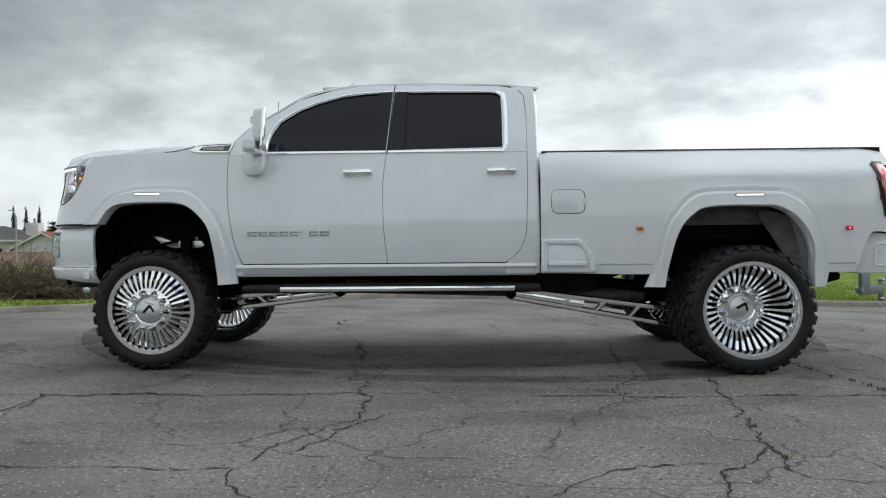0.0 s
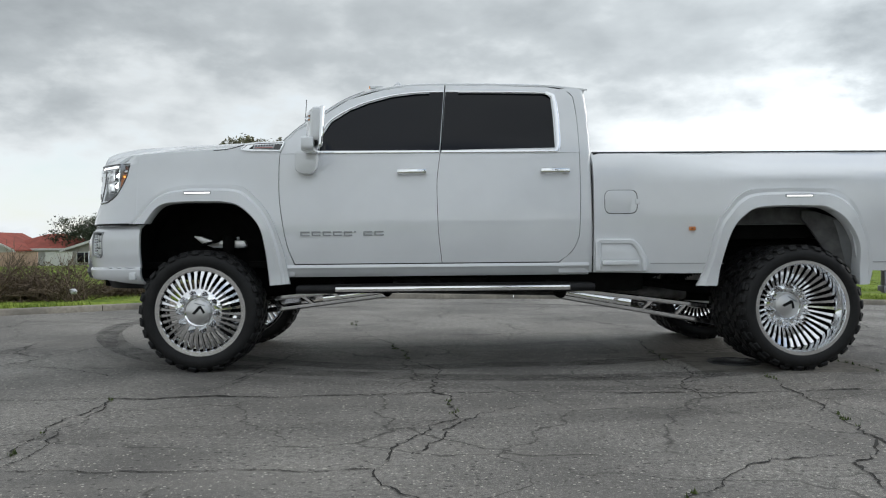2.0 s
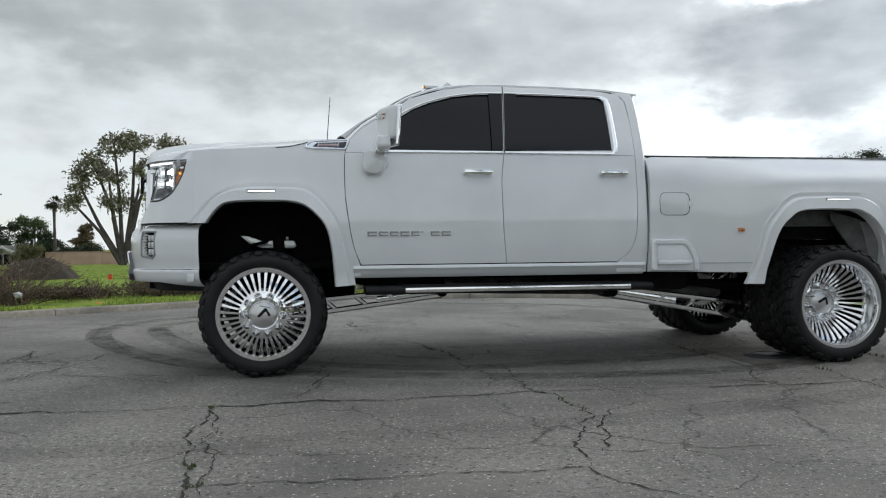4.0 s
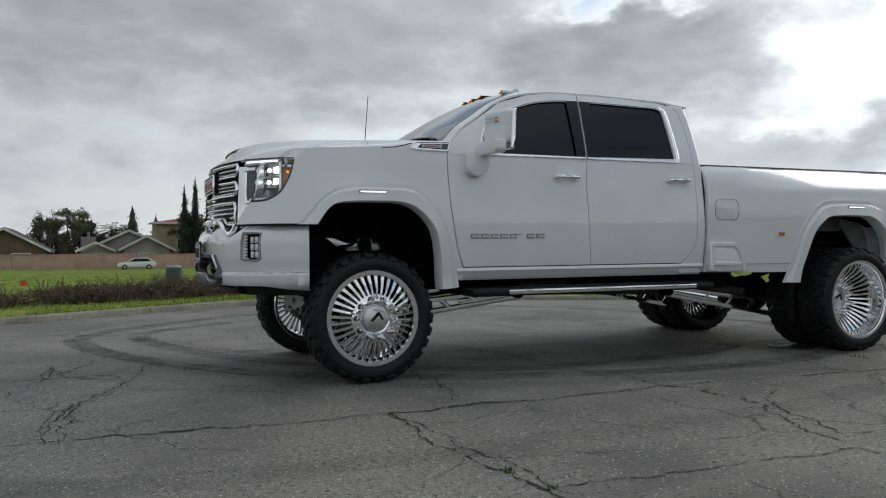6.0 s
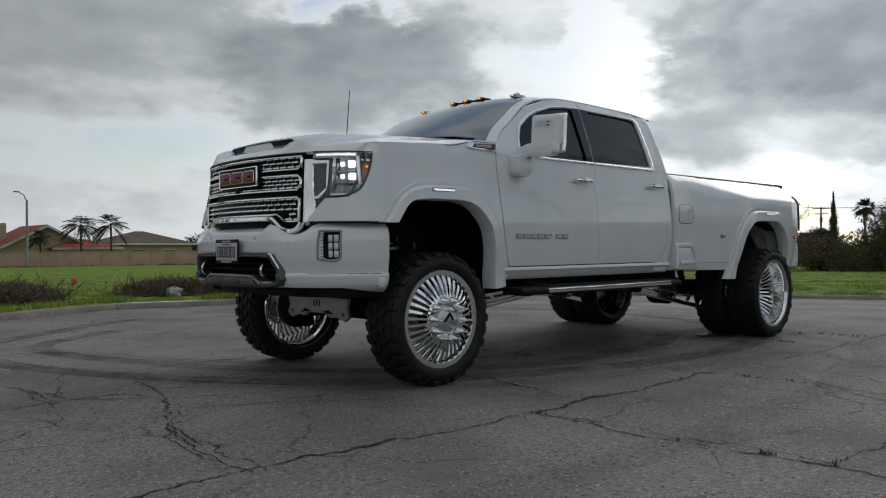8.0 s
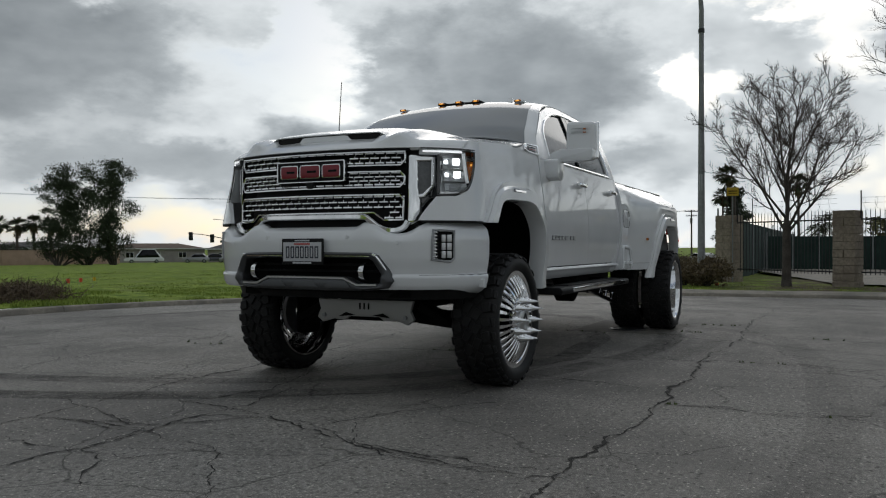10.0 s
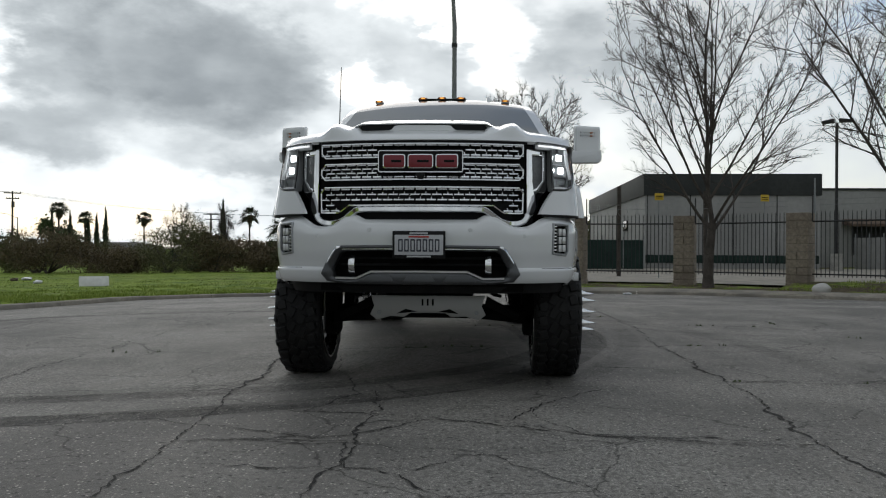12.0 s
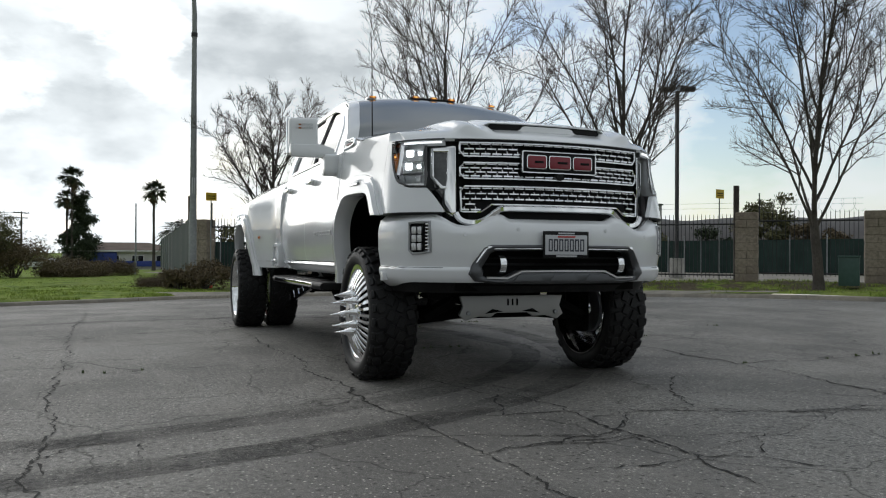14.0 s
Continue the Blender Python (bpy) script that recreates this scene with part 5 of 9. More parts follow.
BACKING = [(0.660, 1.070), (0.700, 1.100), (0.716, 1.190), (0.775, 1.262), (0.775, 1.500), (0.640, 1.500), (0.640, 1.08)]


def blade(poly, s, lo, hi, bevel, bm=None):
    """A plate on the slanting face between grille and headlamp."""
    own = prism([(s * y, z) for y, z in poly], "x", lo, hi, bevel, seg=3)
    for v in own.verts:
        v.co.x += -0.852 + 0.98 * (abs(v.co.y) - 0.640) + 0.015 * ease(1.15, 1.50, v.co.z)
    return join(bm, own)


for s in (-1, 1):
    part("grille_surround", strip([(grille_x(y, z) - 0.012, s * y, z) for y, z in spline(SUR, 4)], 0.019, 0.024, (-1, 0, 0)), chrome, grille, "polished chrome grille surround")
    bl = part("lamp_blade", blade(BACKING, s, 0.020, 0.050, 0.004), gloss, truck, "chrome framed blade beside the headlamp")
    for bar in (COLUMN, TOP_BAR, SIDE_BAR, SLANT):
        part("blade_frame", blade(bar, s, 0.0, 0.030, 0.010), chrome, bl, "polished chrome blade frame")
    part("blade_inset", blade([(0.676, 1.250), (0.704, 1.262), (0.738, 1.312), (0.738, 1.460), (0.676, 1.456)], s, 0.012, 0.024, 0.003), inset_grey, bl, "dark grey inset panel")

# --- headlamps
for s in (-1, 1):
    def lamp(u, z, out=0.0, s=s):
        return nose_point(s, u, z, out)

    back = part("headlamp", grid(lambda u, v: lamp(0.31 + 0.525 * u, lamp_low(0.31 + 0.525 * u) + (1.540 - lamp_low(0.31 + 0.525 * u)) * v, -0.085 * min(1.0, 4.0 * (1.09 - u))), 20, 8, skirt=lambda c, s=s: Vector((-0.05, s * 0.03, 0))), lamp_grey, truck, "clear headlamp with lit projectors")
    part("headlamp_lens", grid(lambda u, v: lamp(0.31 + 0.538 * u, lamp_low(0.31 + 0.538 * u) + (1.541 - lamp_low(0.31 + 0.538 * u)) * v, -0.002), 24, 8), lens_cover, back, "clear plastic lens").visible_shadow = False
    # upper arm of the housing, above the chrome blade
    part("housing_arm", grid(lambda u, v: lamp(0.33 * u, 1.499 + 0.042 * v, -0.012), 8, 3, skirt=(0.03, 0, 0)), lamp_grey, back, "grey upper arm of the lamp housing")
    turn = Euler((0, 0, -s * 0.62)).to_matrix()
    for k, z in enumerate((1.455, 1.375, 1.297)):
        p = lamp(0.50, z, -0.045)
        cell = part("projector", box(p + Vector((0.050, 0, 0)), (0.05, 0.115, 0.066), 0.012, rot=turn), lamp_grey, back, "reflector cell")
        for side, wide in ((-1, 0.046), (1, 0.052)):
            q = p + turn @ Vector((0.012, s * side * 0.028, 0.0))
            # outer bowls of the two lit cells glow in place of glare
            cup = part("reflector", box(q + turn @ Vector((0.012, 0, 0)), (0.012, wide, 0.064), 0.005, rot=turn), strip_and_bowl_glow if side == 1 and k < 2 else silver, cell, "silvery reflector bowl, glowing for lamp glare in the lit cells")
            part("reflector_gap", box(q + turn @ Vector((0.005, 0, -0.012)), (0.006, wide * 0.7, 0.006), 0.002, rot=turn), greymetal, cup)
            part("projector_lens", box(q + turn @ Vector((0.0, s * side * 0.004, 0.008)), (0.014, 0.042 if side == 1 else 0.024, 0.042 if side == 1 else 0.022), 0.014 if side == 1 else 0.009, rot=turn, seg=3), lamp_lit if k < 2 else clear, cup)
    part("daylight_strip", strip([lamp(u, 1.520, -0.008) for u in np.linspace(0.07, 0.62, 14)], 0.0055, 0.004, (-0.7, s * 0.5, 0)), strip_and_bowl_glow, back, "lit daylight strip")
    part("light_guide", strip([lamp(0.655, z, -0.016) for z in np.linspace(1.330, 1.512, 6)], 0.010, 0.006, (-0.7, s * 0.5, 0)), guide_lit, back, "faintly lit light guide")
    part("light_guide", strip([lamp(u, 1.266, -0.018) for u in np.linspace(0.34, 0.60, 8)], 0.006, 0.005, (-0.7, s * 0.5, 0)), guide_lit, back, "faintly lit lower light guide")
    for z in (1.414, 1.336):
        part("reflector_shelf", grid(lambda u, v, z=z: lamp(0.36 + 0.27 * u, z + 0.006 * (1 - v), -0.030 - 0.040 * v), 10, 3, skirt=(0.002, 0, -0.004)), lamp_grey, back, "grey shelf between the cells")
    part("lamp_divider", grid(lambda u, v: lamp(0.67 + 0.02 * u, (lambda lo: lo + (1.53 - lo) * v)(lamp_low(0.68) + 0.012), -0.006 - 0.060 * u), 3, 6, skirt=(0.004, 0, 0)), greymetal, back)
    part("amber_reflector", grid(lambda u, v: lamp(0.690 + 0.142 * u, (lambda lo: lo + (1.466 - lo) * v)(min(max(lamp_low(0.690 + 0.142 * u) + 0.012, 1.345), 1.458)), -0.012), 6, 4, skirt=(0.01, -s * 0.01, 0)), amber, back, "amber corner lamp")
    for z0, half, mat in ((1.484, 0.010, chrome), (1.512, 0.012, amber_dark)):
        part("corner_bar", strip([lamp(u, z0, -0.010) for u in np.linspace(0.690, 0.842, 5)], half, 0.004, (-0.4, s, 0)), mat, back)
    part("amber_bulb", box(lamp(0.760, 1.445, -0.008), (0.014, 0.010, 0.012), 0.004), amber_lit, back)
    part("headlamp_rim", strip([lamp(u, lamp_low(u) + 0.006, -0.003) for u in np.linspace(0.31, 0.845, 22)], 0.006, 0.005, (-0.6, s * 0.6, 0)), gloss, back, "black rim of the lamp")
    part("headlamp_rim", strip([lamp(0.315, z, -0.004) for z in np.linspace(1.262, 1.500, 6)], 0.007, 0.005, (-0.8, s * 0.6, 0)), gloss, back, "black rim of the lamp")
    part("headlamp_rim", strip([lamp(u, 1.540, -0.003) for u in np.linspace(0.02, 0.858, 20)], 0.004, 0.005, (-0.6, s * 0.6, 0)), gloss, back, "black rim of the lamp")

# --- mirrors
for s in (-1, 1):
    foot = part("mirror_foot", prism(rounded([(0.715, 1.475), (0.76, 1.445), (0.835, 1.445), (0.872, 1.49), (0.885, 1.60), (0.715, 1.61)], 0.03), "y", s * 0.955, s * 1.075, 0.018), paint, truck)
    arm = part("mirror_arm", prism(rounded([(s * 0.97, 1.588), (s * 1.300, 1.588), (s * 1.320, 1.61), (s * 1.320, 1.685), (s * 1.08, 1.690), (s * 0.98, 1.66)], 0.02), "x", 0.795, 0.885, 0.022), paint, foot)
    mh = box((0.868, s * 1.212, 1.778), (0.076, 0.212, 0.235), 0.032, seg=3)
    for v in mh.verts:
        v.co.x += 0.06 * (v.co.z - 1.78) + 0.32 * (abs(v.co.y) - 1.19)
    head = part("towing_mirror", mh, paint, foot, "tall white towing mirror with chrome edge")
    ce = box((0.902, s * 1.214, 1.757), (0.030, 0.226, 0.290), 0.02, seg=3)
    for v in ce.verts:
        v.co.x += 0.06 * (v.co.z - 1.78) + 0.32 * (abs(v.co.y) - 1.19)
    part("mirror_rim", ce, chrome, head, "chrome mirror rim")
    for z in (1.838, 1.812):
        part("mirror_lamp", box((0.834, s * 1.208, z), (0.014, 0.128, 0.013), 0.004, rot=Euler((0, 0, -s * 0.40)).to_matrix()), clear, head)
        part("mirror_lamp_bar", box((0.846, s * 1.240, z), (0.016, 0.022, 0.008), 0.003, rot=Euler((0, 0, -s * 0.40)).to_matrix()), amber, head)
    mg = box((0.920, s * 1.205, 1.79), (0.012, 0.178, 0.205), 0.01)
    for v in mg.verts:
        v.co.x += 0.06 * (v.co.z - 1.78) + 0.32 * (abs(v.co.y) - 1.19)
    part("mirror_glass", mg, chrome, head)

# --- roof lamps and antenna
for y in (-0.55, -0.165, 0.0, 0.165, 0.55):
    z = roof_point(1.30, y / 0.76)[2]
    fin = box((1.295, y, z + 0.006), (0.115, 0.075, 0.022), 0.010)
    mk = part("roof_marker", fin, plastic if abs(y) < 0.5 else paint, truck, "amber roof marker lamp")
    part("marker_lens", box((1.258, y, z + 0.008), (0.055, 0.060, 0.019), 0.007), amber, mk)
    part("marker_bulb", box((1.238, y, z + 0.008), (0.022, 0.032, 0.010), 0.004), amber_lit, mk)
part("marker_bar", box((1.30, 0, roof_point(1.30, 0)[2] + 0.002), (0.09, 0.42, 0.012), 0.005), plastic, truck)
part("antenna_fin", prism([(1.36, 2.165), (1.50, 2.165), (1.475, 2.235), (1.445, 2.245)], "y", -0.425, -0.385, 0.012), paint, truck, "white shark fin antenna")
part("whip_antenna", tube([(0.50, 0.765, 1.67), (0.525, 0.762, 2.0), (0.55, 0.758, 2.32)], [0.006, 0.004, 0.003], 6), plastic, truck, "thin black whip antenna")

# --- running boards
for s in (-1, 1):
    rb = part("running_board", prism(rounded([(s * 0.90, 0.575), (s * 1.10, 0.572), (s * 1.11, 0.605), (s * 1.09, 0.628), (s * 0.90, 0.632)], 0.012), "x", 0.72, 2.90, 0.008), plastic, truck, "black running board with bright strip")
    part("board_strip", box((1.86, s * 1.108, 0.602), (1.71, 0.012, 0.036), 0.006), alu, rb, "bright metal edge strip")
    part("board_tread", box((1.86, s * 1.00, 0.633), (1.71, 0.13, 0.006), 0.002), plastic, rb)
    for x in (1.0, 1.8, 2.6):
        part("board_bracket", box((x, s * 0.82, 0.62), (0.06, 0.22, 0.05), 0.008), under, rb)

# --- wheels
R = 0.450


def tyre_mesh():
    pr = [(0.318, -0.120), (0.336, -0.144), (0.350, -0.155), (0.378, -0.160), (0.402, -0.156), (0.420, -0.143), (0.432, -0.118), (0.438, -0.05), (0.438, 0.05), (0.432, 0.118), (0.420, 0.143), (0.402, 0.156), (0.378, 0.160), (0.350, 0.155), (0.336, 0.144), (0.318, 0.120)]
    return lathe(pr, 72, "y")


def tread_mesh():
    rng = random.Random(4)
    bm = bmesh.new()
    n = 30
    for k in range(n):
        a = 2 * math.pi * k / n
        for row, (y, off, sy, sx, yaw) in enumerate(((-0.098, 0.0, 0.054, 0.064, 0.25), (-0.033, 0.5, 0.052, 0.070, -0.45), (0.033, 0.0, 0.052, 0.070, -0.45), (0.098, 0.5, 0.054, 0.064, 0.25))):
            t = a + off * 2 * math.pi / n + rng.uniform(-0.006, 0.006)
            m = Matrix.Rotation(-t, 4, "Y") @ Matrix.Translation((R - 0.011, y, 0)) @ Matrix.Rotation(yaw, 4, "X")
            q = box((0, 0, 0), (0.022, sy, sx), 0.004, seg=1)
            q.transform(m)
            join(bm, q)
        for s in (-1, 1):
            t = a + (0.0 if s < 0 else 0.5) * 2 * math.pi / n
            lng = 0.055 if k % 2 else 0.042
            m = Matrix.Rotation(-t, 4, "Y") @ Matrix.Translation((R - 0.026, s * 0.136, 0)) @ Matrix.Rotation(s * 0.85, 4, "Z")
            q = box((-0.012, s * 0.002, 0), (lng, 0.030, 0.052), 0.005, seg=1)
            q.transform(m)
            join(bm, q)
    return bm


def spoke_mesh(r0, o0, w0, r1, o1, w1, thick):
    """A spoke along +x from (r0, o0) to (r1, o1); o is the outward place, towards -y."""
    bm = bmesh.new()
    n = 5
    rings = []
    for i in range(n + 1):
        t = i / n
        r, o = r0 + (r1 - r0) * t, o0 + (o1 - o0) * t + 0.010 * math.sin(math.pi * t)
        w = w0 + (w1 - w0) * t - 0.12 * w0 * math.sin(math.pi * t)
        rings.append([bm.verts.new((r, -o + d, z)) for d, z in ((thick, -w * 0.35), (0.006, -w * 0.5), (0.0, -w * 0.36), (0.0, w * 0.36), (0.006, w * 0.5), (thick, w * 0.35))])
    for a, b in zip(rings, rings[1:]):
        for k in range(6):
            bm.faces.new((a[k], a[(k + 1) % 6], b[(k + 1) % 6], b[k]))
    bm.faces.new(rings[0])
    bm.faces.new(rings[-1][::-1])
    bmesh.ops.recalc_face_normals(bm, faces=bm.faces)
    return bm


tread_me = None


def make_wheel(kind, m):
    """A wheel with its outer face towards -y: kind front, rear or inner."""
    global tread_me
    w = part("wheel", tyre_mesh(), rubber, truck, "mud terrain tyre on a polished many-spoke rim" if kind != "inner" else "inner mud terrain tyre")
    w.matrix_basis = m
    if tread_me is None:
        tr = part("tread", tread_mesh(), rubber, w)
        tread_me = tr.data
        tagged(tr, kind="stuff")
    else:
        tr = new("tread", tread_me)
        tr.parent = w
        tagged(tr, kind="stuff")
    if kind == "inner":
        part("rim", lathe([(0.330, 0.15), (0.318, 0.12), (0.300, 0.0), (0.318, -0.12), (0.330, -0.15)], 48), alu, w, "polished inner rim")
        part("rim_disc", lathe([(0.02, -0.09), (0.17, -0.09)], 40), brushed, w)
        arm_me = bpy.data.meshes.new("spoke")
        ab = spoke_mesh(0.16, 0.10, 0.0165, 0.305, 0.085, 0.030, 0.030)
        ab.to_mesh(arm_me)
        ab.free()
        arm_me.materials.append(alu.m)
        for k in range(36):
            sp = new("spoke", arm_me)
            sp.parent = w
            sp.matrix_basis = Matrix.Rotation(2 * math.pi * k / 36, 4, "Y")
        return w
    if kind == "front":
        part("rim", lathe([(0.336, -0.118), (0.339, -0.130), (0.334, -0.136), (0.300, -0.134), (0.294, -0.127), (0.292, -0.115), (0.300, -0.08), (0.306, 0.0), (0.318, 0.12), (0.336, 0.150), (0.340, 0.156), (0.330, 0.160), (0.308, 0.13), (0.296, 0.0), (0.288, -0.09), (0.288, -0.118)], 72), alu, w, "polished rim with flat lip")
        part("rim_barrel", lathe([(0.282, -0.095), (0.292, 0.0), (0.303, 0.12), (0.322, 0.157)], 64), alu, w, "bright inner barrel")
        so, hub, span = 0.163, 0.176, (0.150, 0.180, 0.0165, 0.297, 0.128, 0.030)
    else:
        part("rim", lathe([(0.336, -0.126), (0.341, -0.140), (0.338, -0.147), (0.316, -0.146), (0.310, -0.138), (0.304, -0.10), (0.298, -0.04), (0.290, 0.0), (0.292, 0.04), (0.318, 0.12), (0.336, 0.150), (0.330, 0.156), (0.300, 0.10), (0.284, 0.03), (0.288, -0.01)], 72), chrome, w, "deep dished polished rim")
        part("rim_backing", lathe([(0.12, 0.16), (0.29, 0.06)], 40), under, w, "dark brake backing")
        so, hub, span = 0.0, -0.105, (0.150, -0.098, 0.0165, 0.293, 0.016, 0.030)
    sp_me = bpy.data.meshes.new("spoke")
    sb = spoke_mesh(*span, 0.030)
    sb.to_mesh(sp_me)
    sb.free()
    sp_me.materials.append(alu.m)
    for k in range(36):
        sp = new("spoke", sp_me)
        sp.parent = w
        sp.matrix_basis = Matrix.Rotation(2 * math.pi * k / 36, 4, "Y")
    disc = lathe([(0.001, -hub + 0.03), (0.105, -hub + 0.004), (0.110, -hub - 0.004), (0.150, -hub - 0.004), (0.168, -hub + 0.004), (0.168, -hub + 0.03)], 56)
    part("hub_ring", disc, chrome, w, "polished hub ring")
    part("centre_cap", lathe([(0.0, -hub - 0.020), (0.080, -hub - 0.020), (0.089, -hub - 0.013), (0.091, -hub + 0.006)], 48), brushed, w, "round brushed centre cap")
    ch = prism([(-0.040, -0.022), (-0.018, -0.022), (0.012, 0.028), (0.040, -0.002), (0.052, 0.010), (0.012, 0.050), (-0.004, 0.046)], "y", -hub - 0.0225, -hub - 0.018)
    part("cap_mark", ch, plastic, w, "black angular mark")
    part("cap_bar", box((0.0, -hub - 0.0215, 0.058), (0.075, 0.003, 0.008), 0.001), greymetal, w)
    spike = lathe([(0.0, -0.110), (0.007, -0.082), (0.0155, -0.042), (0.020, -0.038), (0.020, -0.024), (0.0275, -0.019), (0.0285, 0.006)], 12)
    spike_me = bpy.data.meshes.new("lug_spike")
    spike.to_mesh(spike_me)
    spike.free()
    spike_me.polygons.foreach_set("use_smooth", [True] * len(spike_me.polygons))
    spike_me.materials.append(chrome.m)
    for k in range(10):
        a = 2 * math.pi * (k + 0.3) / 10
        lug = new("lug_spike", spike_me)
        lug.parent = w
        lug.matrix_basis = Matrix.Translation((0.131 * math.cos(a), -hub - 0.004, 0.131 * math.sin(a)))
    return w


AX, RX = 0.447, 4.338
wheel_f = make_wheel("front", pose(0.005, -0.872, AX, 0, 14, 0))
copy_thing(wheel_f, pose(0.005, 0.872, AX, 0, 40, 180))
wheel_r = make_wheel("rear", pose(RX, -1.158, AX, 0, 33, 0))
copy_thing(wheel_r, pose(RX, 1.158, AX, 0, 5, 180))
wheel_i = make_wheel("inner", pose(RX, -0.800, AX, 0, 9, 0))
copy_thing(wheel_i, pose(RX, 0.800, AX, 0, 70, 180))

# --- chassis and suspension
for s in (-1, 1):
    part("frame_rail", prism([(-0.75, 0.66), (0.5, 0.66), (0.8, 0.60), (3.4, 0.60), (3.8, 0.76), (5.5, 0.74), (5.5, 0.88), (3.8, 0.90), (3.4, 0.74), (0.8, 0.74), (0.5, 0.80), (-0.75, 0.80)], "y", s * 0.40, s * 0.48, 0.006), under, truck)
    part("wheel_liner", grid(lambda u, v, s=s: (0.05 + 0.58 * math.cos(math.pi * (1 - u)), s * (0.41 + 0.50 * v), 0.66 + 0.66 * math.sin(math.pi * u) ** 0.6), 20, 3), under, truck, "black wheel arch liner")
    part("liner_wall", box((0.05, s * 0.40, 0.98), (1.2, 0.02, 0.64), 0.0), under, truck)
    part("shock_absorber", tube([(0.10, s * 0.52, 1.0), (0.12, s * 0.60, 0.62), (0.12, s * 0.62, 0.42)], [0.045, 0.045, 0.03], 12), under, truck)
    part("coil", tube([(-0.05 + 0.07 * math.cos(k * 0.9), s * (0.50) + 0.07 * math.sin(k * 0.9), 0.55 + 0.012 * k) for k in range(36)], 0.012, 5), under, truck)
    up_arm = prism([(-0.087, 1.010), (-0.027, 1.005), (0.070, 0.970), (0.315, 0.970), (0.338, 0.929), (0.310, 0.909), (0.077, 0.914), (-0.019, 0.949)], "y", s * 0.43, s * 0.49, 0.006)
    bmesh.ops.translate(up_arm, vec=(-0.10, 0, 0), verts=up_arm.verts)
    bracket = part("upper_bracket", up_arm, brushed, truck, "pale metal suspension bracket")
    for bx, bz in ((0.115, 0.985), (0.205, 0.982)):
        part("bolt", box((bx - 0.04, s * 0.46, bz), (0.022, 0.022, 0.036), 0.004), greymetal, bracket)
    part("bracket_lip", box((0.09, s * 0.494, 0.918), (0.24, 0.014, 0.012), 0.003), greymetal, bracket)
    part("lower_arm", prism([(s * 0.30, 0.40), (s * 0.72, 0.36), (s * 0.72, 0.44), (s * 0.30, 0.50)], "x", -0.10, 0.14, 0.01), under, truck)
    part("knuckle", box((0.0, s * 0.70, 0.46), (0.20, 0.10, 0.36), 0.03), under, truck)
    part("brake_disc", lathe([(0.05, -0.015), (0.175, -0.015), (0.175, 0.015), (0.05, 0.015)], 32), greymetal, truck).matrix_basis = pose(0, s * 0.80, AX)
    # plated traction bar, a ladder of plate metal
    for tag, p, q, y, h0, h1, nh in (("traction_bar", (2.70, 0.545), (3.95, 0.300), 0.74, 0.030, 0.115, 4), ("radius_arm", (1.36, 0.560), (0.20, 0.400), 0.56, 0.030, 0.095, 4)):
        d = Vector((q[0] - p[0], q[1] - p[1]))
        ln = d.length
        ux, uz = d.x / ln, d.y / ln
        bar = part(tag, strip([(p[0], s * y, p[1] + h0), (p[0] + d.x * 0.5, s * y, p[1] + d.y * 0.5 + (h0 + h1) / 2), (q[0], s * y, q[1] + h1)], 0.020, 0.018, (0, s, 0)), alu, truck, "polished ladder-cut suspension bar")
        part("lower_rail", strip([(p[0], s * y, p[1] - h0), (q[0], s * y, q[1] - 0.01)], 0.021, 0.018, (0, s, 0)), alu, bar)
        part("end_plate", strip([(p[0], s * y, p[1]), (p[0] + d.x * 0.44, s * y, p[1] + d.y * 0.44 + 0.012)], h0 + 0.016, 0.014, (0, s, 0)), alu, bar)
        for k in range(nh):
            t = 0.34 + 0.62 * k / (nh - 1)
            xb, zb = p[0] + d.x * t, p[1] + d.y * t
            hh = h0 + (h1 - h0) * t
            part("web", strip([(xb - 0.05 * ux, s * y, zb - h0 * (1 - t)), (xb + 0.05 * ux, s * y, zb + hh)], 0.018, 0.016, (0, s, 0)), alu, bar)
        part("bar_pivot", lathe([(0.0, -0.05), (0.042, -0.05), (0.042, 0.05), (0.0, 0.05)], 16), under, bar).matrix_basis = pose(p[0], s * y, p[1])
    part("leaf_spring", tube([(3.35, s * 0.56, 0.62), (3.9, s * 0.56, 0.545), (4.37, s * 0.56, 0.53), (4.85, s * 0.56, 0.555), (5.25, s * 0.56, 0.66)], 0.035, 4), under, truck)
    part("rear_shock", tube([(4.1, s * 0.45, 0.40), (3.95, s * 0.42, 0.85)], 0.035, 10), under, truck)
part("front_axle", tube([(0.03, -0.72, 0.44), (0.03, 0.72, 0.44)], 0.05, 12), under, truck)
diff = tube([(RX, -0.62, AX), (RX, -0.16, AX), (RX, -0.10, AX), (RX, 0.10, AX), (RX, 0.16, AX), (RX, 0.62, AX)], [0.055, 0.06, 0.17, 0.17, 0.06, 0.055], 16)
part("rear_axle", diff, under, truck)
part("drive_shaft", tube([(1.9, 0.08, 0.60), (4.2, 0.02, 0.46)], 0.055, 12), under, truck)
part("exhaust_pipe", tube([(1.4, -0.50, 0.60), (2.9, -0.50, 0.575), (3.55, -0.52, 0.50), (3.75, -0.50, 0.52)], [0.06, 0.075, 0.075, 0.05], 12), exhaust, truck)
part("gearbox", box((1.6, 0.0, 0.66), (1.2, 0.5, 0.26), 0.06), under, truck)
part("engine_sump", box((0.25, 0.0, 0.66), (0.9, 0.6, 0.34), 0.06), under, truck)
part("fuel_tank", box((2.75, -0.62, 0.66), (1.2, 0.34, 0.22), 0.05), under, truck)
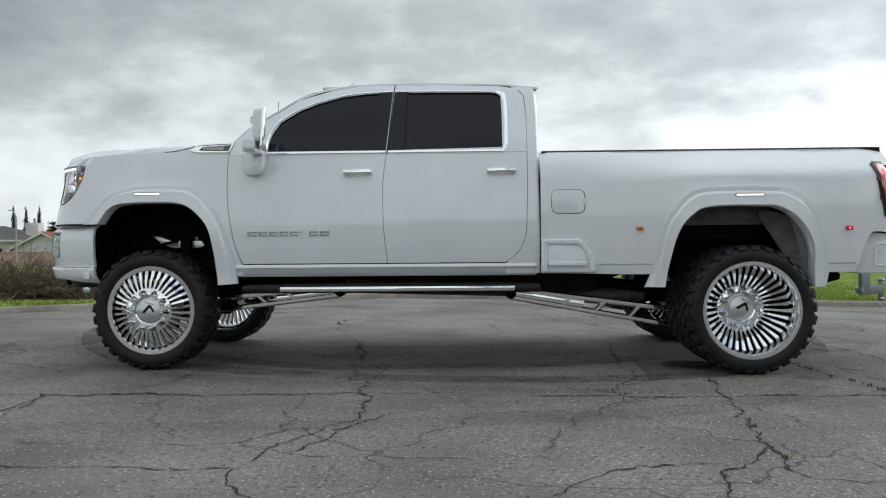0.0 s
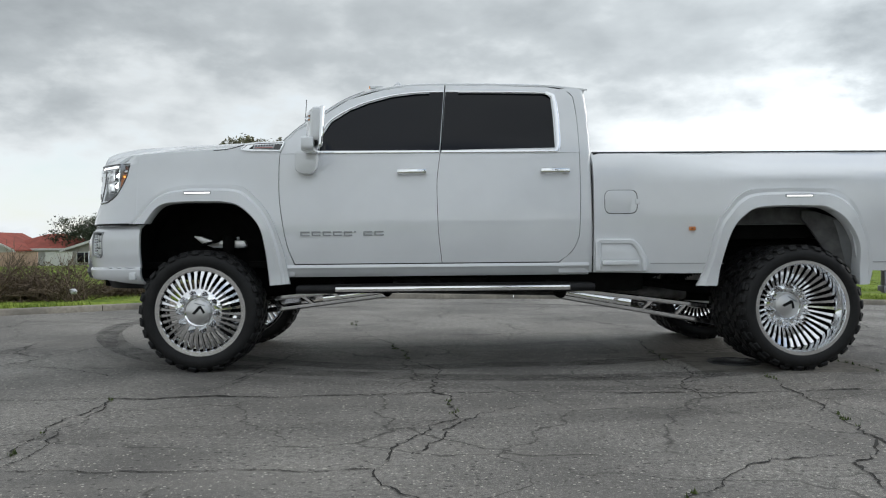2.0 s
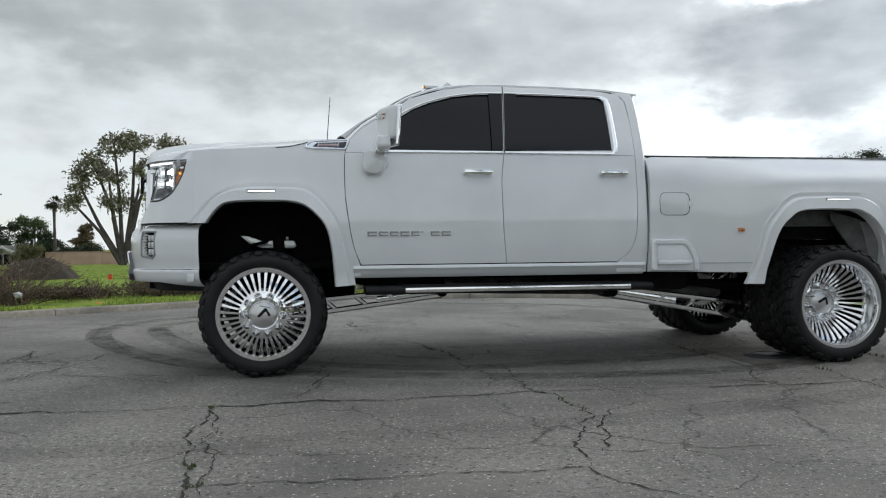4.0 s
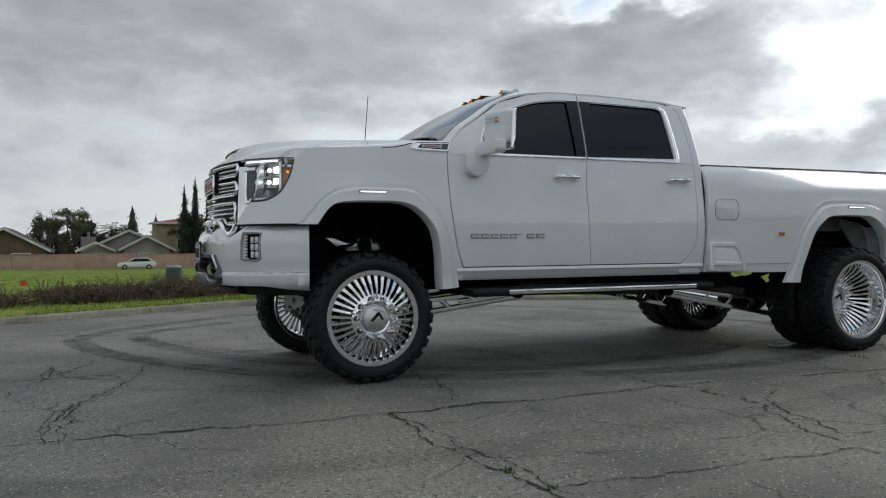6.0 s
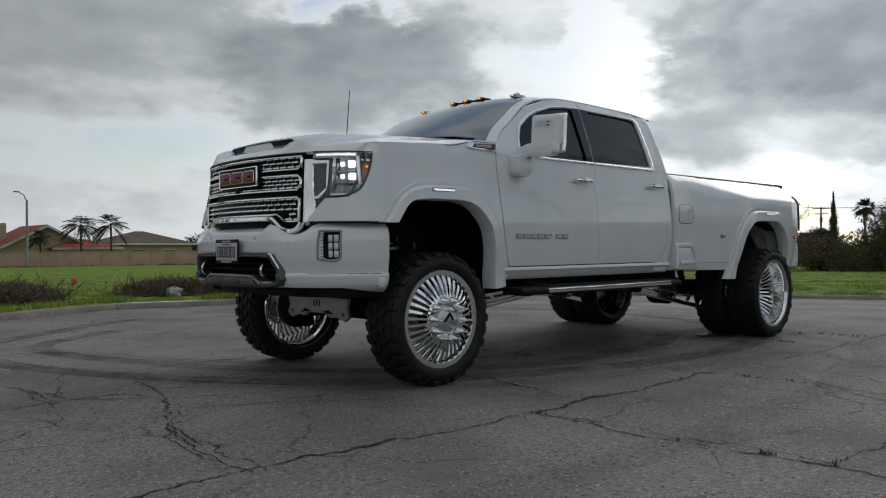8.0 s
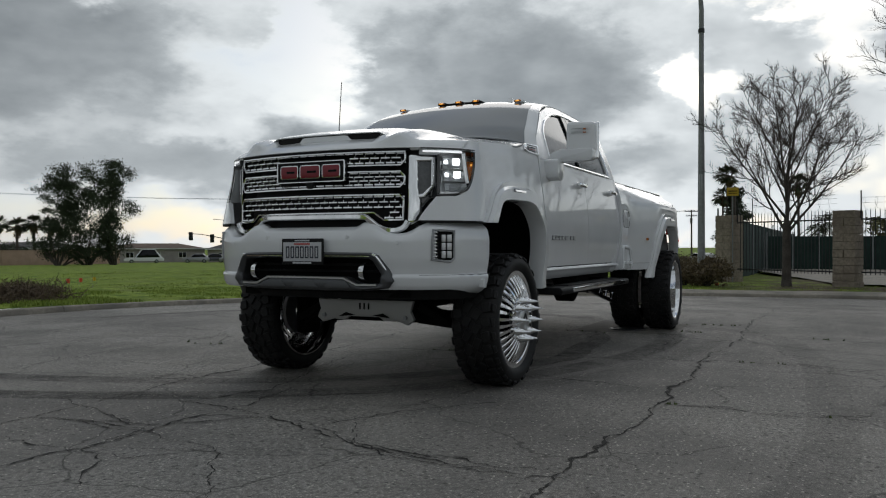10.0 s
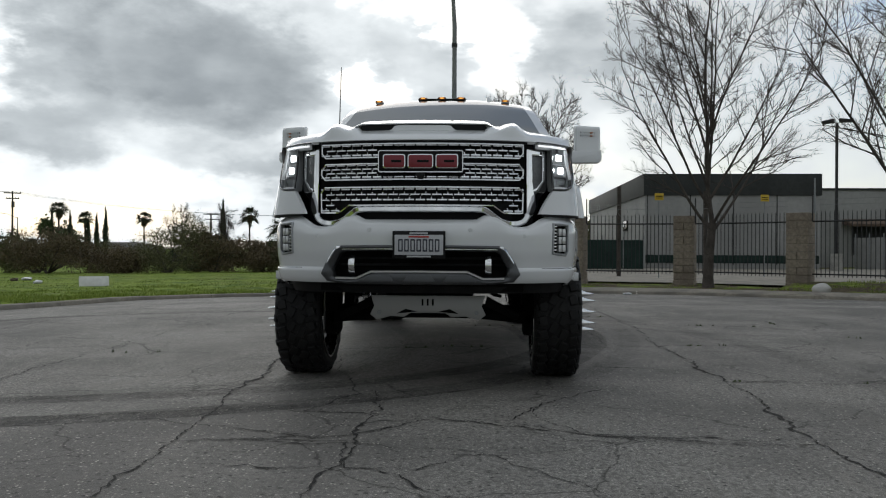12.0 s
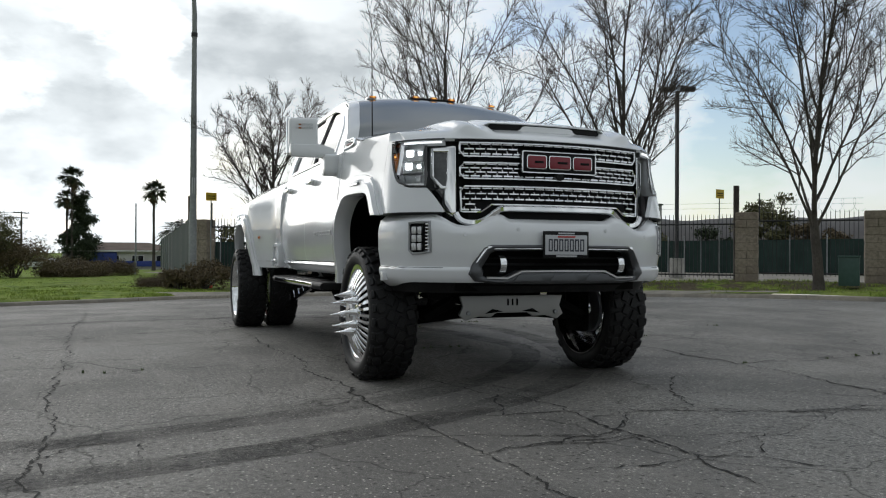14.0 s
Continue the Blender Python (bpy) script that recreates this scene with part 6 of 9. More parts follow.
part("floor_pan", box((2.35, 0, 0.78), (5.8, 1.3, 0.05), 0.01), under, truck)
part("radiator_support", box((-0.80, 0, 1.05), (0.06, 1.25, 0.85), 0.01), under, truck)
# pale front crossmember with notched lower edge
cm = [(-0.388, 0.570), (-0.365, 0.500), (-0.392, 0.440), (-0.345, 0.404), (-0.255, 0.430), (-0.16, 0.425), (-0.12, 0.452), (0.12, 0.452), (0.16, 0.425), (0.255, 0.430), (0.345, 0.404), (0.392, 0.440), (0.365, 0.500), (0.388, 0.570)]
cross = part("front_crossmember", prism(cm, "x", -0.32, -0.29, 0.005), Mat("raw_plate", (0.46, 0.46, 0.45), 0.45, 0.6), truck, "pale plate crossmember with cut-outs")
for s in (-1, 1):
    part("plate_cutout", prism([(s * 0.07, 0.462), (s * 0.21, 0.448), (s * 0.15, 0.480)], "x", -0.324, -0.318), under, cross)
    part("bolt", lathe([(0.0, -0.335), (0.014, -0.335), (0.016, -0.32)], 10, "x"), greymetal, cross).matrix_basis = Matrix.Translation((0, s * 0.33, 0.455))
    part("plate_wing", prism([(s * 0.385, 0.50), (s * 0.60, 0.40), (s * 0.62, 0.44), (s * 0.40, 0.56)], "x", -0.25, -0.10, 0.01), under, cross)
for y in (-0.035, 0.0, 0.035):
    part("plate_bar", box((-0.3215, y, 0.525), (0.004, 0.012, 0.045), 0.001), under, cross)

# ---------------------------------------------------------------- materials of the surroundings
def leafy(name, lo, hi, rough=0.75):
    m = Mat(name, lo, rough)
    g = m.node("NewGeometry")
    m.color(m.ramp(g.outputs["Random Per Island"], [(0.0, lo), (1.0, hi)]))
    return m


leaf_dark = leafy("dark_foliage", (0.014, 0.024, 0.010), (0.035, 0.055, 0.020))
leaf_pale = leafy("pale_grey_green_foliage", (0.105, 0.098, 0.062), (0.26, 0.245, 0.165))
leaf_olive = leafy("olive_foliage", (0.060, 0.066, 0.026), (0.160, 0.152, 0.064))
leaf_green = leafy("green_foliage", (0.030, 0.055, 0.018), (0.075, 0.115, 0.035))
leaf_cypress = leafy("cypress_foliage", (0.006, 0.012, 0.007), (0.018, 0.028, 0.014))
leaf_palm = leafy("palm_foliage", (0.020, 0.032, 0.014), (0.060, 0.075, 0.030))
leaf_brown = leafy("rusty_foliage", (0.066, 0.050, 0.028), (0.175, 0.130, 0.070))
dead_stem = leafy("dead_stems", (0.060, 0.042, 0.028), (0.17, 0.125, 0.085), 0.9)
blade_mat = leafy("grass_blades", (0.125, 0.190, 0.032), (0.34, 0.41, 0.095), 0.8)
blade_mat.set(spec=0.1)
bark = speckled("bark", (0.045, 0.038, 0.033), (0.12, 0.104, 0.09), 30, 0.95, 0.8, 0.01)
twig_mat = speckled("twigs", (0.045, 0.036, 0.031), (0.10, 0.080, 0.068), 20, 0.9, 0.2, 0.002)
block = speckled("split_face_block", (0.22, 0.185, 0.145), (0.40, 0.34, 0.275), 14, 0.95, 1.0, 0.04, (0.19, 0.155, 0.125))
iron = speckled("black_iron", (0.012, 0.013, 0.014), (0.028, 0.028, 0.03), 30, 0.55, 0.2, 0.001)
galv = speckled("galvanised_steel", (0.22, 0.235, 0.24), (0.33, 0.345, 0.35), 12, 0.5, 0.1, 0.001)
stucco_pink = speckled("pink_block_wall", (0.40, 0.27, 0.205), (0.50, 0.35, 0.27), 10, 0.9, 0.3, 0.01, (0.33, 0.225, 0.17), world=True)
stucco_grey = speckled("grey_stucco", (0.30, 0.275, 0.265), (0.37, 0.34, 0.33), 6, 0.9, 0.2, 0.005, world=True)
stucco_tan = speckled("tan_stucco", (0.40, 0.32, 0.20), (0.48, 0.39, 0.26), 6, 0.9, 0.2, 0.005, world=True)
stucco_white = speckled("pale_stucco", (0.52, 0.51, 0.49), (0.62, 0.61, 0.59), 6, 0.9, 0.2, 0.005, world=True)
panel_grey = speckled("grey_tilt_panel", (0.30, 0.30, 0.29), (0.36, 0.36, 0.35), 3, 0.85, 0.15, 0.005, (0.24, 0.24, 0.235), world=True)
panel_black = speckled("dark_parapet", (0.022, 0.026, 0.026), (0.04, 0.044, 0.042), 4, 0.7, 0.1, 0.005, world=True)
roof_red = speckled("red_roof_tile", (0.25, 0.055, 0.035), (0.36, 0.085, 0.06), 7, 0.85, 0.4, 0.02, world=True)
roof_grey = speckled("grey_shingle", (0.075, 0.07, 0.068), (0.14, 0.13, 0.125), 9, 0.9, 0.4, 0.02, world=True)
roof_brown = speckled("brown_shingle", (0.11, 0.075, 0.055), (0.18, 0.13, 0.10), 9, 0.9, 0.4, 0.02, world=True)
trim_white = speckled("white_trim", (0.55, 0.55, 0.53), (0.68, 0.68, 0.66), 5, 0.6, 0.1, 0.002, world=True)
mesh_green = speckled("green_shade_cloth", (0.009, 0.026, 0.021), (0.018, 0.044, 0.036), 20, 0.9, 0.3, 0.004, world=True)
blue_paint = speckled("blue_paint", (0.02, 0.04, 0.22), (0.03, 0.06, 0.28), 5, 0.6, 0.1, 0.002, world=True)
box_green = speckled("green_cabinet", (0.030, 0.070, 0.058), (0.045, 0.095, 0.08), 8, 0.5, 0.1, 0.002)
sign_yellow = Mat("yellow_sign", (0.62, 0.42, 0.03), 0.5)
flag_red = Mat("red_marker", (0.75, 0.10, 0.04), 0.6)
tarp = speckled("black_tarp", (0.010, 0.010, 0.010), (0.035, 0.032, 0.03), 5, 0.6, 0.6, 0.03)
wire_mat = Mat("wire", (0.03, 0.03, 0.03), 0.6)
car_white = Mat("white_car_paint", (0.70, 0.71, 0.72), 0.3, coat=1.0)
car_grey = Mat("silver_car_paint", (0.32, 0.33, 0.35), 0.3, 0.5, coat=1.0)
car_dark = Mat("dark_car_paint", (0.02, 0.025, 0.04), 0.3, coat=1.0)

# ---------------------------------------------------------------- plants


def leaf_cloud(name, blobs, count, size, mat, parent, seed, shell=0.55, long=1.6, clumps=12, fine=1.0):
    """Many small leaves in clumps spread through ellipsoids (x, y, z, rx, ry, rz), ragged at the edge."""
    count, size = int(count * 0.78), size * 1.10
    rng = np.random.default_rng(seed)
    count, size = int(count * 2.4 * fine), size * 0.62
    vol = np.array([b[3] * b[4] * b[5] for b in blobs])
    pick = rng.choice(len(blobs), count, p=vol / vol.sum())
    b = np.array(blobs)[pick]
    hub = rng.normal(size=(len(blobs), clumps, 3))
    hub /= np.linalg.norm(hub, axis=2)[:, :, None]
    hub *= (shell + (1.05 - shell) * rng.random((len(blobs), clumps)))[:, :, None]
    d = hub[pick, rng.integers(0, clumps, count)] + rng.normal(size=(count, 3)) * 0.26
    c = b[:, :3] + d * b[:, 3:]
    u = rng.normal(size=(count, 3))
    u /= np.linalg.norm(u, axis=1)[:, None]
    w = np.cross(u, rng.normal(size=(count, 3)))
    w /= np.linalg.norm(w, axis=1)[:, None]
    s = size * (0.6 + 0.8 * rng.random(count))[:, None]
    v = np.empty((count, 4, 3))
    v[:, 0], v[:, 1], v[:, 2], v[:, 3] = c - u * s * long, c - w * s * 0.6, c + u * s * long, c + w * s * 0.6
    me = bpy.data.meshes.new(name)
    me.vertices.add(count * 4)
    me.vertices.foreach_set("co", v.ravel())
    me.loops.add(count * 4)
    me.loops.foreach_set("vertex_index", np.arange(count * 4))
    me.polygons.add(count)
    me.polygons.foreach_set("loop_start", np.arange(count) * 4)
    me.update(calc_edges=True)
    return attach(name, me, mat, parent, smooth=False)


class Sticks:
    """Gathers tapered limbs into one mesh."""

    def __init__(self):
        self.v, self.f = [], []

    def limb(self, pts, r0, r1, n=5):
        base = len(self.v)
        m = len(pts)
        for i, p in enumerate(pts):
            d = (pts[min(i + 1, m - 1)] - pts[max(i - 1, 0)]).normalized()
            a = d.orthogonal().normalized()
            b = d.cross(a)
            r = r0 + (r1 - r0) * i / (m - 1)
            for k in range(n):
                t = 2 * math.pi * k / n
                self.v.append(p + a * (r * math.cos(t)) + b * (r * math.sin(t)))
        for i in range(m - 1):
            for k in range(n):
                j = base + i * n
                self.f.append((j + k, j + (k + 1) % n, j + n + (k + 1) % n, j + n + k))

    def make(self, name, mat, parent, label=""):
        return raw(name, self.v, self.f, mat, parent, label, smooth=True)


def stem(p, d, length, n, wander, lift, rng):
    """Points of a branch that bends upwards as it goes."""
    pts, e = [p], d.normalized()
    for i in range(n):
        e = (e + Vector((rng.uniform(-1, 1), rng.uniform(-1, 1), rng.uniform(-1, 1))) * wander + Vector((0, 0, lift))).normalized()
        pts.append(pts[-1] + e * (length / n))
    return pts


def along(pts, t):
    k = min(t, 0.999) * (len(pts) - 1)
    i = int(k)
    return pts[i].lerp(pts[i + 1], k - i), (pts[i + 1] - pts[i]).normalized()


def fork_off(ax, rng, spread):
    side = ax.orthogonal().normalized()
    side.rotate(Matrix.Rotation(rng.uniform(0, 6.283), 3, ax))
    d = (ax + side * spread).normalized()
    return Vector((d.x, d.y, max(d.z, -0.12)))


def branch(st, tw, rng, pts, r, length, level):
    """Smaller branches and short upturned twigs on a branch already drawn."""
    count, lo, hi, wander, lift = ((10, 0.24, 0.44, 0.11, 0.035), (10, 0.26, 0.48, 0.20, 0.08), (7, 0.30, 0.66, 0.32, 0.15))[level]
    for k in range(count):
        t = 0.20 + 0.80 * (k + rng.random()) / count
        p, ax = along(pts, t)
        ln = length * rng.uniform(lo, hi) * (1.2 - 0.55 * t)
        ln = min(max(ln, (0.55, 0.30, 0.16)[level]), (1.9, 0.80, 0.40)[level])
        rr = max(r * (1 - 0.65 * t) * 0.55, (0.011, 0.0062, 0.0044)[level])
        kid = stem(p, fork_off(ax, rng, rng.uniform(0.55, 1.05)), ln, (5, 3, 2)[level], wander, lift, rng)
        (st if level == 0 else tw).limb(kid, rr, rr * 0.5, (5, 4, 3)[level])
        if level < 2:
            branch(st, tw, rng, kid, rr, ln, level + 1)


def bare_tree(x, y, height, seed, limbs=9, label="leafless street tree with many fine twigs", fork=1.9, trunk=0.17, wide=2.6, lean=0.0):
    """A trunk that forks low into long rising limbs, like a vase, round a wavering leader."""
    rng = random.Random(seed)
    z = ground_z(x, y) - 0.05
    t = thing("bare_tree", label, "tree", "bare street trees", at=pose(x, y, z))
    st, tw = Sticks(), Sticks()
    st.limb([Vector((0, 0, 0)), Vector((0.0, 0, 0.12)), Vector((0.01, 0, 0.35))], trunk * 1.30, trunk * 1.04, 10)
    bole = stem(Vector((0.01, 0, 0.3)), Vector((lean, 0, 1)), fork - 0.3, 4, 0.05, 0.02, rng)
    st.limb(bole, trunk * 1.03, trunk * 0.80, 10)
    lead = stem(bole[-1], Vector((lean - 0.05, rng.uniform(-0.1, 0.1), 1)), height - fork, 9, 0.10, 0.05, rng)
    st.limb(lead, trunk * 0.52, trunk * 0.05, 8)
    branch(st, tw, rng, lead, trunk * 0.5, height * 0.36, 0)
    turn = rng.uniform(0, 6.28)
    spread = math.atan2(wide, (height - fork) * 0.62)
    for k in range(limbs):
        f = k / (limbs - 1)
        h = -0.35 + (0.42 * (height - fork) + 0.35) * f**1.5
        p, ax = along(lead, h / (height - fork)) if h > 0 else along(bole, 1 + h / (fork - 0.3))
        az = turn + 2.4 * k + rng.uniform(-0.35, 0.35)
        tilt = spread * rng.uniform(0.85, 1.45) * (1 - 0.45 * f)
        d = Vector((math.cos(az) * math.sin(tilt), math.sin(az) * math.sin(tilt), math.cos(tilt)))
        ln = min(math.hypot(wide, (height - fork) * 0.62) * rng.uniform(0.88, 1.12), (height - fork - h) * 1.02)
        pts = stem(p, d, ln, 9, 0.085, 0.030, rng)
        r = trunk * rng.uniform(0.30, 0.42) * (1 - 0.40 * f)
        st.limb(pts, r, r * 0.16, 7)
        branch(st, tw, rng, pts, r, ln, 0)
    st.make("trunk", bark, t, "dark rough trunk and limbs")
    tagged(tw.make("twig_growth", twig_mat, t), kind="stuff")
    return t


def cypress(x, y, top, seed, r=0.62, mat=None, label="tall narrow dark green cypress behind the wall"):
    z = ground_z(x, y)
    t = thing("cypress_tree", label, "tree", "cypress row", at=pose(x, y, z))
    h = top - z
    rng = random.Random(seed)

    def girth(f):
        return r * (0.62 + 0.38 * min(f * 3.2, 1)) * max(1 - f**1.7, 0.0) ** 0.85

    part("trunk", tube([(0, 0, 0), (0, 0, h * 0.5), (0, 0, h * 0.97)], [0.14, 0.08, 0.02], 6), bark, t)
    core = lathe([(max(girth(k / 14) * (0.74 + 0.16 * math.sin(k * 2.3 + seed)), 0.01), h * (0.02 + 0.96 * k / 14)) for k in range(15)], 14, "z")
    for v in core.verts:
        v.co.x, v.co.y = (c * (1 + 0.22 * noise.noise(Vector((v.co.x * 3, v.co.y * 3, v.co.z * 1.4 + seed)))) for c in (v.co.x, v.co.y))
    part("inner_growth", core, mat or leaf_cypress, t, smooth=False)
    blobs = []
    for k in range(26):
        f = k / 25
        rr = girth(f) * rng.uniform(0.86, 1.02) + 0.03
        blobs.append((rng.uniform(-0.06, 0.06), rng.uniform(-0.06, 0.06), h * (0.02 + 0.95 * f), rr, rr, h / 22))
    leaf_cloud("crown", blobs, 2000, 0.085, mat or leaf_cypress, t, seed, 0.62, 2.0, 30)
    return t


def bushy(name, x, y, blobs, count, size, mat, label, seed, category="tree", group="", trunk=0.12, stems=3, kind=""):
    """A leafy tree or bush: a few stems and a ragged crown."""
    z = ground_z(x, y)
    t = thing(name, label, category, group, kind, at=pose(x, y, z))
    rng = random.Random(seed)
    st = Sticks()
    for b in blobs[: max(stems * 3, 3)]:
        base = Vector((rng.uniform(-0.15, 0.15), rng.uniform(-0.15, 0.15), -0.05))
        end = Vector(b[:3])
        mid = base.lerp(end, 0.5) + Vector((rng.uniform(-0.2, 0.2), rng.uniform(-0.2, 0.2), 0.15)) * (end.length * 0.2)
        st.limb([base, base.lerp(mid, 0.5), mid, mid.lerp(end, 0.6), end], trunk, trunk * 0.3, 5)
    st.make("trunk", bark, t)
    leaf_cloud("crown", blobs, count, size, mat, t, seed, 0.35)
    return t


def blob_set(rng, n, rx, ry, z0, z1, r, squash=0.8):
    out = []
    for k in range(n):
        z = rng.uniform(z0, z1)
        f = 1 - 0.55 * abs((z - z0) / max(z1 - z0, 0.01) - 0.45)
        out.append((rng.uniform(-rx, rx) * f, rng.uniform(-ry, ry) * f, z, r * rng.uniform(0.6, 1.1), r * rng.uniform(0.6, 1.1), r * squash * rng.uniform(0.6, 1.1)))
    return out


def palm(x, y, top, crown_r, seed, fan=True, skirt=True, label="tall fan palm with a ragged crown"):
    z = ground_z(x, y)
    t = thing("palm_tree", label, "palm tree", at=pose(x, y, z))
    h = top - z - crown_r * 0.6
    part("trunk", tube([(0, 0, 0), (0.05, 0, h * 0.3), (0.0, 0.04, h * 0.7), (0, 0, h)], [0.22, 0.15, 0.13, 0.16] if fan else [0.12, 0.10, 0.09, 0.10], 8), bark, t)
    rng = random.Random(seed)
    v, f = [], []
    fronds = 64 if fan else 44
    for k in range(fronds):
        az, el = rng.uniform(0, 6.283), rng.uniform(-0.6, 1.35)
        d = Vector((math.cos(az) * math.cos(el), math.sin(az) * math.cos(el), math.sin(el)))
        side = d.cross(Vector((0, 0, 1))).normalized()
        c0 = Vector((0, 0, h))
        L = crown_r * rng.uniform(0.8, 1.15)
        stem = [c0 + d * (L * s) + Vector((0, 0, -0.45 * L * s * s)) for s in (0.1, 0.45, 0.75, 1.0)]
        blades = 9 if fan else 30
        for j in range(blades):
            if fan:
                a = (j - 4) * 0.26
                tip = stem[1] + (d * math.cos(a) + side * math.sin(a)) * (L * 0.62) + Vector((0, 0, -0.32 * L * rng.uniform(0.3, 1.0)))
                root = stem[1]
            else:
                s = 0.15 + 0.85 * j / blades
                i = min(int(s * 3), 2)
                root = stem[i].lerp(stem[i + 1], s * 3 - i)
                tip = root + (side * (1 if j % 2 else -1) + d * 0.5) * (L * 0.34) + Vector((0, 0, -0.16 * L))
            w = (tip - root).cross(Vector((0.2, 0.1, 1))).normalized() * L * (0.045 if fan else 0.022)
            b = len(v)
            v.extend([root, root.lerp(tip, 0.5) + w, tip, root.lerp(tip, 0.5) - w])
            f.append((b, b + 1, b + 2, b + 3))
        w = side * L * 0.012
        b = len(v)
        for s in stem:
            v.extend([s + w, s - w])
        for i in range(3):
            f.append((b + 2 * i, b + 2 * i + 1, b + 2 * i + 3, b + 2 * i + 2))
    raw("crown", v, f, leaf_palm, t)
    if skirt:
        leaf_cloud("dry_skirt", [(0, 0, h - crown_r * 0.55, crown_r * 0.3, crown_r * 0.3, crown_r * 0.55)], 160, crown_r * 0.1, leaf_brown, t, seed, 0.5, 2.5)
    return t


# street trees along the fence
bare_tree(20.2, -1.7, 6.0, 11, wide=1.9, limbs=12, trunk=0.13, fork=1.9, label="broad leafless tree beside the gate pillar")
bare_tree(18.6, -7.0, 10.2, 26, limbs=13, wide=3.1, trunk=0.15, fork=2.0)
bare_tree(14.5, -10.9, 9.6, 37, limbs=12, wide=3.0, trunk=0.15, fork=2.3, label="tall leafless tree on the narrow verge")
bare_tree(10.8, -14.45, 9.6, 53, limbs=12, trunk=0.135, wide=3.0, fork=1.9)
bare_tree(6.2, -17.5, 9.2, 71, limbs=11, wide=2.9, trunk=0.15, fork=2.1)

# ---------------------------------------------------------------- fence of block pillars and iron bars
fence = thing("iron_fence", "black iron bar fence between brown block pillars", "fence")
PILLARS = [(23.0, 0.2), (20.7, -3.3), (20.2, -6.7), (18.1, -9.5), (15.9, -12.1), (13.5, -14.5), (11.1, -16.9), (8.6, -19.2), (5.8, -21.2)]
bar_mesh = None
for i, (x, y) in enumerate(PILLARS):
    z0 = (0.05, 0.05, 0.05, 0.06, 0.12)[i] if i < 5 else 0.20
    q = PILLARS[min(i + 1, len(PILLARS) - 1)]
    p = PILLARS[max(i - 1, 0)]
    yaw = math.degrees(math.atan2(q[1] - p[1], q[0] - p[0]))
    pil = new("pillar")
    pil.parent = fence
    pil.matrix_basis = pose(x, y, z0, 0, 0, yaw)
    rngp = random.Random(i)
    part("block", box((0, 0, -0.28), (0.64, 0.64, 0.36), 0.02, seg=1), block, pil)
    for c in range(9):
        h = 0.226
        for half in (0, 1) if c % 2 else (0,):
            w = 0.62 if not c % 2 else 0.306
            cx = 0.0 if not c % 2 else (-0.157 if half == 0 else 0.157)
            part("block", box((cx + rngp.uniform(-0.006, 0.006), rngp.uniform(-0.006, 0.006), -0.1 + h * (c + 0.5)), (w, 0.62, h - 0.005), 0.012, seg=1), block, pil)
    if i == len(PILLARS) - 1:
        continue
    a, b = Vector((x, y, z0)), Vector((q[0], q[1], z0))
    d = (b - a).normalized()
    a, b = a + d * 0.34, b - d * 0.34
    for z in (0.16, 1.68):
        part("rail", tube([a + Vector((0, 0, z)), b + Vector((0, 0, z))], 0.022, 4), iron, fence)
    if bar_mesh is None:
        bm = tube([(0, 0, 0.08), (0, 0, 1.92), (0, 0, 1.99)], [0.0115, 0.0115, 0.002], 4)
        bar_mesh = bpy.data.meshes.new("bar")
        bm.to_mesh(bar_mesh)
        bm.free()
        bar_mesh.materials.append(iron.m)
    n = int((b - a).length / 0.115)
    for k in range(1, n):
        o = new("bar", bar_mesh)
        o.parent = fence
        o.location = a.lerp(b, k / n)
    # coiled wire over the top rail
    if i in (0, 1, 5, 6, 7):
        turns = int((b - a).length / 0.30)
        pts = []
        for k in range(turns * 10):
            s = k / (turns * 10)
            ph = 2 * math.pi * k / 10
            c = a.lerp(b, s)
            pts.append((c.x + 0.10 * math.cos(ph) * d.x, c.y + 0.10 * math.cos(ph) * d.y, z0 + 2.12 + 0.20 * math.sin(ph)))
        part("razor_wire", tube(pts, 0.004, 3), galv, fence)
    for w in (2.15, 2.3):
        part("strand", tube([a + Vector((0, 0, w)), b + Vector((0, 0, w))], 0.004, 3), galv, fence)
    part("wire_post", tube([a + Vector((0, 0, 1.7)), a + Vector((0, 0, 2.5))], 0.02, 5), iron, fence)
for x, y, z in ((14.2, -14.1, 2.72), (22.2, 0.0, 2.72), (25.5, -7.0, 2.95), (27.0, -11.5, 3.0)):
    sg = thing("warning_sign", "small yellow warning sign on a thin post behind the fence", "sign", "yellow signs", at=pose(x, y, z, 0, 0, 12))
    part("panel", box((0, 0, 0), (0.02, 0.36, 0.27), 0.006), sign_yellow, sg)
    part("bar", box((-0.012, 0, 0.02), (0.004, 0.26, 0.03), 0.001), plastic, sg)
    part("bar", box((-0.012, 0, -0.05), (0.004, 0.26, 0.02), 0.001), plastic, sg)
    part("post", tube([(0.02, 0, -3.3), (0.02, 0, 0.1)], 0.02, 6), galv, sg)
for x, y, h in ((27.5, -5.8, 3.5), (24.5, -8.5, 3.1), (15.2, -15.6, 3.1), (26.2, 0.4, 3.0)):
    po = thing("wooden_post", "weathered dark post rising behind the fence", "post", "posts", at=pose(x, y, 0))
    part("shaft", tube([(0, 0, -0.2), (0, 0, h)], 0.09, 8), bark, po)

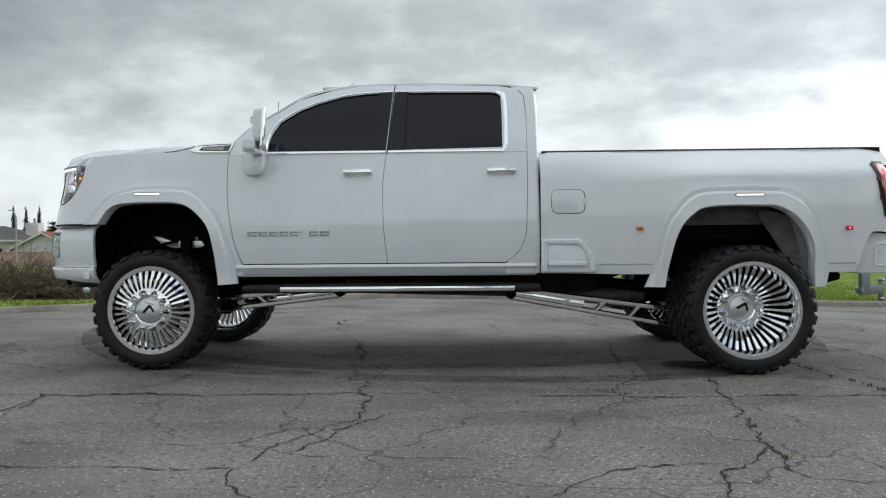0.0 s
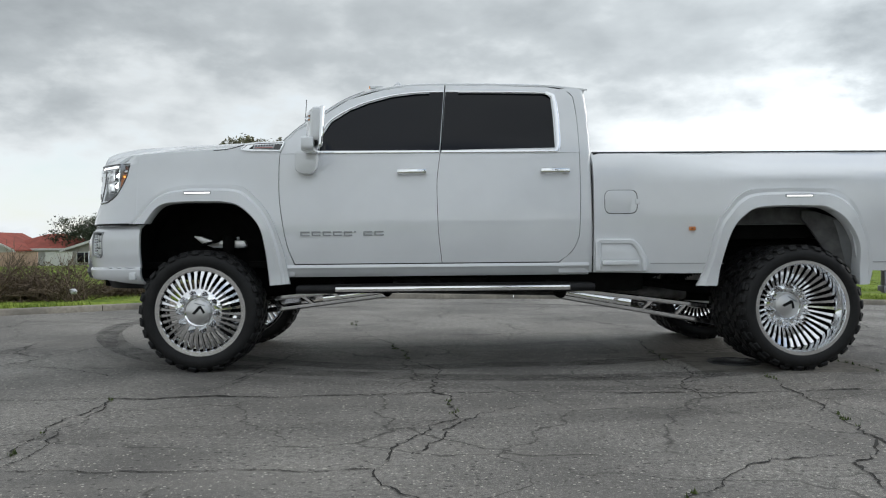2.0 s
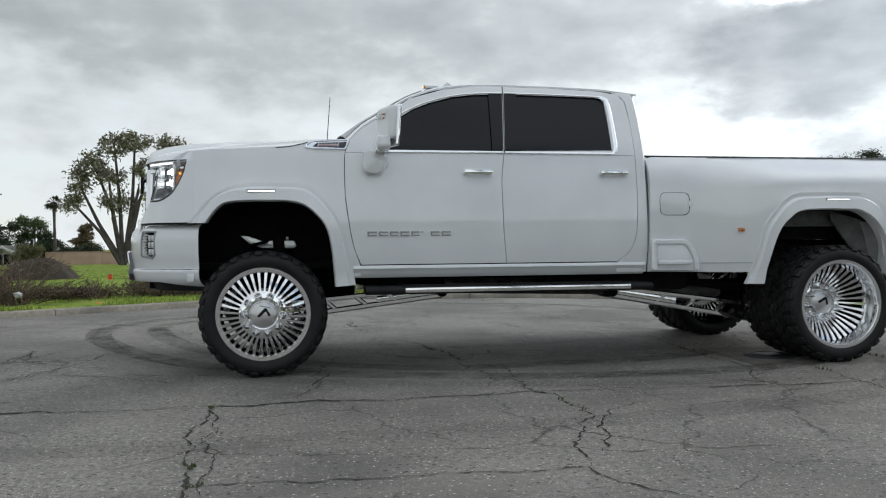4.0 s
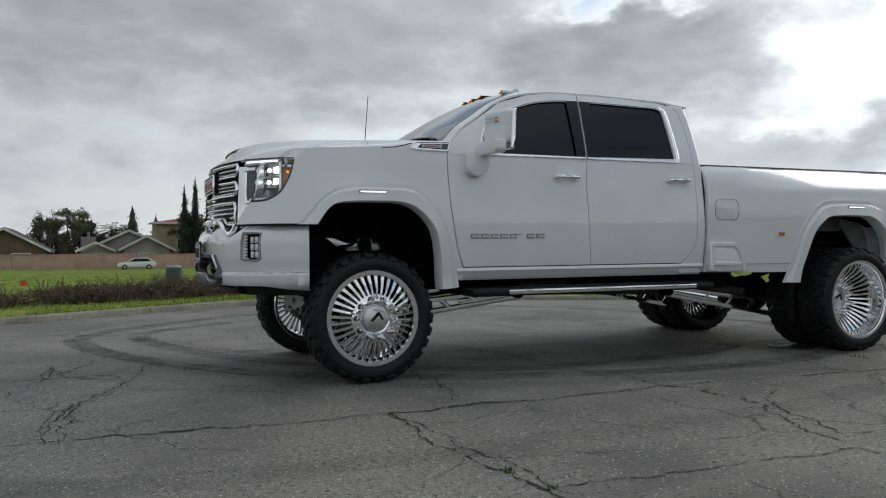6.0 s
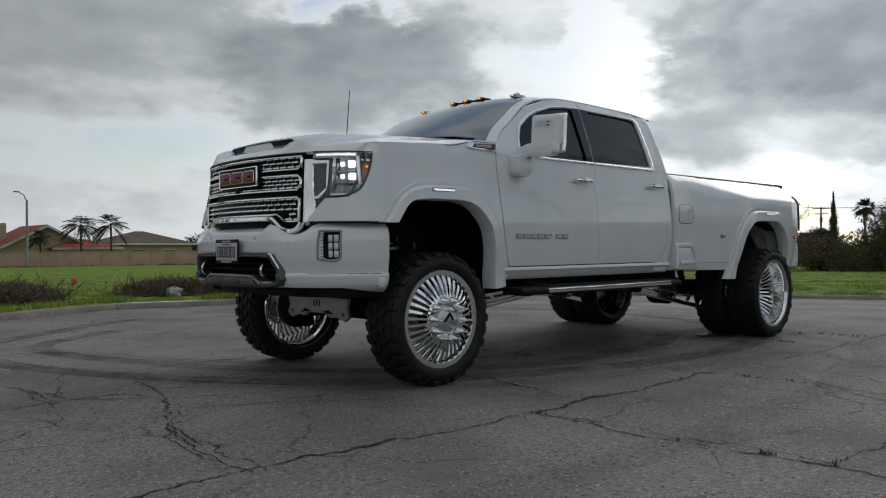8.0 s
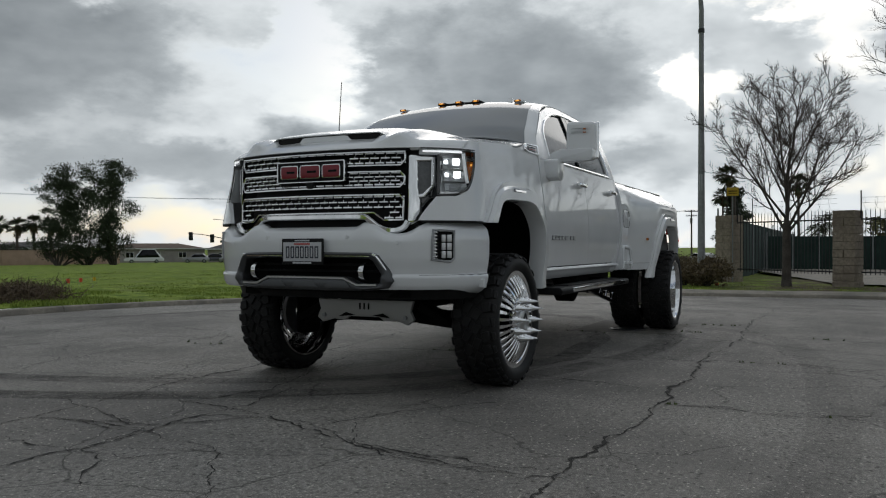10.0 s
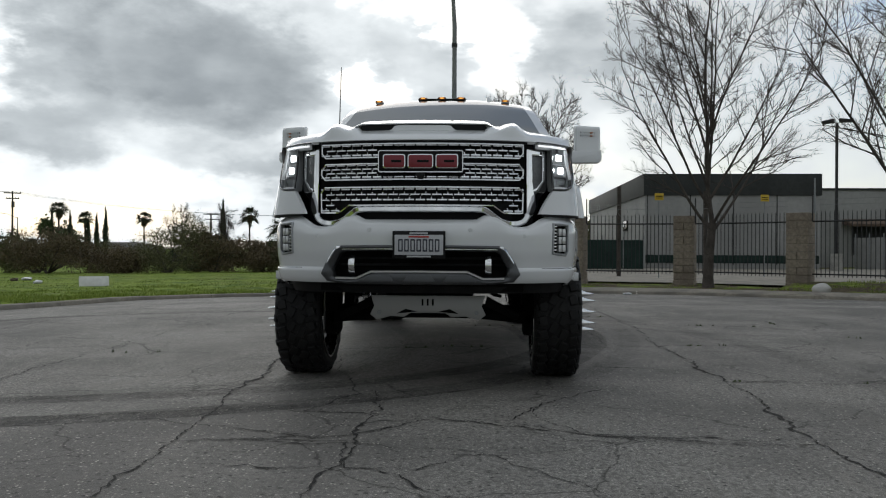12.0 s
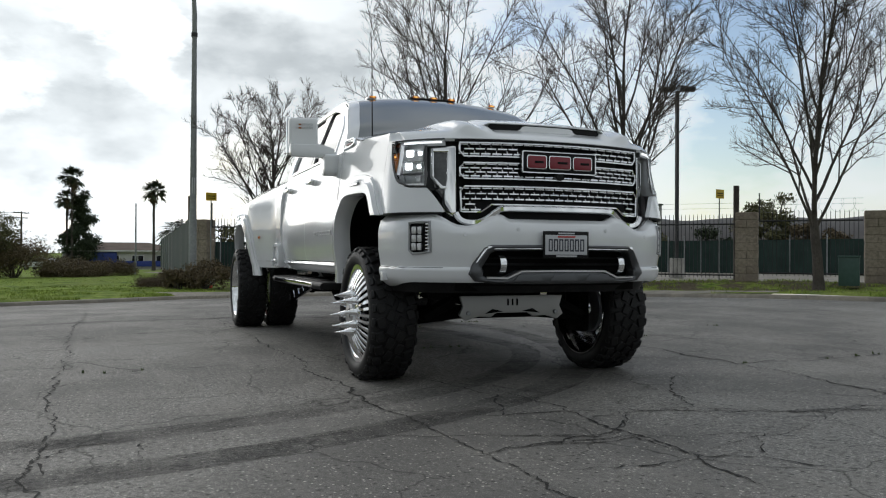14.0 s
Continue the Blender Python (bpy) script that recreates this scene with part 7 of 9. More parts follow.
# green cloth screens inside the yard
for p, q, z1 in (((23.4, 0.6), (69.0, 0.06), 2.0), ((41.0, 0.30), (43.0, -9.8), 1.5), ((30.0, -30.0), (38.5, -27.0), 1.75), ((38.5, -27.0), (47.0, -24.0), 1.75), ((14.0, -34.0), (30.0, -30.0), 1.75), ((2.0, -36.0), (14.0, -34.0), 1.75)):
    sc = thing("screen_fence", ("dark green" if p != (38.5, -27.0) else "pale grey") + " shade cloth on steel posts", "fence", "cloth screens")
    n = 8
    bm = grid(lambda u, v: (p[0] + (q[0] - p[0]) * u + 0.03 * math.sin(u * 40), p[1] + (q[1] - p[1]) * u + 0.04 * math.sin(u * 57), -0.35 + (z1 + 0.35) * v), 40, 4, skirt=(0.03, 0.02, 0))
    part("cloth", bm, panel_grey if p == (38.5, -27.0) else mesh_green, sc)
    for k in range(n + 1):
        x, y = p[0] + (q[0] - p[0]) * k / n, p[1] + (q[1] - p[1]) * k / n
        part("post", tube([(x, y, -0.4), (x, y, z1 + 0.25)], 0.035, 6), galv, sc)
yard = raw("yard", [(21.5, -3.0, -0.165), (44.0, 2.0, -0.26), (46, -24, -0.24), (24, -34, -0.08), (4, -38, 0.18), (6.0, -22.0, 0.17), (16.2, -12.6, -0.13), (20.6, -7.0, -0.165)], [(0, 1, 2, 3, 4, 5, 6, 7)], kerb_mat)
tagged(yard, "pale concrete yard behind the fence", "yard", kind="structure")

# sidewalk strip by the fence
sv, sf = [], []
arc = [k for k in range(NK) if 8 < kerb_line[k].x and kerb_line[k].y < 1.5]
ACROSS = (-0.175, 0.12, 0.45, 0.80, 0.98)
for k in arc:
    kz = road_z(kerb_line[k].x, kerb_line[k].y)
    for o in ACROSS:
        p = kerb_line[k] + normals[k] * o
        sv.append((p.x, p.y, kz + 0.089 if o < 0 else max(kz + 0.092, ground_z(p.x, p.y) + 0.014 + 0.004 * math.sin(p.x * 3.1 + p.y * 2.3))))
na = len(ACROSS)
for i in range(len(arc) - 1):
    for j in range(na - 1):
        a = na * i + j
        sf.append((a, a + 1, a + na + 1, a + na))
walk_strip = raw("pavement", sv, sf, kerb_mat, smooth=True)
tagged(walk_strip, "narrow concrete sidewalk behind the kerb", "sidewalk", kind="structure")

# low bank of earth under the fence
bank_v, bank_f, bank_pts = [], [], []
centre_line = []
for i in range(3, len(PILLARS) - 1):
    (x0, y0), (x1, y1) = PILLARS[i], PILLARS[i + 1]
    za, zb = ((0.05, 0.05, 0.05, 0.06, 0.12)[i] if i < 5 else 0.20), ((0.05, 0.05, 0.05, 0.06, 0.12)[i + 1] if i + 1 < 5 else 0.20)
    for k in range(8):
        t = k / 8
        centre_line.append(Vector((x0 + (x1 - x0) * t, y0 + (y1 - y0) * t, za + (zb - za) * t - 0.07)))
for i, c in enumerate(centre_line):
    d = (centre_line[min(i + 1, len(centre_line) - 1)] - centre_line[max(i - 1, 0)]).normalized()
    out = Vector((d.y, -d.x, 0)).normalized()
    if out.dot(c - CENTRE) < 0:
        out = -out
    g = ground_z(c.x, c.y)
    for j, (o, f) in enumerate(((-2.3, -0.15), (-1.7, 0.12), (-1.1, 0.55), (-0.5, 0.88), (0.0, 1.0), (0.3, 0.95), (0.9, -0.6))):
        p = c + out * o
        z = (ground_z(p.x, p.y) if o < -1 else g) * (1 - f) + c.z * f + 0.035 * noise.noise(Vector((p.x * 1.6, p.y * 1.6, 2)))
        bank_v.append((p.x, p.y, z))
        if 0 < j < 6:
            bank_pts.append((p.x, p.y, z))
for i in range(len(centre_line) - 1):
    for j in range(6):
        a = i * 7 + j
        bank_f.append((a, a + 7, a + 8, a + 1))
bank = raw("earth_bank", bank_v, bank_f, grass_mat, smooth=True)
tagged(bank, "low bank of soil and patchy grass below the fence", "ground", kind="structure")

# ---------------------------------------------------------------- lamp posts and poles
sl = thing("street_lamp", "tall tapered grey steel street lamp post at the kerb", "street lamp", at=pose(20.3, 0.7, -0.15))
part("pole", tube([(0, 0, 0), (0, 0, 4.0), (0, 0, 8.3), (-0.05, 0.05, 9.2), (-0.5, 0.4, 10.0)], [0.115, 0.095, 0.075, 0.06, 0.045], 14), galv, sl)
part("base_plate", box((0, 0, 0.03), (0.36, 0.36, 0.06), 0.01), galv, sl)
part("collar", tube([(0, 0, 7.62), (0, 0, 7.74)], 0.095, 14), iron, sl)
part("luminaire", box((-0.95, 0.75, 10.1), (0.9, 0.3, 0.16), 0.06, rot=Euler((0, 0, -0.67)).to_matrix()), galv, sl)
part("notice", box((-0.09, 0.0, 3.05), (0.01, 0.09, 0.5), 0.002), plate_white, sl)
for x, y in ((39.7, -19.7), (23.4, -19.6)):
    ls = thing("parking_lamp", "dark square parking lot lamp with two flat heads", "street lamp", "yard lamps", at=pose(x, y, 0))
    part("pole", box((0, 0, 4.0), (0.13, 0.13, 8.0), 0.01), iron, ls)
    part("footing", tube([(0, 0, -0.3), (0, 0, 0.75)], 0.32, 14), concrete, ls)
    for s in (-1, 1):
        part("head", prism([(s * 0.12, 8.02), (s * 0.75, 7.98), (s * 0.75, 8.12), (s * 0.12, 8.22)], "y", -0.24, 0.24, 0.02), iron, ls).matrix_basis = pose(0, 0, 0, 0, 0, 60)


def cobra_lamp(x, y, top, az, arm=2.2, label="grey cobra-head street lamp in the distance"):
    z = ground_z(x, y)
    t = thing("street_lamp", label, "street lamp", "far street lamps", at=pose(x, y, z, 0, 0, az))
    h = top - z
    part("pole", tube([(0, 0, 0), (0, 0, h * 0.9)], [0.12, 0.08], 8), galv, t)
    part("arm", tube([(0, 0, h * 0.88), (arm * 0.35, 0, h * 0.96), (arm, 0, h)], [0.05, 0.045, 0.04], 6), galv, t)
    part("luminaire", box((arm + 0.15, 0, h), (min(0.7, 0.25 + arm * 0.3), 0.2, 0.11), 0.04), galv, t)
    return t


for x, y, top, az in ((109.8, 94.4, 6.0, 129), (115.1, 87.6, 8.0, -51), (122.2, 77.1, 6.7, 129)):
    cobra_lamp(x, y, top, az, 4.4)
for (x, y), (tx, ty), z, heads in (((109.8, 94.4), (104.0, 101.6), 3.4, (0.55, 0.95)), ((115.1, 87.6), (119.4, 81.7), 4.1, (0.62, 0.98)), ((122.2, 77.1), (116.6, 85.4), 4.2, (0.80, 0.99))):
    tr = thing("traffic_signal", "traffic signal mast with lamps on a long arm", "traffic light", "signals at the crossing")
    part("arm", tube([(x, y, z * 0.45), (x + (tx - x) * 0.4, y + (ty - y) * 0.4, z * 0.78), (x + (tx - x) * 0.75, y + (ty - y) * 0.75, z * 0.96), (tx, ty, z)], [0.12, 0.10, 0.08, 0.06], 6), galv, tr)
    part("pole", tube([(x + 0.3, y, -2.2), (x + 0.3, y, z * 0.50)], 0.16, 8), galv, tr)
    for hd in heads:
        cx, cy = x + (tx - x) * hd - 0.3, y + (ty - y) * hd - 0.3
        cz = z * (0.72 + 0.28 * hd) - 0.45
        hb = part("signal_head", box((cx, cy, cz), (0.55, 0.55, 1.5), 0.05), iron, tr)
        for j in range(3):
            part("lens", box((cx - 0.2, cy - 0.2, cz + 0.46 - 0.46 * j), (0.3, 0.3, 0.3), 0.08), plastic, hb)
    part("street_sign", box((x + (tx - x) * 0.30, y + (ty - y) * 0.30, z * 0.72 - 0.5), (1.3, 1.3, 0.45), 0.01), box_green, tr)


def utility_pole(x, y, top, az):
    t = thing("utility_pole", "wooden utility pole with crossarms", "utility pole", "utility poles", at=pose(x, y, ground_z(x, y), 0, 0, az))
    h = top - ground_z(x, y)
    part("pole", tube([(0, 0, 0), (0, 0, h)], [0.17, 0.11], 8), bark, t)
    for z, w in ((h - 0.25, 2.2), (h - 1.0, 1.7)):
        part("crossarm", box((0, 0, z), (0.12, w, 0.14), 0.01), bark, t)
        for k in (-0.45, -0.2, 0.2, 0.45):
            part("insulator", tube([(0, w * k, z), (0, w * k, z + 0.22)], 0.05, 6), galv, t)
    part("transformer", tube([(0.3, 0, h - 2.2), (0.3, 0, h - 1.4)], 0.22, 10), galv, t)
    return (x, y, top - 0.1)


tops = [utility_pole(101.0, 65.0, 8.6, 20), utility_pole(112.0, 41.0, 6.2, 20), utility_pole(130.0, 18.0, 7.0, 20), utility_pole(70.0, 108.0, 9.0, 20)]
for a, b in ((tops[3], tops[0]), (tops[0], tops[1]), (tops[1], tops[2])):
    for off in (-0.9, 0.0, 0.9):
        wr = thing("power_line", "thin sagging power line", "cable", "power lines")
        pts = [(a[0] + (b[0] - a[0]) * s + off * 0.3, a[1] + (b[1] - a[1]) * s + off, a[2] + (b[2] - a[2]) * s - 1.6 * s * (1 - s)) for s in np.linspace(0, 1, 14)]
        part("wire", tube(pts, 0.013, 4), wire_mat, wr)
th = thing("flag_pole", "thin pale pole standing in the field", "pole", at=pose(54.7, 2.2, -0.7))
part("shaft", tube([(0, 0, 0), (0, 0, 5.0)], [0.07, 0.04], 8), galv, th)

# ---------------------------------------------------------------- walls, houses and the warehouse


def long_wall(p, q, top, name, mat=None):
    w = thing(name, "long pink block wall bounding the field", "wall", kind="structure")
    n = max(int(math.hypot(q[0] - p[0], q[1] - p[1]) / 4.0), 1)
    for i in range(n):
        a = (p[0] + (q[0] - p[0]) * i / n, p[1] + (q[1] - p[1]) * i / n)
        b = (p[0] + (q[0] - p[0]) * (i + 1) / n, p[1] + (q[1] - p[1]) * (i + 1) / n)
        yaw = math.atan2(b[1] - a[1], b[0] - a[0])
        ln = math.hypot(b[0] - a[0], b[1] - a[1])
        c = ((a[0] + b[0]) / 2, (a[1] + b[1]) / 2)
        part("panel", box((c[0], c[1], (top - 1.2) / 2), (ln - 0.02, 0.2, top + 1.2), 0.01, rot=Euler((0, 0, yaw)).to_matrix()), mat or stucco_pink, w)
        part("coping", box((c[0], c[1], top + 0.03), (ln, 0.3, 0.07), 0.01, rot=Euler((0, 0, yaw)).to_matrix()), mat or stucco_pink, w)
    return w


def house(x, y, w, d, eave, ridge, az, wall, roof_m, label, seed=1, gable=True, chimney=None, windows=2):
    """A single-storey house: w wide across its gable front, d deep."""
    z = ground_z(x, y)
    t = thing("house", label, "house", "houses beyond the wall", at=pose(x, y, z, 0, 0, az))
    e, r = eave - z, ridge - z
    body = [(-w / 2, -0.2), (w / 2, -0.2), (w / 2, e), (0, r - 0.08), (-w / 2, e)] if gable else [(-w / 2, -0.2), (w / 2, -0.2), (w / 2, e), (-w / 2, e)]
    wl = part("wall", prism(body, "y", -d / 2, d / 2), wall, t)
    if gable:
        o = 0.45
        sl_ = (r - e) / (w / 2)
        for s in (-1, 1):
            part("roof", prism([(s * (w / 2 + o), e - o * sl_ - 0.02), (0, r), (0, r + 0.16), (s * (w / 2 + o), e - o * sl_ + 0.14)], "y", -d / 2 - o, d / 2 + o), roof_m, t)
            part("bargeboard", prism([(s * (w / 2 + o), e - o * sl_ - 0.10), (0, r - 0.10), (0, r + 0.13), (s * (w / 2 + o), e - o * sl_ + 0.12)], "y", -d / 2 - o - 0.06, -d / 2 - o), trim_white, t)
    else:
        bm = bmesh.new()
        o = 0.5
        vs = [bm.verts.new(v) for v in ((-w / 2 - o, -d / 2 - o, e), (w / 2 + o, -d / 2 - o, e), (w / 2 + o, d / 2 + o, e), (-w / 2 - o, d / 2 + o, e), (-w / 2 + d / 2, 0, r), (w / 2 - d / 2, 0, r))]
        for f in ((0, 1, 5, 4), (1, 2, 5), (2, 3, 4, 5), (3, 0, 4), (3, 2, 1, 0)):
            bm.faces.new([vs[i] for i in f])
        part("roof", bm, roof_m, t, smooth=False)
        part("fascia", box((0, -d / 2 - o, e - 0.06), (w + 2 * o, 0.06, 0.2), 0.01), trim_white, t)
    for k in range(windows):
        cx = w * ((k + 0.5) / windows - 0.5) * 0.8
        fr = part("window", box((cx, -d / 2 - 0.02, e * 0.55), (1.5, 0.08, 1.1), 0.01), trim_white, t)
        for s in (-1, 1):
            part("pane", box((cx + s * 0.35, -d / 2 - 0.05, e * 0.55), (0.62, 0.05, 0.95), 0.01), tint, fr)
    if chimney:
        part("chimney", box((chimney[0], 0, chimney[1] / 2 - z / 2), (1.4, 1.2, chimney[1] - z), 0.03), wall, t)
        part("chimney_cap", tube([(chimney[0], 0, chimney[1] - z), (chimney[0], 0, chimney[1] - z + 0.5)], 0.15, 6), galv, t)
    return t


house(108.0, 3.2, 14.5, 9, 1.1, 2.2, -90, stucco_white, roof_brown, "white house with blue trim across the field", gable=False, windows=4)
bt = thing("porch_panel", "blue painted band along the white house", "wall panel", at=pose(103.3, 3.2, -0.9))
part("panel", box((0, -1.5, 0.35), (0.1, 10.5, 0.7), 0.02), blue_paint, bt)
part("door", box((0, 2.6, 0.95), (0.12, 3.2, 1.7), 0.02), blue_paint, bt)
for x, y, w, e, r, rm, az in ((128, 92, 16, 0.7, 1.8, roof_grey, -60), (112, 118, 18, 0.7, 1.7, roof_brown, -40), (136, 66, 15, 0.9, 1.9, roof_grey, -70), (96, 132, 16, 0.8, 1.9, roof_grey, -35), (121, 104, 12, 0.6, 2.1, roof_grey, -52), (118, 26, 14, 0.9, 1.9, roof_brown, -75)):
    house(x, y, w, 9, e, r, az, stucco_grey, rm, "low suburban house in the distance", gable=False, windows=3)

wh = thing("warehouse", "grey concrete warehouse with black parapet", "warehouse")
part("wall", box((58.5, -15.6, 2.2), (27, 10.7, 5.4), 0.02), panel_grey, wh)
part("parapet", box((58.5, -15.6, 5.0), (27.2, 10.9, 1.35), 0.02), panel_black, wh)
for k in range(4):
    part("panel_joint", box((44.98, -10.4 - 2.65 * k, 2.2), (0.03, 0.05, 4.4), 0.0), panel_black, wh)
part("lower_band", box((44.99, -15.6, 0.35), (0.05, 10.6, 0.5), 0.01), mesh_green, wh)
part("window", box((52.0, -10.22, 2.6), (1.6, 0.06, 0.7), 0.01), tint, wh)
part("downpipe", tube([(44.95, -20.6, -0.3), (44.95, -20.6, 5.4)], 0.08, 6), galv, wh)
part("roof_unit", box((60, -17, 6.1), (2.2, 2.0, 0.9), 0.05), galv, wh)
w2 = thing("low_warehouse", "long low grey warehouse with a brown awning", "warehouse")
part("wall", box((64, -32.0, 2.55), (16, 22, 5.9), 0.02), panel_grey, w2)
part("coping", box((64, -32.0, 5.55), (16.2, 22.2, 0.16), 0.02), panel_black, w2)
part("awning", prism([(55.9, 3.3), (54.2, 2.9), (54.2, 2.7), (55.9, 2.9)], "y", -36.0, -27.0, 0.01), roof_brown, w2)
part("opening", box((55.97, -31.5, 1.7), (0.1, 7.5, 2.2), 0.01), panel_black, w2)
part("roof_unit", box((60, -24.5, 6.0), (1.6, 1.6, 1.0), 0.05), galv, w2)
part("pallets", box((53.0, -30.0, 0.2), (1.2, 3.0, 0.9), 0.03), block, w2)


def parked_car(x, y, az, paint_m, tall=1.45, long=4.5, label="parked car by the crossing", pickup=False):
    z = ground_z(x, y)
    t = thing("parked_car", label, "car", "cars at the crossing", at=pose(x, y, z, 0, 0, az))
    L, H = long / 2, tall
    if pickup:
        side = [(-L, 0.4), (L, 0.4), (L, 0.85), (L - 0.2, 0.98), (0.75, 1.02), (0.35, H), (-0.7, H), (-0.95, 1.02), (-L, 1.0)]
        win = [(0.62, 1.05), (0.30, H - 0.08), (-0.62, H - 0.08), (-0.80, 1.05)]
    else:
        side = [(-L, 0.35), (L, 0.35), (L, 0.70), (L - 0.15, 0.85), (L * 0.45, 0.95), (L * 0.12, H), (-L * 0.55, H), (-L * 0.92, 0.98), (-L, 0.85)]
        win = [(L * 0.40, 0.98), (L * 0.10, H - 0.07), (-L * 0.52, H - 0.07), (-L * 0.80, 1.0)]
    part("body", prism(rounded(side, 0.12), "y", -0.85, 0.85, 0.08), paint_m, t)
    part("glass", prism(win, "y", -0.87, 0.87, 0.02), tint, t)
    for s in (-1, 1):
        for k in (-0.62, 0.62):
            wl = part("wheel", lathe([(0.0, -0.1), (0.20, -0.1), (0.32, -0.09), (0.33, 0.09), (0.0, 0.1)], 16), rubber, t)
            wl.matrix_basis = pose(k * L, s * 0.80, 0.33)
            part("rim", lathe([(0.0, -0.11), (0.19, -0.105)] if s < 0 else [(0.0, 0.11), (0.19, 0.105)], 12), greymetal, wl)
    return t


for x, y, az, pm, kw in ((110.5, 86.8, 125, car_white, dict(tall=1.85, long=5.7, pickup=True, label="white pickup at the crossing")), (113.6, 82.3, 125, car_white, dict(tall=1.7, label="white estate car parked by the crossing")), (105.6, 92.8, 128, car_grey, dict(label="silver saloon car parked by the crossing")), (104.2, 96.0, 128, car_dark, dict(tall=1.6, label="dark saloon car parked by the crossing")), (101.8, 97.6, 128, car_grey, dict(tall=1.6, label="silver hatchback parked by the crossing")), (96, 104, 140, car_white, dict(tall=2.4, long=6.5, label="white camper van parked by the crossing")), (101, 12.5, 60, car_white, dict(label="white car parked by the white house"))):
    parked_car(x, y, az, pm, **kw)

# ---------------------------------------------------------------- trees beyond the field
rngb = random.Random(9)


def set_back(x, y, z=0.93, k=1.5):
    """Places things k times as far from a standpoint, and as much larger."""
    return Matrix.Translation((x, y, z)) @ Matrix.Scale(k, 4) @ Matrix.Translation((-x, -y, -z))


def garden(rows, first):
    for i, (x, y, w, z0, z1, m) in enumerate(rows):
        bushy("garden_tree", x, y, blob_set(rngb, 18, w, w, z0, z1, w * 0.50), 3600, 0.12, m, "leafy garden tree behind the houses", first + i, group="garden trees")


# the western end of the block wall
SPREAD = set_back(2.25, -6.88)
long_wall((-70.0, 68.0), (-33.6, 68.0), 0.72, "wall_west")
house(-42.1, 78, 6.4, 8, 1.1, 2.7, 0, stucco_white, roof_red, "pale gabled house with red tile roof beyond the wall")
house(-37.6, 81, 9.0, 7, 1.1, 2.72, 0, stucco_white, roof_red, "long red tile roof of the pale house", gable=False)
house(-50.0, 80, 8.5, 8, 2.0, 3.65, 0, stucco_white, roof_grey, "cream house with grey shingle roof and broad chimney", gable=False, chimney=(3.6, 3.95))
for i, (x, top) in enumerate([(-52.3, 6.4), (-50.8, 6.4), (-49.2, 6.4)]):
    cypress(x, 86, top, 130 + i, 0.40)
palm(-47.5, 86, 4.3, 1.0, 172)
cobra_lamp(-40.6, 66.5, 4.7, 150, 0.8)

# the houses and gardens past the mound
SPREAD = set_back(0.69, -6.84)
long_wall((-33.4, 68.0), (-31.0, 68.0), 0.72, "wall_pale", stucco_white)
house(-30.2, 74, 5.6, 7, 1.0, 1.9, 8, stucco_grey, roof_grey, "grey house with shallow shingle roof")
house(-26.6, 74, 2.2, 3, 0.7, 1.2, 0, stucco_white, roof_grey, "pale garden shed by the wall", windows=1)
garden([(-31.5, 79, 2.5, 1.0, 4.8, leaf_dark), (-35.5, 81, 2.8, 1.0, 5.0, leaf_dark), (-28.8, 78, 1.2, 1.0, 4.2, leaf_dark), (-26.6, 80, 1.7, 0.9, 4.6, leaf_green), (-24.8, 80, 1.2, 0.6, 3.2, leaf_dark), (-21.4, 80, 0.9, 1.2, 4.0, leaf_brown)], 50)
bushy("flowering_shrub", -22.5, 66.5, blob_set(random.Random(61), 10, 1.2, 0.9, 0.3, 1.7, 0.62), 3000, 0.085, leaf_olive, "pale green flowering shrub by the wall", 61, "bush", trunk=0.05)
bushy("clipped_hedge", -19.2, 69.5, [(0.6 * k - 1.5, 0, 0.9, 0.6, 0.6, 0.95) for k in range(6)], 4200, 0.08, leaf_dark, "dark clipped hedge behind the wall", 62, "hedge", trunk=0.05)
palm(-23.2, 76, 6.0, 0.85, 171)
cobra_lamp(-24.5, 64.0, 5.5, 0, 0.4)
bushy("eucalyptus_tree", -12.0, 53, [(-0.6, 0, 8.7, 1.1, 1.0, 0.8), (0.8, 0, 9.1, 0.9, 0.9, 0.7), (2.9, 0, 8.9, 0.7, 0.7, 0.6), (3.7, 0, 8.6, 0.6, 0.6, 0.6), (-2.0, 0, 7.4, 0.9, 0.8, 0.9), (-3.0, 0, 6.0, 0.9, 0.8, 0.9), (-3.4, 0, 4.6, 0.8, 0.8, 0.8), (-1.0, 0, 6.4, 0.9, 0.9, 0.8), (1.4, 0, 7.2, 1.0, 0.9, 0.8), (3.0, 0, 6.2, 1.0, 0.9, 1.0), (3.4, 0, 4.6, 0.9, 0.9, 1.0), (3.5, 0, 3.0, 0.9, 0.9, 1.0), (3.2, 0, 1.6, 1.1, 0.9, 0.9), (-0.5, 0, 4.6, 0.9, 0.9, 0.8)], 6500, 0.12, leaf_pale, "tall ragged eucalyptus drooping over the wall", 21, trunk=0.20)

# the grey houses and the row of cypresses
SPREAD = set_back(-1.9, -6.1)
long_wall((-22.6, 68.5), (1.0, 67.0), 0.66, "wall_north")
house(-9.6, 78, 6.6, 8, 1.2, 3.0, 0, roof_brown, roof_grey, "dark brown house behind the bare tree")
house(0.8, 82.3, 7.6, 10, 1.15, 2.9, 0, stucco_grey, roof_grey, "grey gabled house with a chimney behind the wall", windows=1, chimney=(-3.7, 2.4))
house(2.35, 79.0, 4.2, 5, 1.25, 2.35, 0, stucco_grey, roof_grey, "small grey gabled wing of the house", windows=1)
house(-2.2, 79.8, 2.6, 6, 1.15, 1.75, 0, stucco_grey, roof_grey, "low grey gabled porch of the house", windows=1)
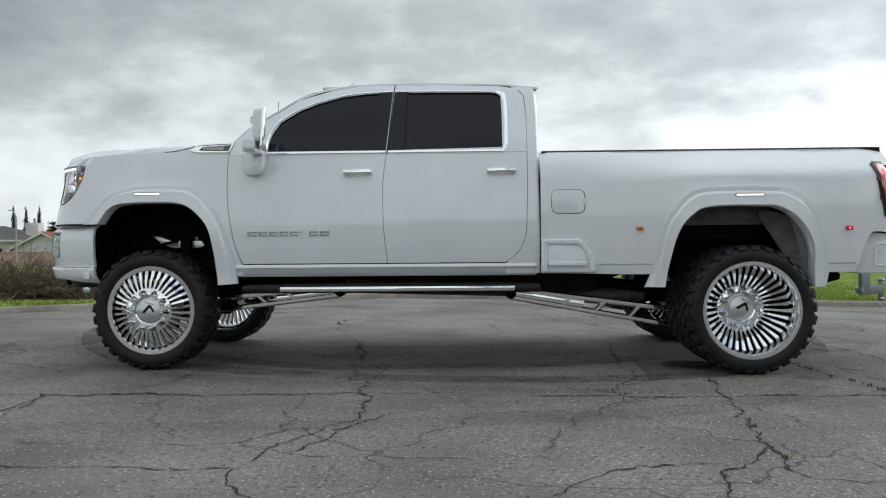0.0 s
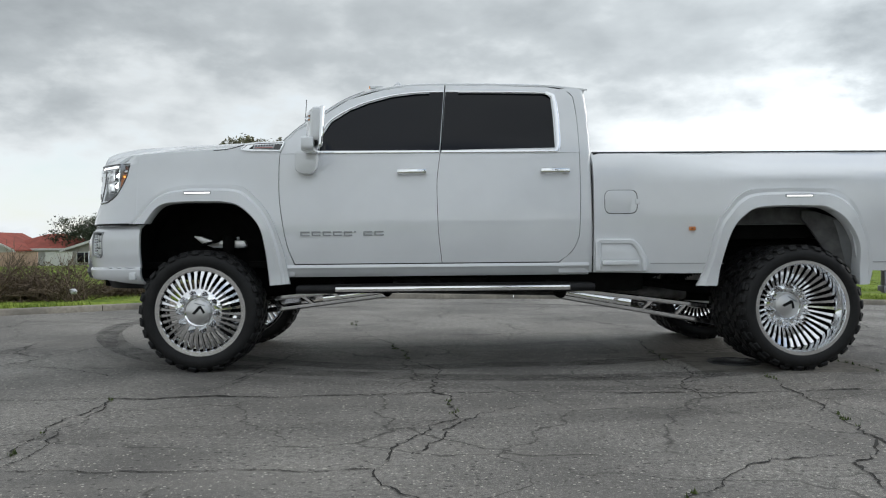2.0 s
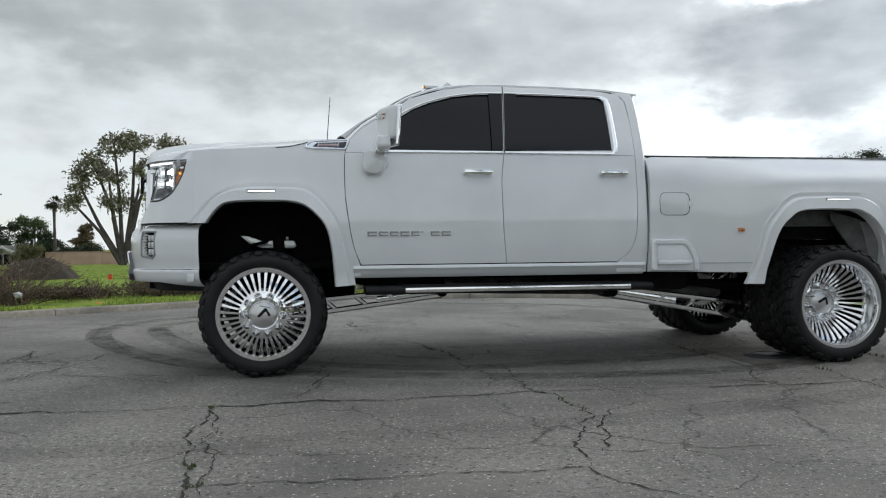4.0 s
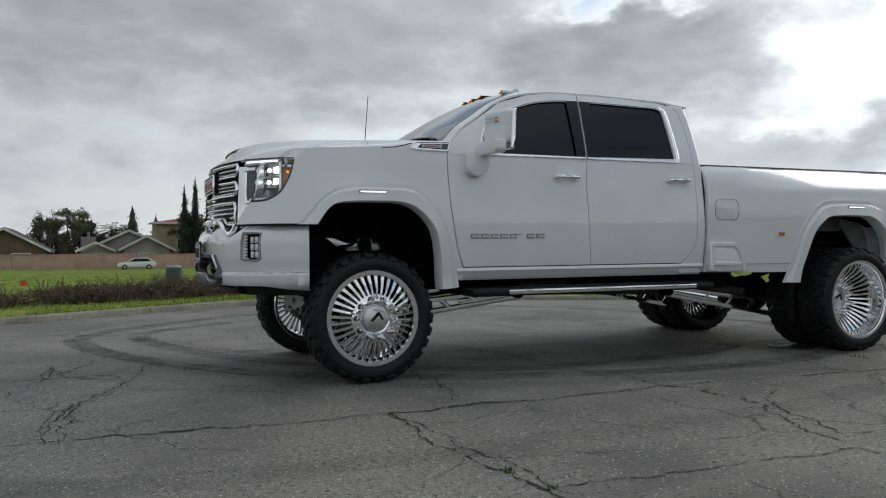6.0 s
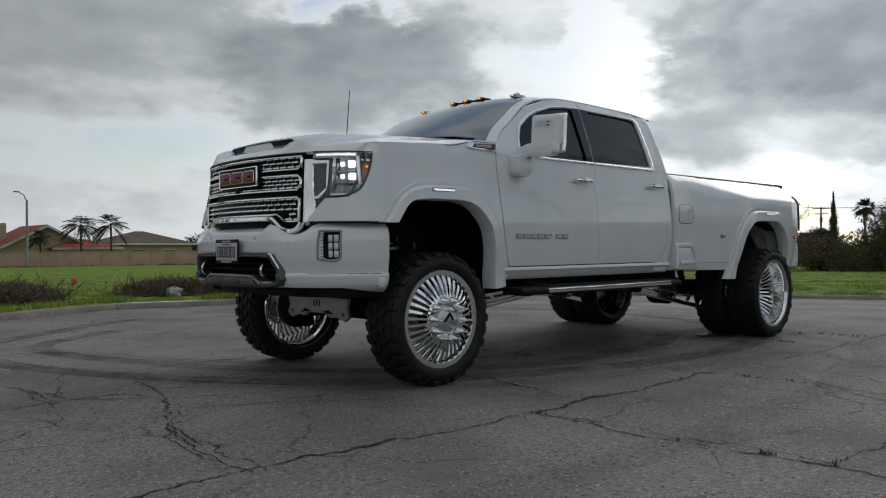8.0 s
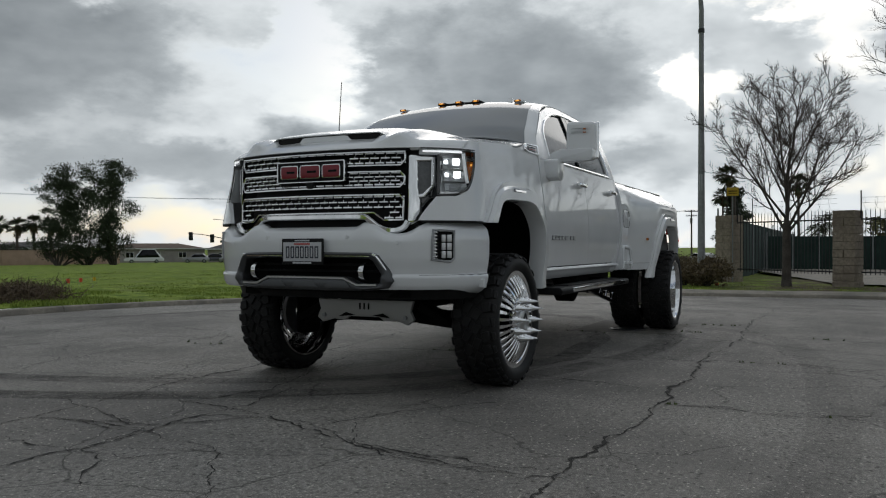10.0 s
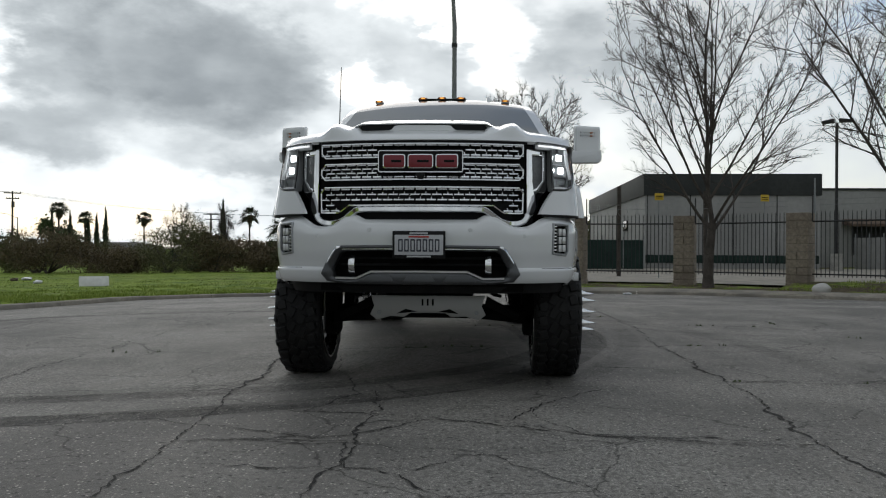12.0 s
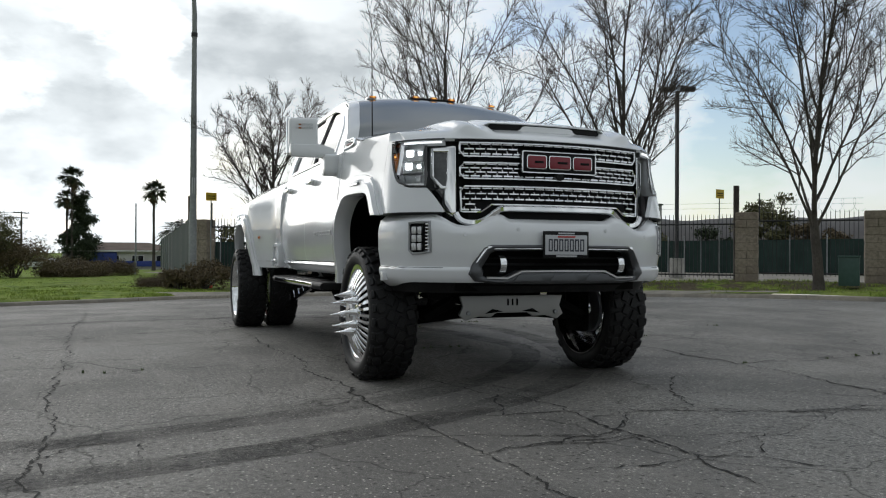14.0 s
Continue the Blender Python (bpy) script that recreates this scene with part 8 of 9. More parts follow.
bare_tree(-6.3, 79, 5.6, 91, limbs=7, wide=3.0, trunk=0.16, fork=1.4, label="bare spreading tree behind the wall")
garden([(-6.6, 82, 1.5, 2.4, 5.2, leaf_olive), (-4.2, 83, 1.7, 1.4, 6.0, leaf_olive), (-2.4, 84, 1.6, 0.8, 4.8, leaf_dark), (4.8, 96, 1.6, 1.0, 3.6, leaf_green), (6.2, 97, 1.6, 1.0, 4.4, leaf_dark)], 70)
palm(-0.6, 90, 4.2, 1.7, 87, fan=False, skirt=False, label="feathery palm with arching fronds")
palm(0.9, 91, 4.0, 1.5, 88, fan=False, skirt=False, label="feathery palm with arching fronds")
for x, y, top, w in ((1.9, 100, 6.7, 1.25), (4.7, 101, 5.6, 1.05)):
    cypress(x, y, top, int(top * 10), w, leaf_dark, "pointed dark conifer behind the grey house")

SPREAD = set_back(-2.85, -5.65)
long_wall((1.0, 67.0), (56.0, 63.5), 0.60, "wall_north")
house(8.0, 86, 9.5, 6, 3.9, 4.5, 0, stucco_tan, roof_red, "tan two-storey house behind the cypresses", gable=False)
house(22.0, 84, 8.4, 8, 1.0, 3.15, 0, stucco_tan, roof_red, "tan house with red roof and chimney", chimney=(-3.4, 3.5))
house(25.5, 81, 6.0, 5, 0.95, 1.9, 0, stucco_tan, roof_red, "low red-roofed wing with awning", gable=False)
house(20.2, 92, 5.0, 6, 1.5, 2.9, 0, stucco_tan, roof_brown, "brown-roofed house further back", gable=False)
house(33.8, 86, 9.0, 8, 1.4, 2.85, 0, stucco_tan, roof_brown, "brown-roofed house by the wall", gable=False)
for i, (x, top) in enumerate([(5.1, 7.2), (6.1, 8.1), (7.2, 7.0), (8.25, 7.7), (9.4, 7.3), (10.5, 6.9), (11.5, 7.7), (12.55, 6.4), (13.4, 6.0), (14.4, 7.95)]):
    cypress(x, 71.5 + 0.3 * math.sin(i * 2.1), top, 100 + i, 0.56)
garden([(17.5, 90, 1.6, 0.8, 2.2, leaf_green), (6.5, 80, 1.6, 2.5, 5.4, leaf_olive), (10.6, 80, 1.6, 2.5, 5.2, leaf_olive), (42, 88, 2.6, 0.8, 3.0, leaf_dark), (52, 90, 2.8, 0.6, 2.8, leaf_olive)], 80)
for x, y, top, r in ((24.0, 76, 4.3, 1.7), (26.9, 76, 4.4, 1.7), (20.6, 77, 2.7, 1.1)):
    palm(x, y, top, r, int(x * 5 + 90), fan=False, skirt=False, label="feathery palm with arching fronds")
cobra_lamp(16.1, 65.0, 5.5, 170, 0.6)
bushy("wall_weeds", 22.0, 64.6, [(1.3 * k - 14.0, 0, 0.12, 0.9, 0.5, 0.22) for k in range(24)], 9000, 0.055, leaf_green, "dark green weeds along the foot of the wall", 63, "weeds", trunk=0.01, stems=1, kind="stuff")

# the eucalyptus clump and palms at the wall's eastern end
SPREAD = set_back(-5.09, -2.95)
for i, (x, y, w, h) in enumerate([(41.3, 56.0, 1.5, 7.4), (43.1, 54.6, 1.7, 8.2), (44.7, 53.3, 1.5, 8.8)]):
    bl = [(rngb.uniform(-w, w) * 0.95, rngb.uniform(-w, w) * 0.95, h * f + 0.3, w * 0.58, w * 0.58, h * 0.08) for f in np.linspace(0.10, 1.0, 30)]
    bushy("eucalyptus_tree", x, y, bl, 11000, 0.075, leaf_dark, "dense dark eucalyptus by the end of the wall", 30 + i, group="eucalyptus clump", trunk=0.12)
for x, y, top, r in ((45.0, 69.0, 3.9, 1.1), (46.2, 68.0, 3.7, 1.1), (47.4, 67.2, 4.0, 1.1), (48.6, 66.4, 3.8, 1.1)):
    palm(x, y, top, r, int(x * 7 + 500))
garden([(47.0, 72.0, 2.2, 0.4, 2.0, leaf_dark)], 90)
SPREAD = Matrix()
parked_car(2.38, 99.6, 180, car_white, tall=1.45, long=4.5, label="white saloon car parked before the block wall")

# scattered trees to the east
for x, y, top, r in ((132, 60, 7.2, 1.6), (90.3, 52.5, 6.5, 1.2), (92.0, 50.0, 5.3, 1.1), (109.4, 34.3, 6.7, 1.5), (84.0, 0.3, 8.3, 1.4), (102.5, 9.3, 11.2, 1.7), (103.0, 9.9, 8.4, 1.5)):
    palm(x, y, top, r, int(x * 7 + 500))
for x, y, top, r in ((88.0, -2.0, 4.6, 2.0), (110.5, 30.2, 5.4, 1.9), (116, 80, 3.6, 1.6), (119, 76, 3.4, 1.6)):
    palm(x, y, top, r, int(x * 5 + 90), fan=False, skirt=False, label="feathery palm with arching fronds")
rngc = random.Random(8)
bushy("conifer", 104.5, 8.3, [(rngc.uniform(-1, 1) * (2.1 - 0.062 * k), rngc.uniform(-1, 1) * (2.1 - 0.062 * k), 0.6 + 0.32 * k, 1.5 - 0.03 * k, 1.5 - 0.03 * k, 0.75) for k in range(28)], 13000, 0.14, leaf_dark, "tall dark dense evergreen across the field", 77)
for i, (x, y, w, h, m) in enumerate([(24.0, -34.6, 1.3, 2.2, leaf_brown), (27.4, -35.0, 1.5, 2.5, leaf_olive), (30.2, -34.4, 1.4, 2.7, leaf_brown), (35.4, -32.4, 1.5, 2.5, leaf_dark), (20.5, -36.2, 1.4, 2.4, leaf_brown), (38.8, -30.0, 1.2, 2.2, leaf_olive)]):
    bushy("yard_shrub", x, y, blob_set(random.Random(300 + i), 9, w, w, 0.4, h, 0.62), 2600, 0.09, m, "dark twiggy shrub behind the yard screens", 310 + i, "bush", "yard shrubs", 0.05)
bushy("conifer", 32.5, -33.2, blob_set(random.Random(32), 16, 1.2, 1.2, 0.6, 4.5, 0.75), 4200, 0.1, leaf_olive, "dark ragged conifer behind the yard", 79)
for i, (x, y, w, z0, z1, m) in enumerate([(105.0, 84.5, 3.4, 0.0, 3.2, leaf_dark), (107.6, 81.0, 2.8, 0.0, 2.6, leaf_dark), (140, 85, 4, 0.5, 4.0, leaf_dark), (120, 80, 3.5, 0.5, 3.2, leaf_green), (91.5, 53.0, 3.2, 0.5, 4.8, leaf_green), (126, 48, 4, 0.5, 4.4, leaf_dark), (96, 26, 4, 0.5, 3.0, leaf_dark), (90, 33, 3, 0.5, 3.4, leaf_dark), (78, -9, 3.5, 0.4, 3.8, leaf_olive)]):
    bushy("far_tree", x, y, blob_set(rngb, 10, w, w, z0, z1, w * 0.42), 2200, 0.22, m, "distant leafy tree beyond the field", 150 + i, group="distant trees")
for i, (x, y, w, h, m) in enumerate([(36.5, 23.5, 2.4, 2.6, leaf_brown), (38.8, 25.4, 2.2, 2.4, leaf_olive), (38.0, 20.6, 2.0, 1.6, leaf_brown), (39.2, 17.8, 2.6, 3.2, leaf_olive), (40.0, 15.4, 2.0, 2.3, leaf_brown), (41.5, 13.0, 2.0, 2.0, leaf_brown), (42.0, 11.2, 2.0, 1.9, leaf_olive), (42.0, 8.2, 2.2, 2.2, leaf_brown), (43.2, 5.6, 1.8, 0.75, leaf_brown), (46.5, 4.0, 1.6, 0.7, leaf_brown), (46.0, 18.5, 2.4, 1.8, leaf_dark), (45.0, 22.5, 2.4, 2.0, leaf_olive)]):
    bl = blob_set(rngb, 16, w * 0.85, w * 0.85, 0.25, h * 0.74, w * 0.42)
    bushy("hedge_bush", x, y, bl, 7600, 0.050, m, "overgrown rusty green bush at the field edge", 180 + i, "bush", "hedge bushes", 0.05)
bushy("hedge_tree", 41.0, 9.3, blob_set(random.Random(91), 15, 1.35, 1.35, 1.5, 3.1, 0.72), 8200, 0.050, leaf_olive, "olive green tree standing above the bushes", 192, trunk=0.07)
bare_tree(46.0, 16.8, 3.8, 201, limbs=5, wide=1.8, trunk=0.08, fork=0.5, label="leafless scrub among the bushes")
bare_tree(47.0, 19.8, 4.0, 203, limbs=5, wide=1.8, trunk=0.08, fork=0.5, label="leafless scrub among the bushes")
for x, y, top, w in ((108.3, 37.9, 8.4, 0.80), (111.2, 27.5, 10.9, 0.90), (89.9, 53.2, 6.0, 0.4), (90.9, 51.4, 5.9, 0.4), (91.9, 49.6, 5.2, 0.45), (92.3, 48.7, 5.6, 0.4), (92.8, 47.8, 6.4, 0.42)):
    cypress(x, y, top, int(top * 31), w, leaf_dark, "narrow dark cypress beyond the field")
bushy("round_bush", 19.6, 1.15, blob_set(random.Random(6), 7, 0.38, 0.38, 0.15, 0.42, 0.28), 1900, 0.045, leaf_brown, "small dark shrub beside the lamp post", 212, "bush", trunk=0.03)
bushy("round_bush", 19.4, 0.35, blob_set(random.Random(5), 8, 0.5, 0.5, 0.2, 0.6, 0.38), 2600, 0.045, leaf_brown, "round dark shrub beside the lamp post", 211, "bush", trunk=0.03)

# ---------------------------------------------------------------- verge: dead brush, grass, litter


def dead_bush(x, y, w, h, seed, n=300, label="dry brown tangled brush behind the kerb"):
    z = ground_z(x, y)
    t = thing("dead_brush", label, "dead bush", "dead brush along the kerb", at=pose(x, y, z))
    rng = random.Random(seed)
    st = Sticks()
    for k in range(n):
        p = Vector((rng.uniform(-w, w), rng.uniform(-w * 0.6, w * 0.6), -0.03))
        az, lean = rng.uniform(0, 6.28), rng.uniform(0.2, 1.25)
        d = Vector((math.cos(az) * math.sin(lean), math.sin(az) * math.sin(lean), math.cos(lean)))
        L = h * rng.uniform(0.6, 1.35)
        pts = [p]
        for i in range(4):
            d = (d + Vector((rng.uniform(-0.4, 0.4), rng.uniform(-0.4, 0.4), rng.uniform(-0.35, 0.15)))).normalized()
            pts.append(pts[-1] + d * L / 4)
        st.limb(pts, 0.009, 0.003, 3)
        for j in (1, 2, 3):
            e = (d + Vector((rng.uniform(-1, 1), rng.uniform(-1, 1), rng.uniform(-0.2, 0.8)))).normalized()
            st.limb([pts[j], pts[j] + e * L * 0.22, pts[j] + e * L * 0.38], 0.005, 0.002, 3)
    tagged(st.make("stem_growth", dead_stem, t), kind="stuff")
    leaf_cloud("dry_foliage", [(0, 0, h * 0.35, w, w * 0.6, h * 0.4)], 2600, 0.020, dead_stem, t, seed, 0.1)
    return t


rngd = random.Random(77)
for i, (x, y, w, h) in enumerate([(-8.4, 4.0, 0.95, 0.72), (-7.0, 4.9, 0.95, 0.76), (-5.7, 5.5, 0.95, 0.78), (-4.6, 6.2, 0.9, 0.70), (-3.5, 7.1, 0.6, 0.30), (-2.0, 7.6, 0.7, 0.34), (-1.1, 7.9, 0.8, 0.40), (-0.2, 8.3, 0.75, 0.38), (2.3, 8.7, 0.8, 0.34), (3.3, 8.7, 0.8, 0.36), (21.6, 1.75, 0.8, 0.36)]):
    dead_bush(x, y, w, h, 300 + i)
mound_mat = speckled("dark_heap", (0.030, 0.024, 0.018), (0.085, 0.066, 0.048), 5, 0.95, 0.9, 0.06, (0.02, 0.017, 0.013))
mound = thing("soil_mound", "dark mound of soil and dead brush in the field", "mound", at=pose(-7.2, 18.0, ground_z(-7.2, 18.0)))
part("mound_body", grid(lambda u, v: ((2 * u - 1) * 1.05, (2 * v - 1) * 1.0, 0.62 * max(0.0, 1 - ((2 * u - 1) ** 2 + (2 * v - 1) ** 2)) ** 0.7 + 0.07 * noise.noise(Vector((u * 7, v * 7, 1))) - 0.03), 30, 30), mound_mat, mound)
heap = Sticks()
for k in range(260):
    a_, r_ = rngd.uniform(0, 6.283), rngd.random() ** 0.6
    hx, hy = 1.0 * r_ * math.cos(a_), 0.95 * r_ * math.sin(a_)
    hz = 0.60 * max(0.0, 1 - r_ * r_) ** 0.7 - 0.02
    q_ = Vector((hx, hy, hz))
    d_ = Vector((rngd.uniform(-1, 1), rngd.uniform(-1, 1), rngd.uniform(-0.25, 0.35))).normalized() * rngd.uniform(0.15, 0.45)
    heap.limb([q_ - d_ * 0.5, q_ + Vector((0, 0, 0.04)), q_ + d_ * 0.5], 0.010, 0.004, 3)
tagged(heap.make("stick_litter", dead_stem, mound), kind="stuff")
ped = thing("utility_pedestal", "small weathered green utility pedestal in the grass", "utility box", at=pose(-0.05, 14.5, ground_z(0, 14.5)))
part("drum", tube([(0, 0, -0.05), (0, 0, 0.40), (0, 0, 0.43)], [0.20, 0.20, 0.17], 16), box_green, ped)
part("lid", tube([(0, 0, 0.42), (0, 0, 0.46)], [0.18, 0.15], 16), galv, ped)
st_ = thing("marker_post", "pale leaning marker post in the field", "post", at=pose(0.5, 14.4, ground_z(0.5, 14.4), 0, 8, 0))
part("shaft", box((0, 0, 0.30), (0.09, 0.02, 0.66), 0.004), plate_white, st_)
gb = thing("utility_cabinet", "green steel utility cabinet by the fence", "utility box", at=pose(10.6, -15.3, 0.1, 0, 0, 40))
part("body", box((0, 0, 0.36), (0.50, 0.45, 0.76), 0.02), box_green, gb)
part("lid", box((0, 0, 0.75), (0.54, 0.49, 0.05), 0.015), box_green, gb)
part("vent", box((-0.252, 0, 0.5), (0.01, 0.3, 0.12), 0.002), plastic, gb)
rk = bmesh.new()
bmesh.ops.create_icosphere(rk, subdivisions=3, radius=0.22)
for v in rk.verts:
    v.co *= 1 + 0.12 * noise.noise(v.co * 6)
    v.co.z *= 0.75
rock = part("white_rock", rk, stucco_white)
rock.location = (15.25, -8.95, ground_z(15.25, -8.95) + 0.08)
tagged(rock, "pale rounded rock lying on the kerb", "rock")


def litter(name, label, x, y, s, mat, seed, z=None, category="litter"):
    rng = random.Random(seed)
    bm = bmesh.new()
    bmesh.ops.create_icosphere(bm, subdivisions=2, radius=1.0)
    for v in bm.verts:
        v.co = Vector((v.co.x * s[0], v.co.y * s[1], v.co.z * s[2])) * (1 + 0.45 * noise.noise(v.co * 2.3 + Vector((seed, 0, 0))))
    o = part(name, bm, mat, smooth=False)
    o.location = (x, y, (ground_z(x, y) if z is None else z) + s[2] * 0.6)
    return tagged(o, label, category)


litter("paper_scrap", "crumpled cream paper in the gutter", 16.2, -4.2, (0.16, 0.12, 0.035), plate_white, 3, road_z(16.2, -4.2))
litter("plastic_bag", "crumpled white plastic bag by the kerb", 2.4, 8.4, (0.14, 0.14, 0.10), plate_white, 5, ground_z(2.4, 8.4))
litter("plastic_bag", "crumpled white plastic bag in the brush", -3.75, 5.6, (0.060, 0.050, 0.045), plate_white, 8, 0.24)
litter("red_wrapper", "red wrapper on the kerb", -2.75, 6.0, (0.045, 0.03, 0.022), flag_red, 6, 0.08)
litter("red_wrapper", "red wrapper by the lamp post", 19.9, 0.2, (0.07, 0.05, 0.06), flag_red, 7)
board_white = speckled("painted_board", (0.62, 0.62, 0.60), (0.80, 0.80, 0.78), 6, 0.6, 0.2, 0.004)
bd = thing("white_board", "discarded white board lying on the grass", "board", at=pose(16.9, 11.0, ground_z(16.9, 11.0) + 0.13, 62, 0, -61))
part("panel", box((0, 0, 0), (0.80, 0.34, 0.03), 0.006), board_white, bd)
part("flap", box((0.0, 0.165, -0.12), (0.80, 0.02, 0.24), 0.004), board_white, bd)
for i, (x, y, s) in enumerate([(19.0, 13.9, 0.22), (21.5, 16.2, 0.2), (22.6, 16.4, 0.28)]):
    litter("debris", "broken pale debris in the grass", x, y, (s, s * 0.5, 0.07), (plate_white, dirt, plate_white)[i], 20 + i, category="debris")
for i, (x, y, m) in enumerate([(7.7, 13.05, flag_red), (9.0, 14.2, flag_red), (10.6, 15.6, sign_yellow), (0.53, 9.4, sign_yellow), (1.0, 9.4, flag_red), (-3.4, 9.4, flag_red), (-3.0, 9.3, flag_red)]):
    fl = thing("marker_flag", "small survey marker flag on a wire", "flag", "survey flags", at=pose(x, y, ground_z(x, y)))
    part("wire", tube([(0, 0, 0), (0.01, 0, 0.31)], 0.003, 4), galv, fl)
    part("cloth", grid(lambda u, v: (0.01 + 0.085 * u, 0.015 * math.sin(u * 5), 0.20 + 0.10 * v), 5, 2, skirt=(0, 0.002, 0)), m, fl)


def grass_tufts(name, label, pts, height, seed, mat=None, width=0.010):
    """Blades in tufts at the given places, one mesh."""
    rng = np.random.default_rng(seed)
    p = np.array(pts)
    n = len(p)
    az = rng.random(n) * 6.283
    h = height * (0.4 + 0.9 * rng.random(n))
    lean = h * rng.normal(0, 0.35, n)
    w = width * (0.7 + 0.8 * rng.random(n))
    v = np.empty((n, 3, 3))
    ca, sa = np.cos(az), np.sin(az)
    v[:, 0] = p + np.stack([-sa * w, ca * w, np.zeros(n)], 1)
    v[:, 1] = p + np.stack([sa * w, -ca * w, np.zeros(n)], 1)
    v[:, 2] = p + np.stack([ca * lean, sa * lean, h], 1)
    me = bpy.data.meshes.new(name)
    me.vertices.add(n * 3)
    me.vertices.foreach_set("co", v.ravel())
    me.loops.add(n * 3)
    me.loops.foreach_set("vertex_index", np.arange(n * 3))
    me.polygons.add(n)
    me.polygons.foreach_set("loop_start", np.arange(n) * 3)
    me.update(calc_edges=True)
    return tagged(attach(name, me, mat or blade_mat, smooth=False), label, "grass", kind="stuff")


rngg = random.Random(12)
near, far = [], []
seen_k = [k for k in range(NK) if kerb_line[k].x > -9 and kerb_line[k].y > -13]
while len(near) < 60000:
    k = rngg.choice(seen_k)
    o = -0.15 + 4.4 * rngg.random() ** 1.4
    p = kerb_line[k].lerp(kerb_line[(k + 1) % NK], rngg.random()) + normals[k] * o
    if p.x > 10 and p.y < 1.5 and o < 1.0:
        continue
    if p.x > 8 and p.y < 0.5 and rngg.random() < 0.75:
        continue
    if noise.noise(Vector((p.x * 0.8, p.y * 0.8, 5))) < -0.10:
        continue
    for _ in range(6):
        q = Vector((p.x + rngg.gauss(0, 0.06), p.y + rngg.gauss(0, 0.06), 0))
        near.append((q.x, q.y, ground_z(q.x, q.y) - 0.03))
while len(far) < 60000:
    k = rngg.choice(seen_k)
    o = 4.0 + 34 * rngg.random() ** 1.5
    away = (kerb_line[k] - CENTRE).normalized()
    p = kerb_line[k].lerp(kerb_line[(k + 1) % NK], rngg.random()) + away * o
    if p.x > 17 and p.y < 0.5:
        continue
    if noise.noise(Vector((p.x * 0.35, p.y * 0.35, 9))) < -0.15:
        continue
    for _ in range(5):
        q = Vector((p.x + rngg.gauss(0, 0.12), p.y + rngg.gauss(0, 0.12), 0))
        far.append((q.x, q.y, ground_z(q.x, q.y) - 0.03))
rngk = random.Random(41)
bank_tufts = []
for _ in range(1500):
    i = rngk.randrange(len(bank_pts) - 6)
    a, b = Vector(bank_pts[i]), Vector(bank_pts[i + 5])
    if (a - b).length > 1.5 or noise.noise(Vector((a.x * 0.7, a.y * 0.7, 8))) < -0.05:
        continue
    p = a.lerp(b, rngk.random())
    for _k in range(7):
        bank_tufts.append((p.x + rngk.gauss(0, 0.12), p.y + rngk.gauss(0, 0.12), p.z - 0.04))
grass_tufts("bank_grass", "patchy grass on the bank below the fence", bank_tufts, 0.11, 6, width=0.010)
grass_tufts("verge_grass", "rough green grass behind the kerb", near, 0.075, 3, width=0.008)
grass_tufts("field_grass", "weedy green field grass", far, 0.058, 4, width=0.020)

# ---------------------------------------------------------------- hazy hills beyond the yard
hill_mat = speckled("hazy_hillside", (0.085, 0.078, 0.080), (0.12, 0.108, 0.108), 0.02, 1.0, 0.0, 0.1, (0.07, 0.07, 0.068), world=True)


def hill_crest(a):
    return 45 + 9 * noise.noise(Vector((a * 0.09, 1.0, 0))) + 4 * noise.noise(Vector((a * 0.35, 4.0, 0))) - 30 * ease(-26, -18, a)


hv, hf = [], []
ANG = [-95 + 0.75 * k for k in range(108)]
for a in ANG:
    ca, sa = math.cos(radians(a)), math.sin(radians(a))
    for r, f in ((820, -0.15), (860, 0.55), (920, 0.9), (980, 1.0), (1100, 0.8)):
        hv.append((r * ca, r * sa, hill_crest(a) * f))
for i in range(len(ANG) - 1):
    for k in range(4):
        j = i * 5 + k
        hf.append((j, j + 1, j + 6, j + 5))
tagged(raw("hillside_backdrop", hv, hf, hill_mat, smooth=True), "hazy mauve hillside far beyond the yard", "hill", kind="structure")

# ---------------------------------------------------------------- cracks, tyre marks and patch in the paving
crack_mat = speckled("crack_filling", (0.012, 0.011, 0.010), (0.035, 0.031, 0.026), 30, 0.95, 0.4, 0.003, world=True)
moss = leafy("crack_weeds", (0.03, 0.05, 0.012), (0.09, 0.12, 0.03))


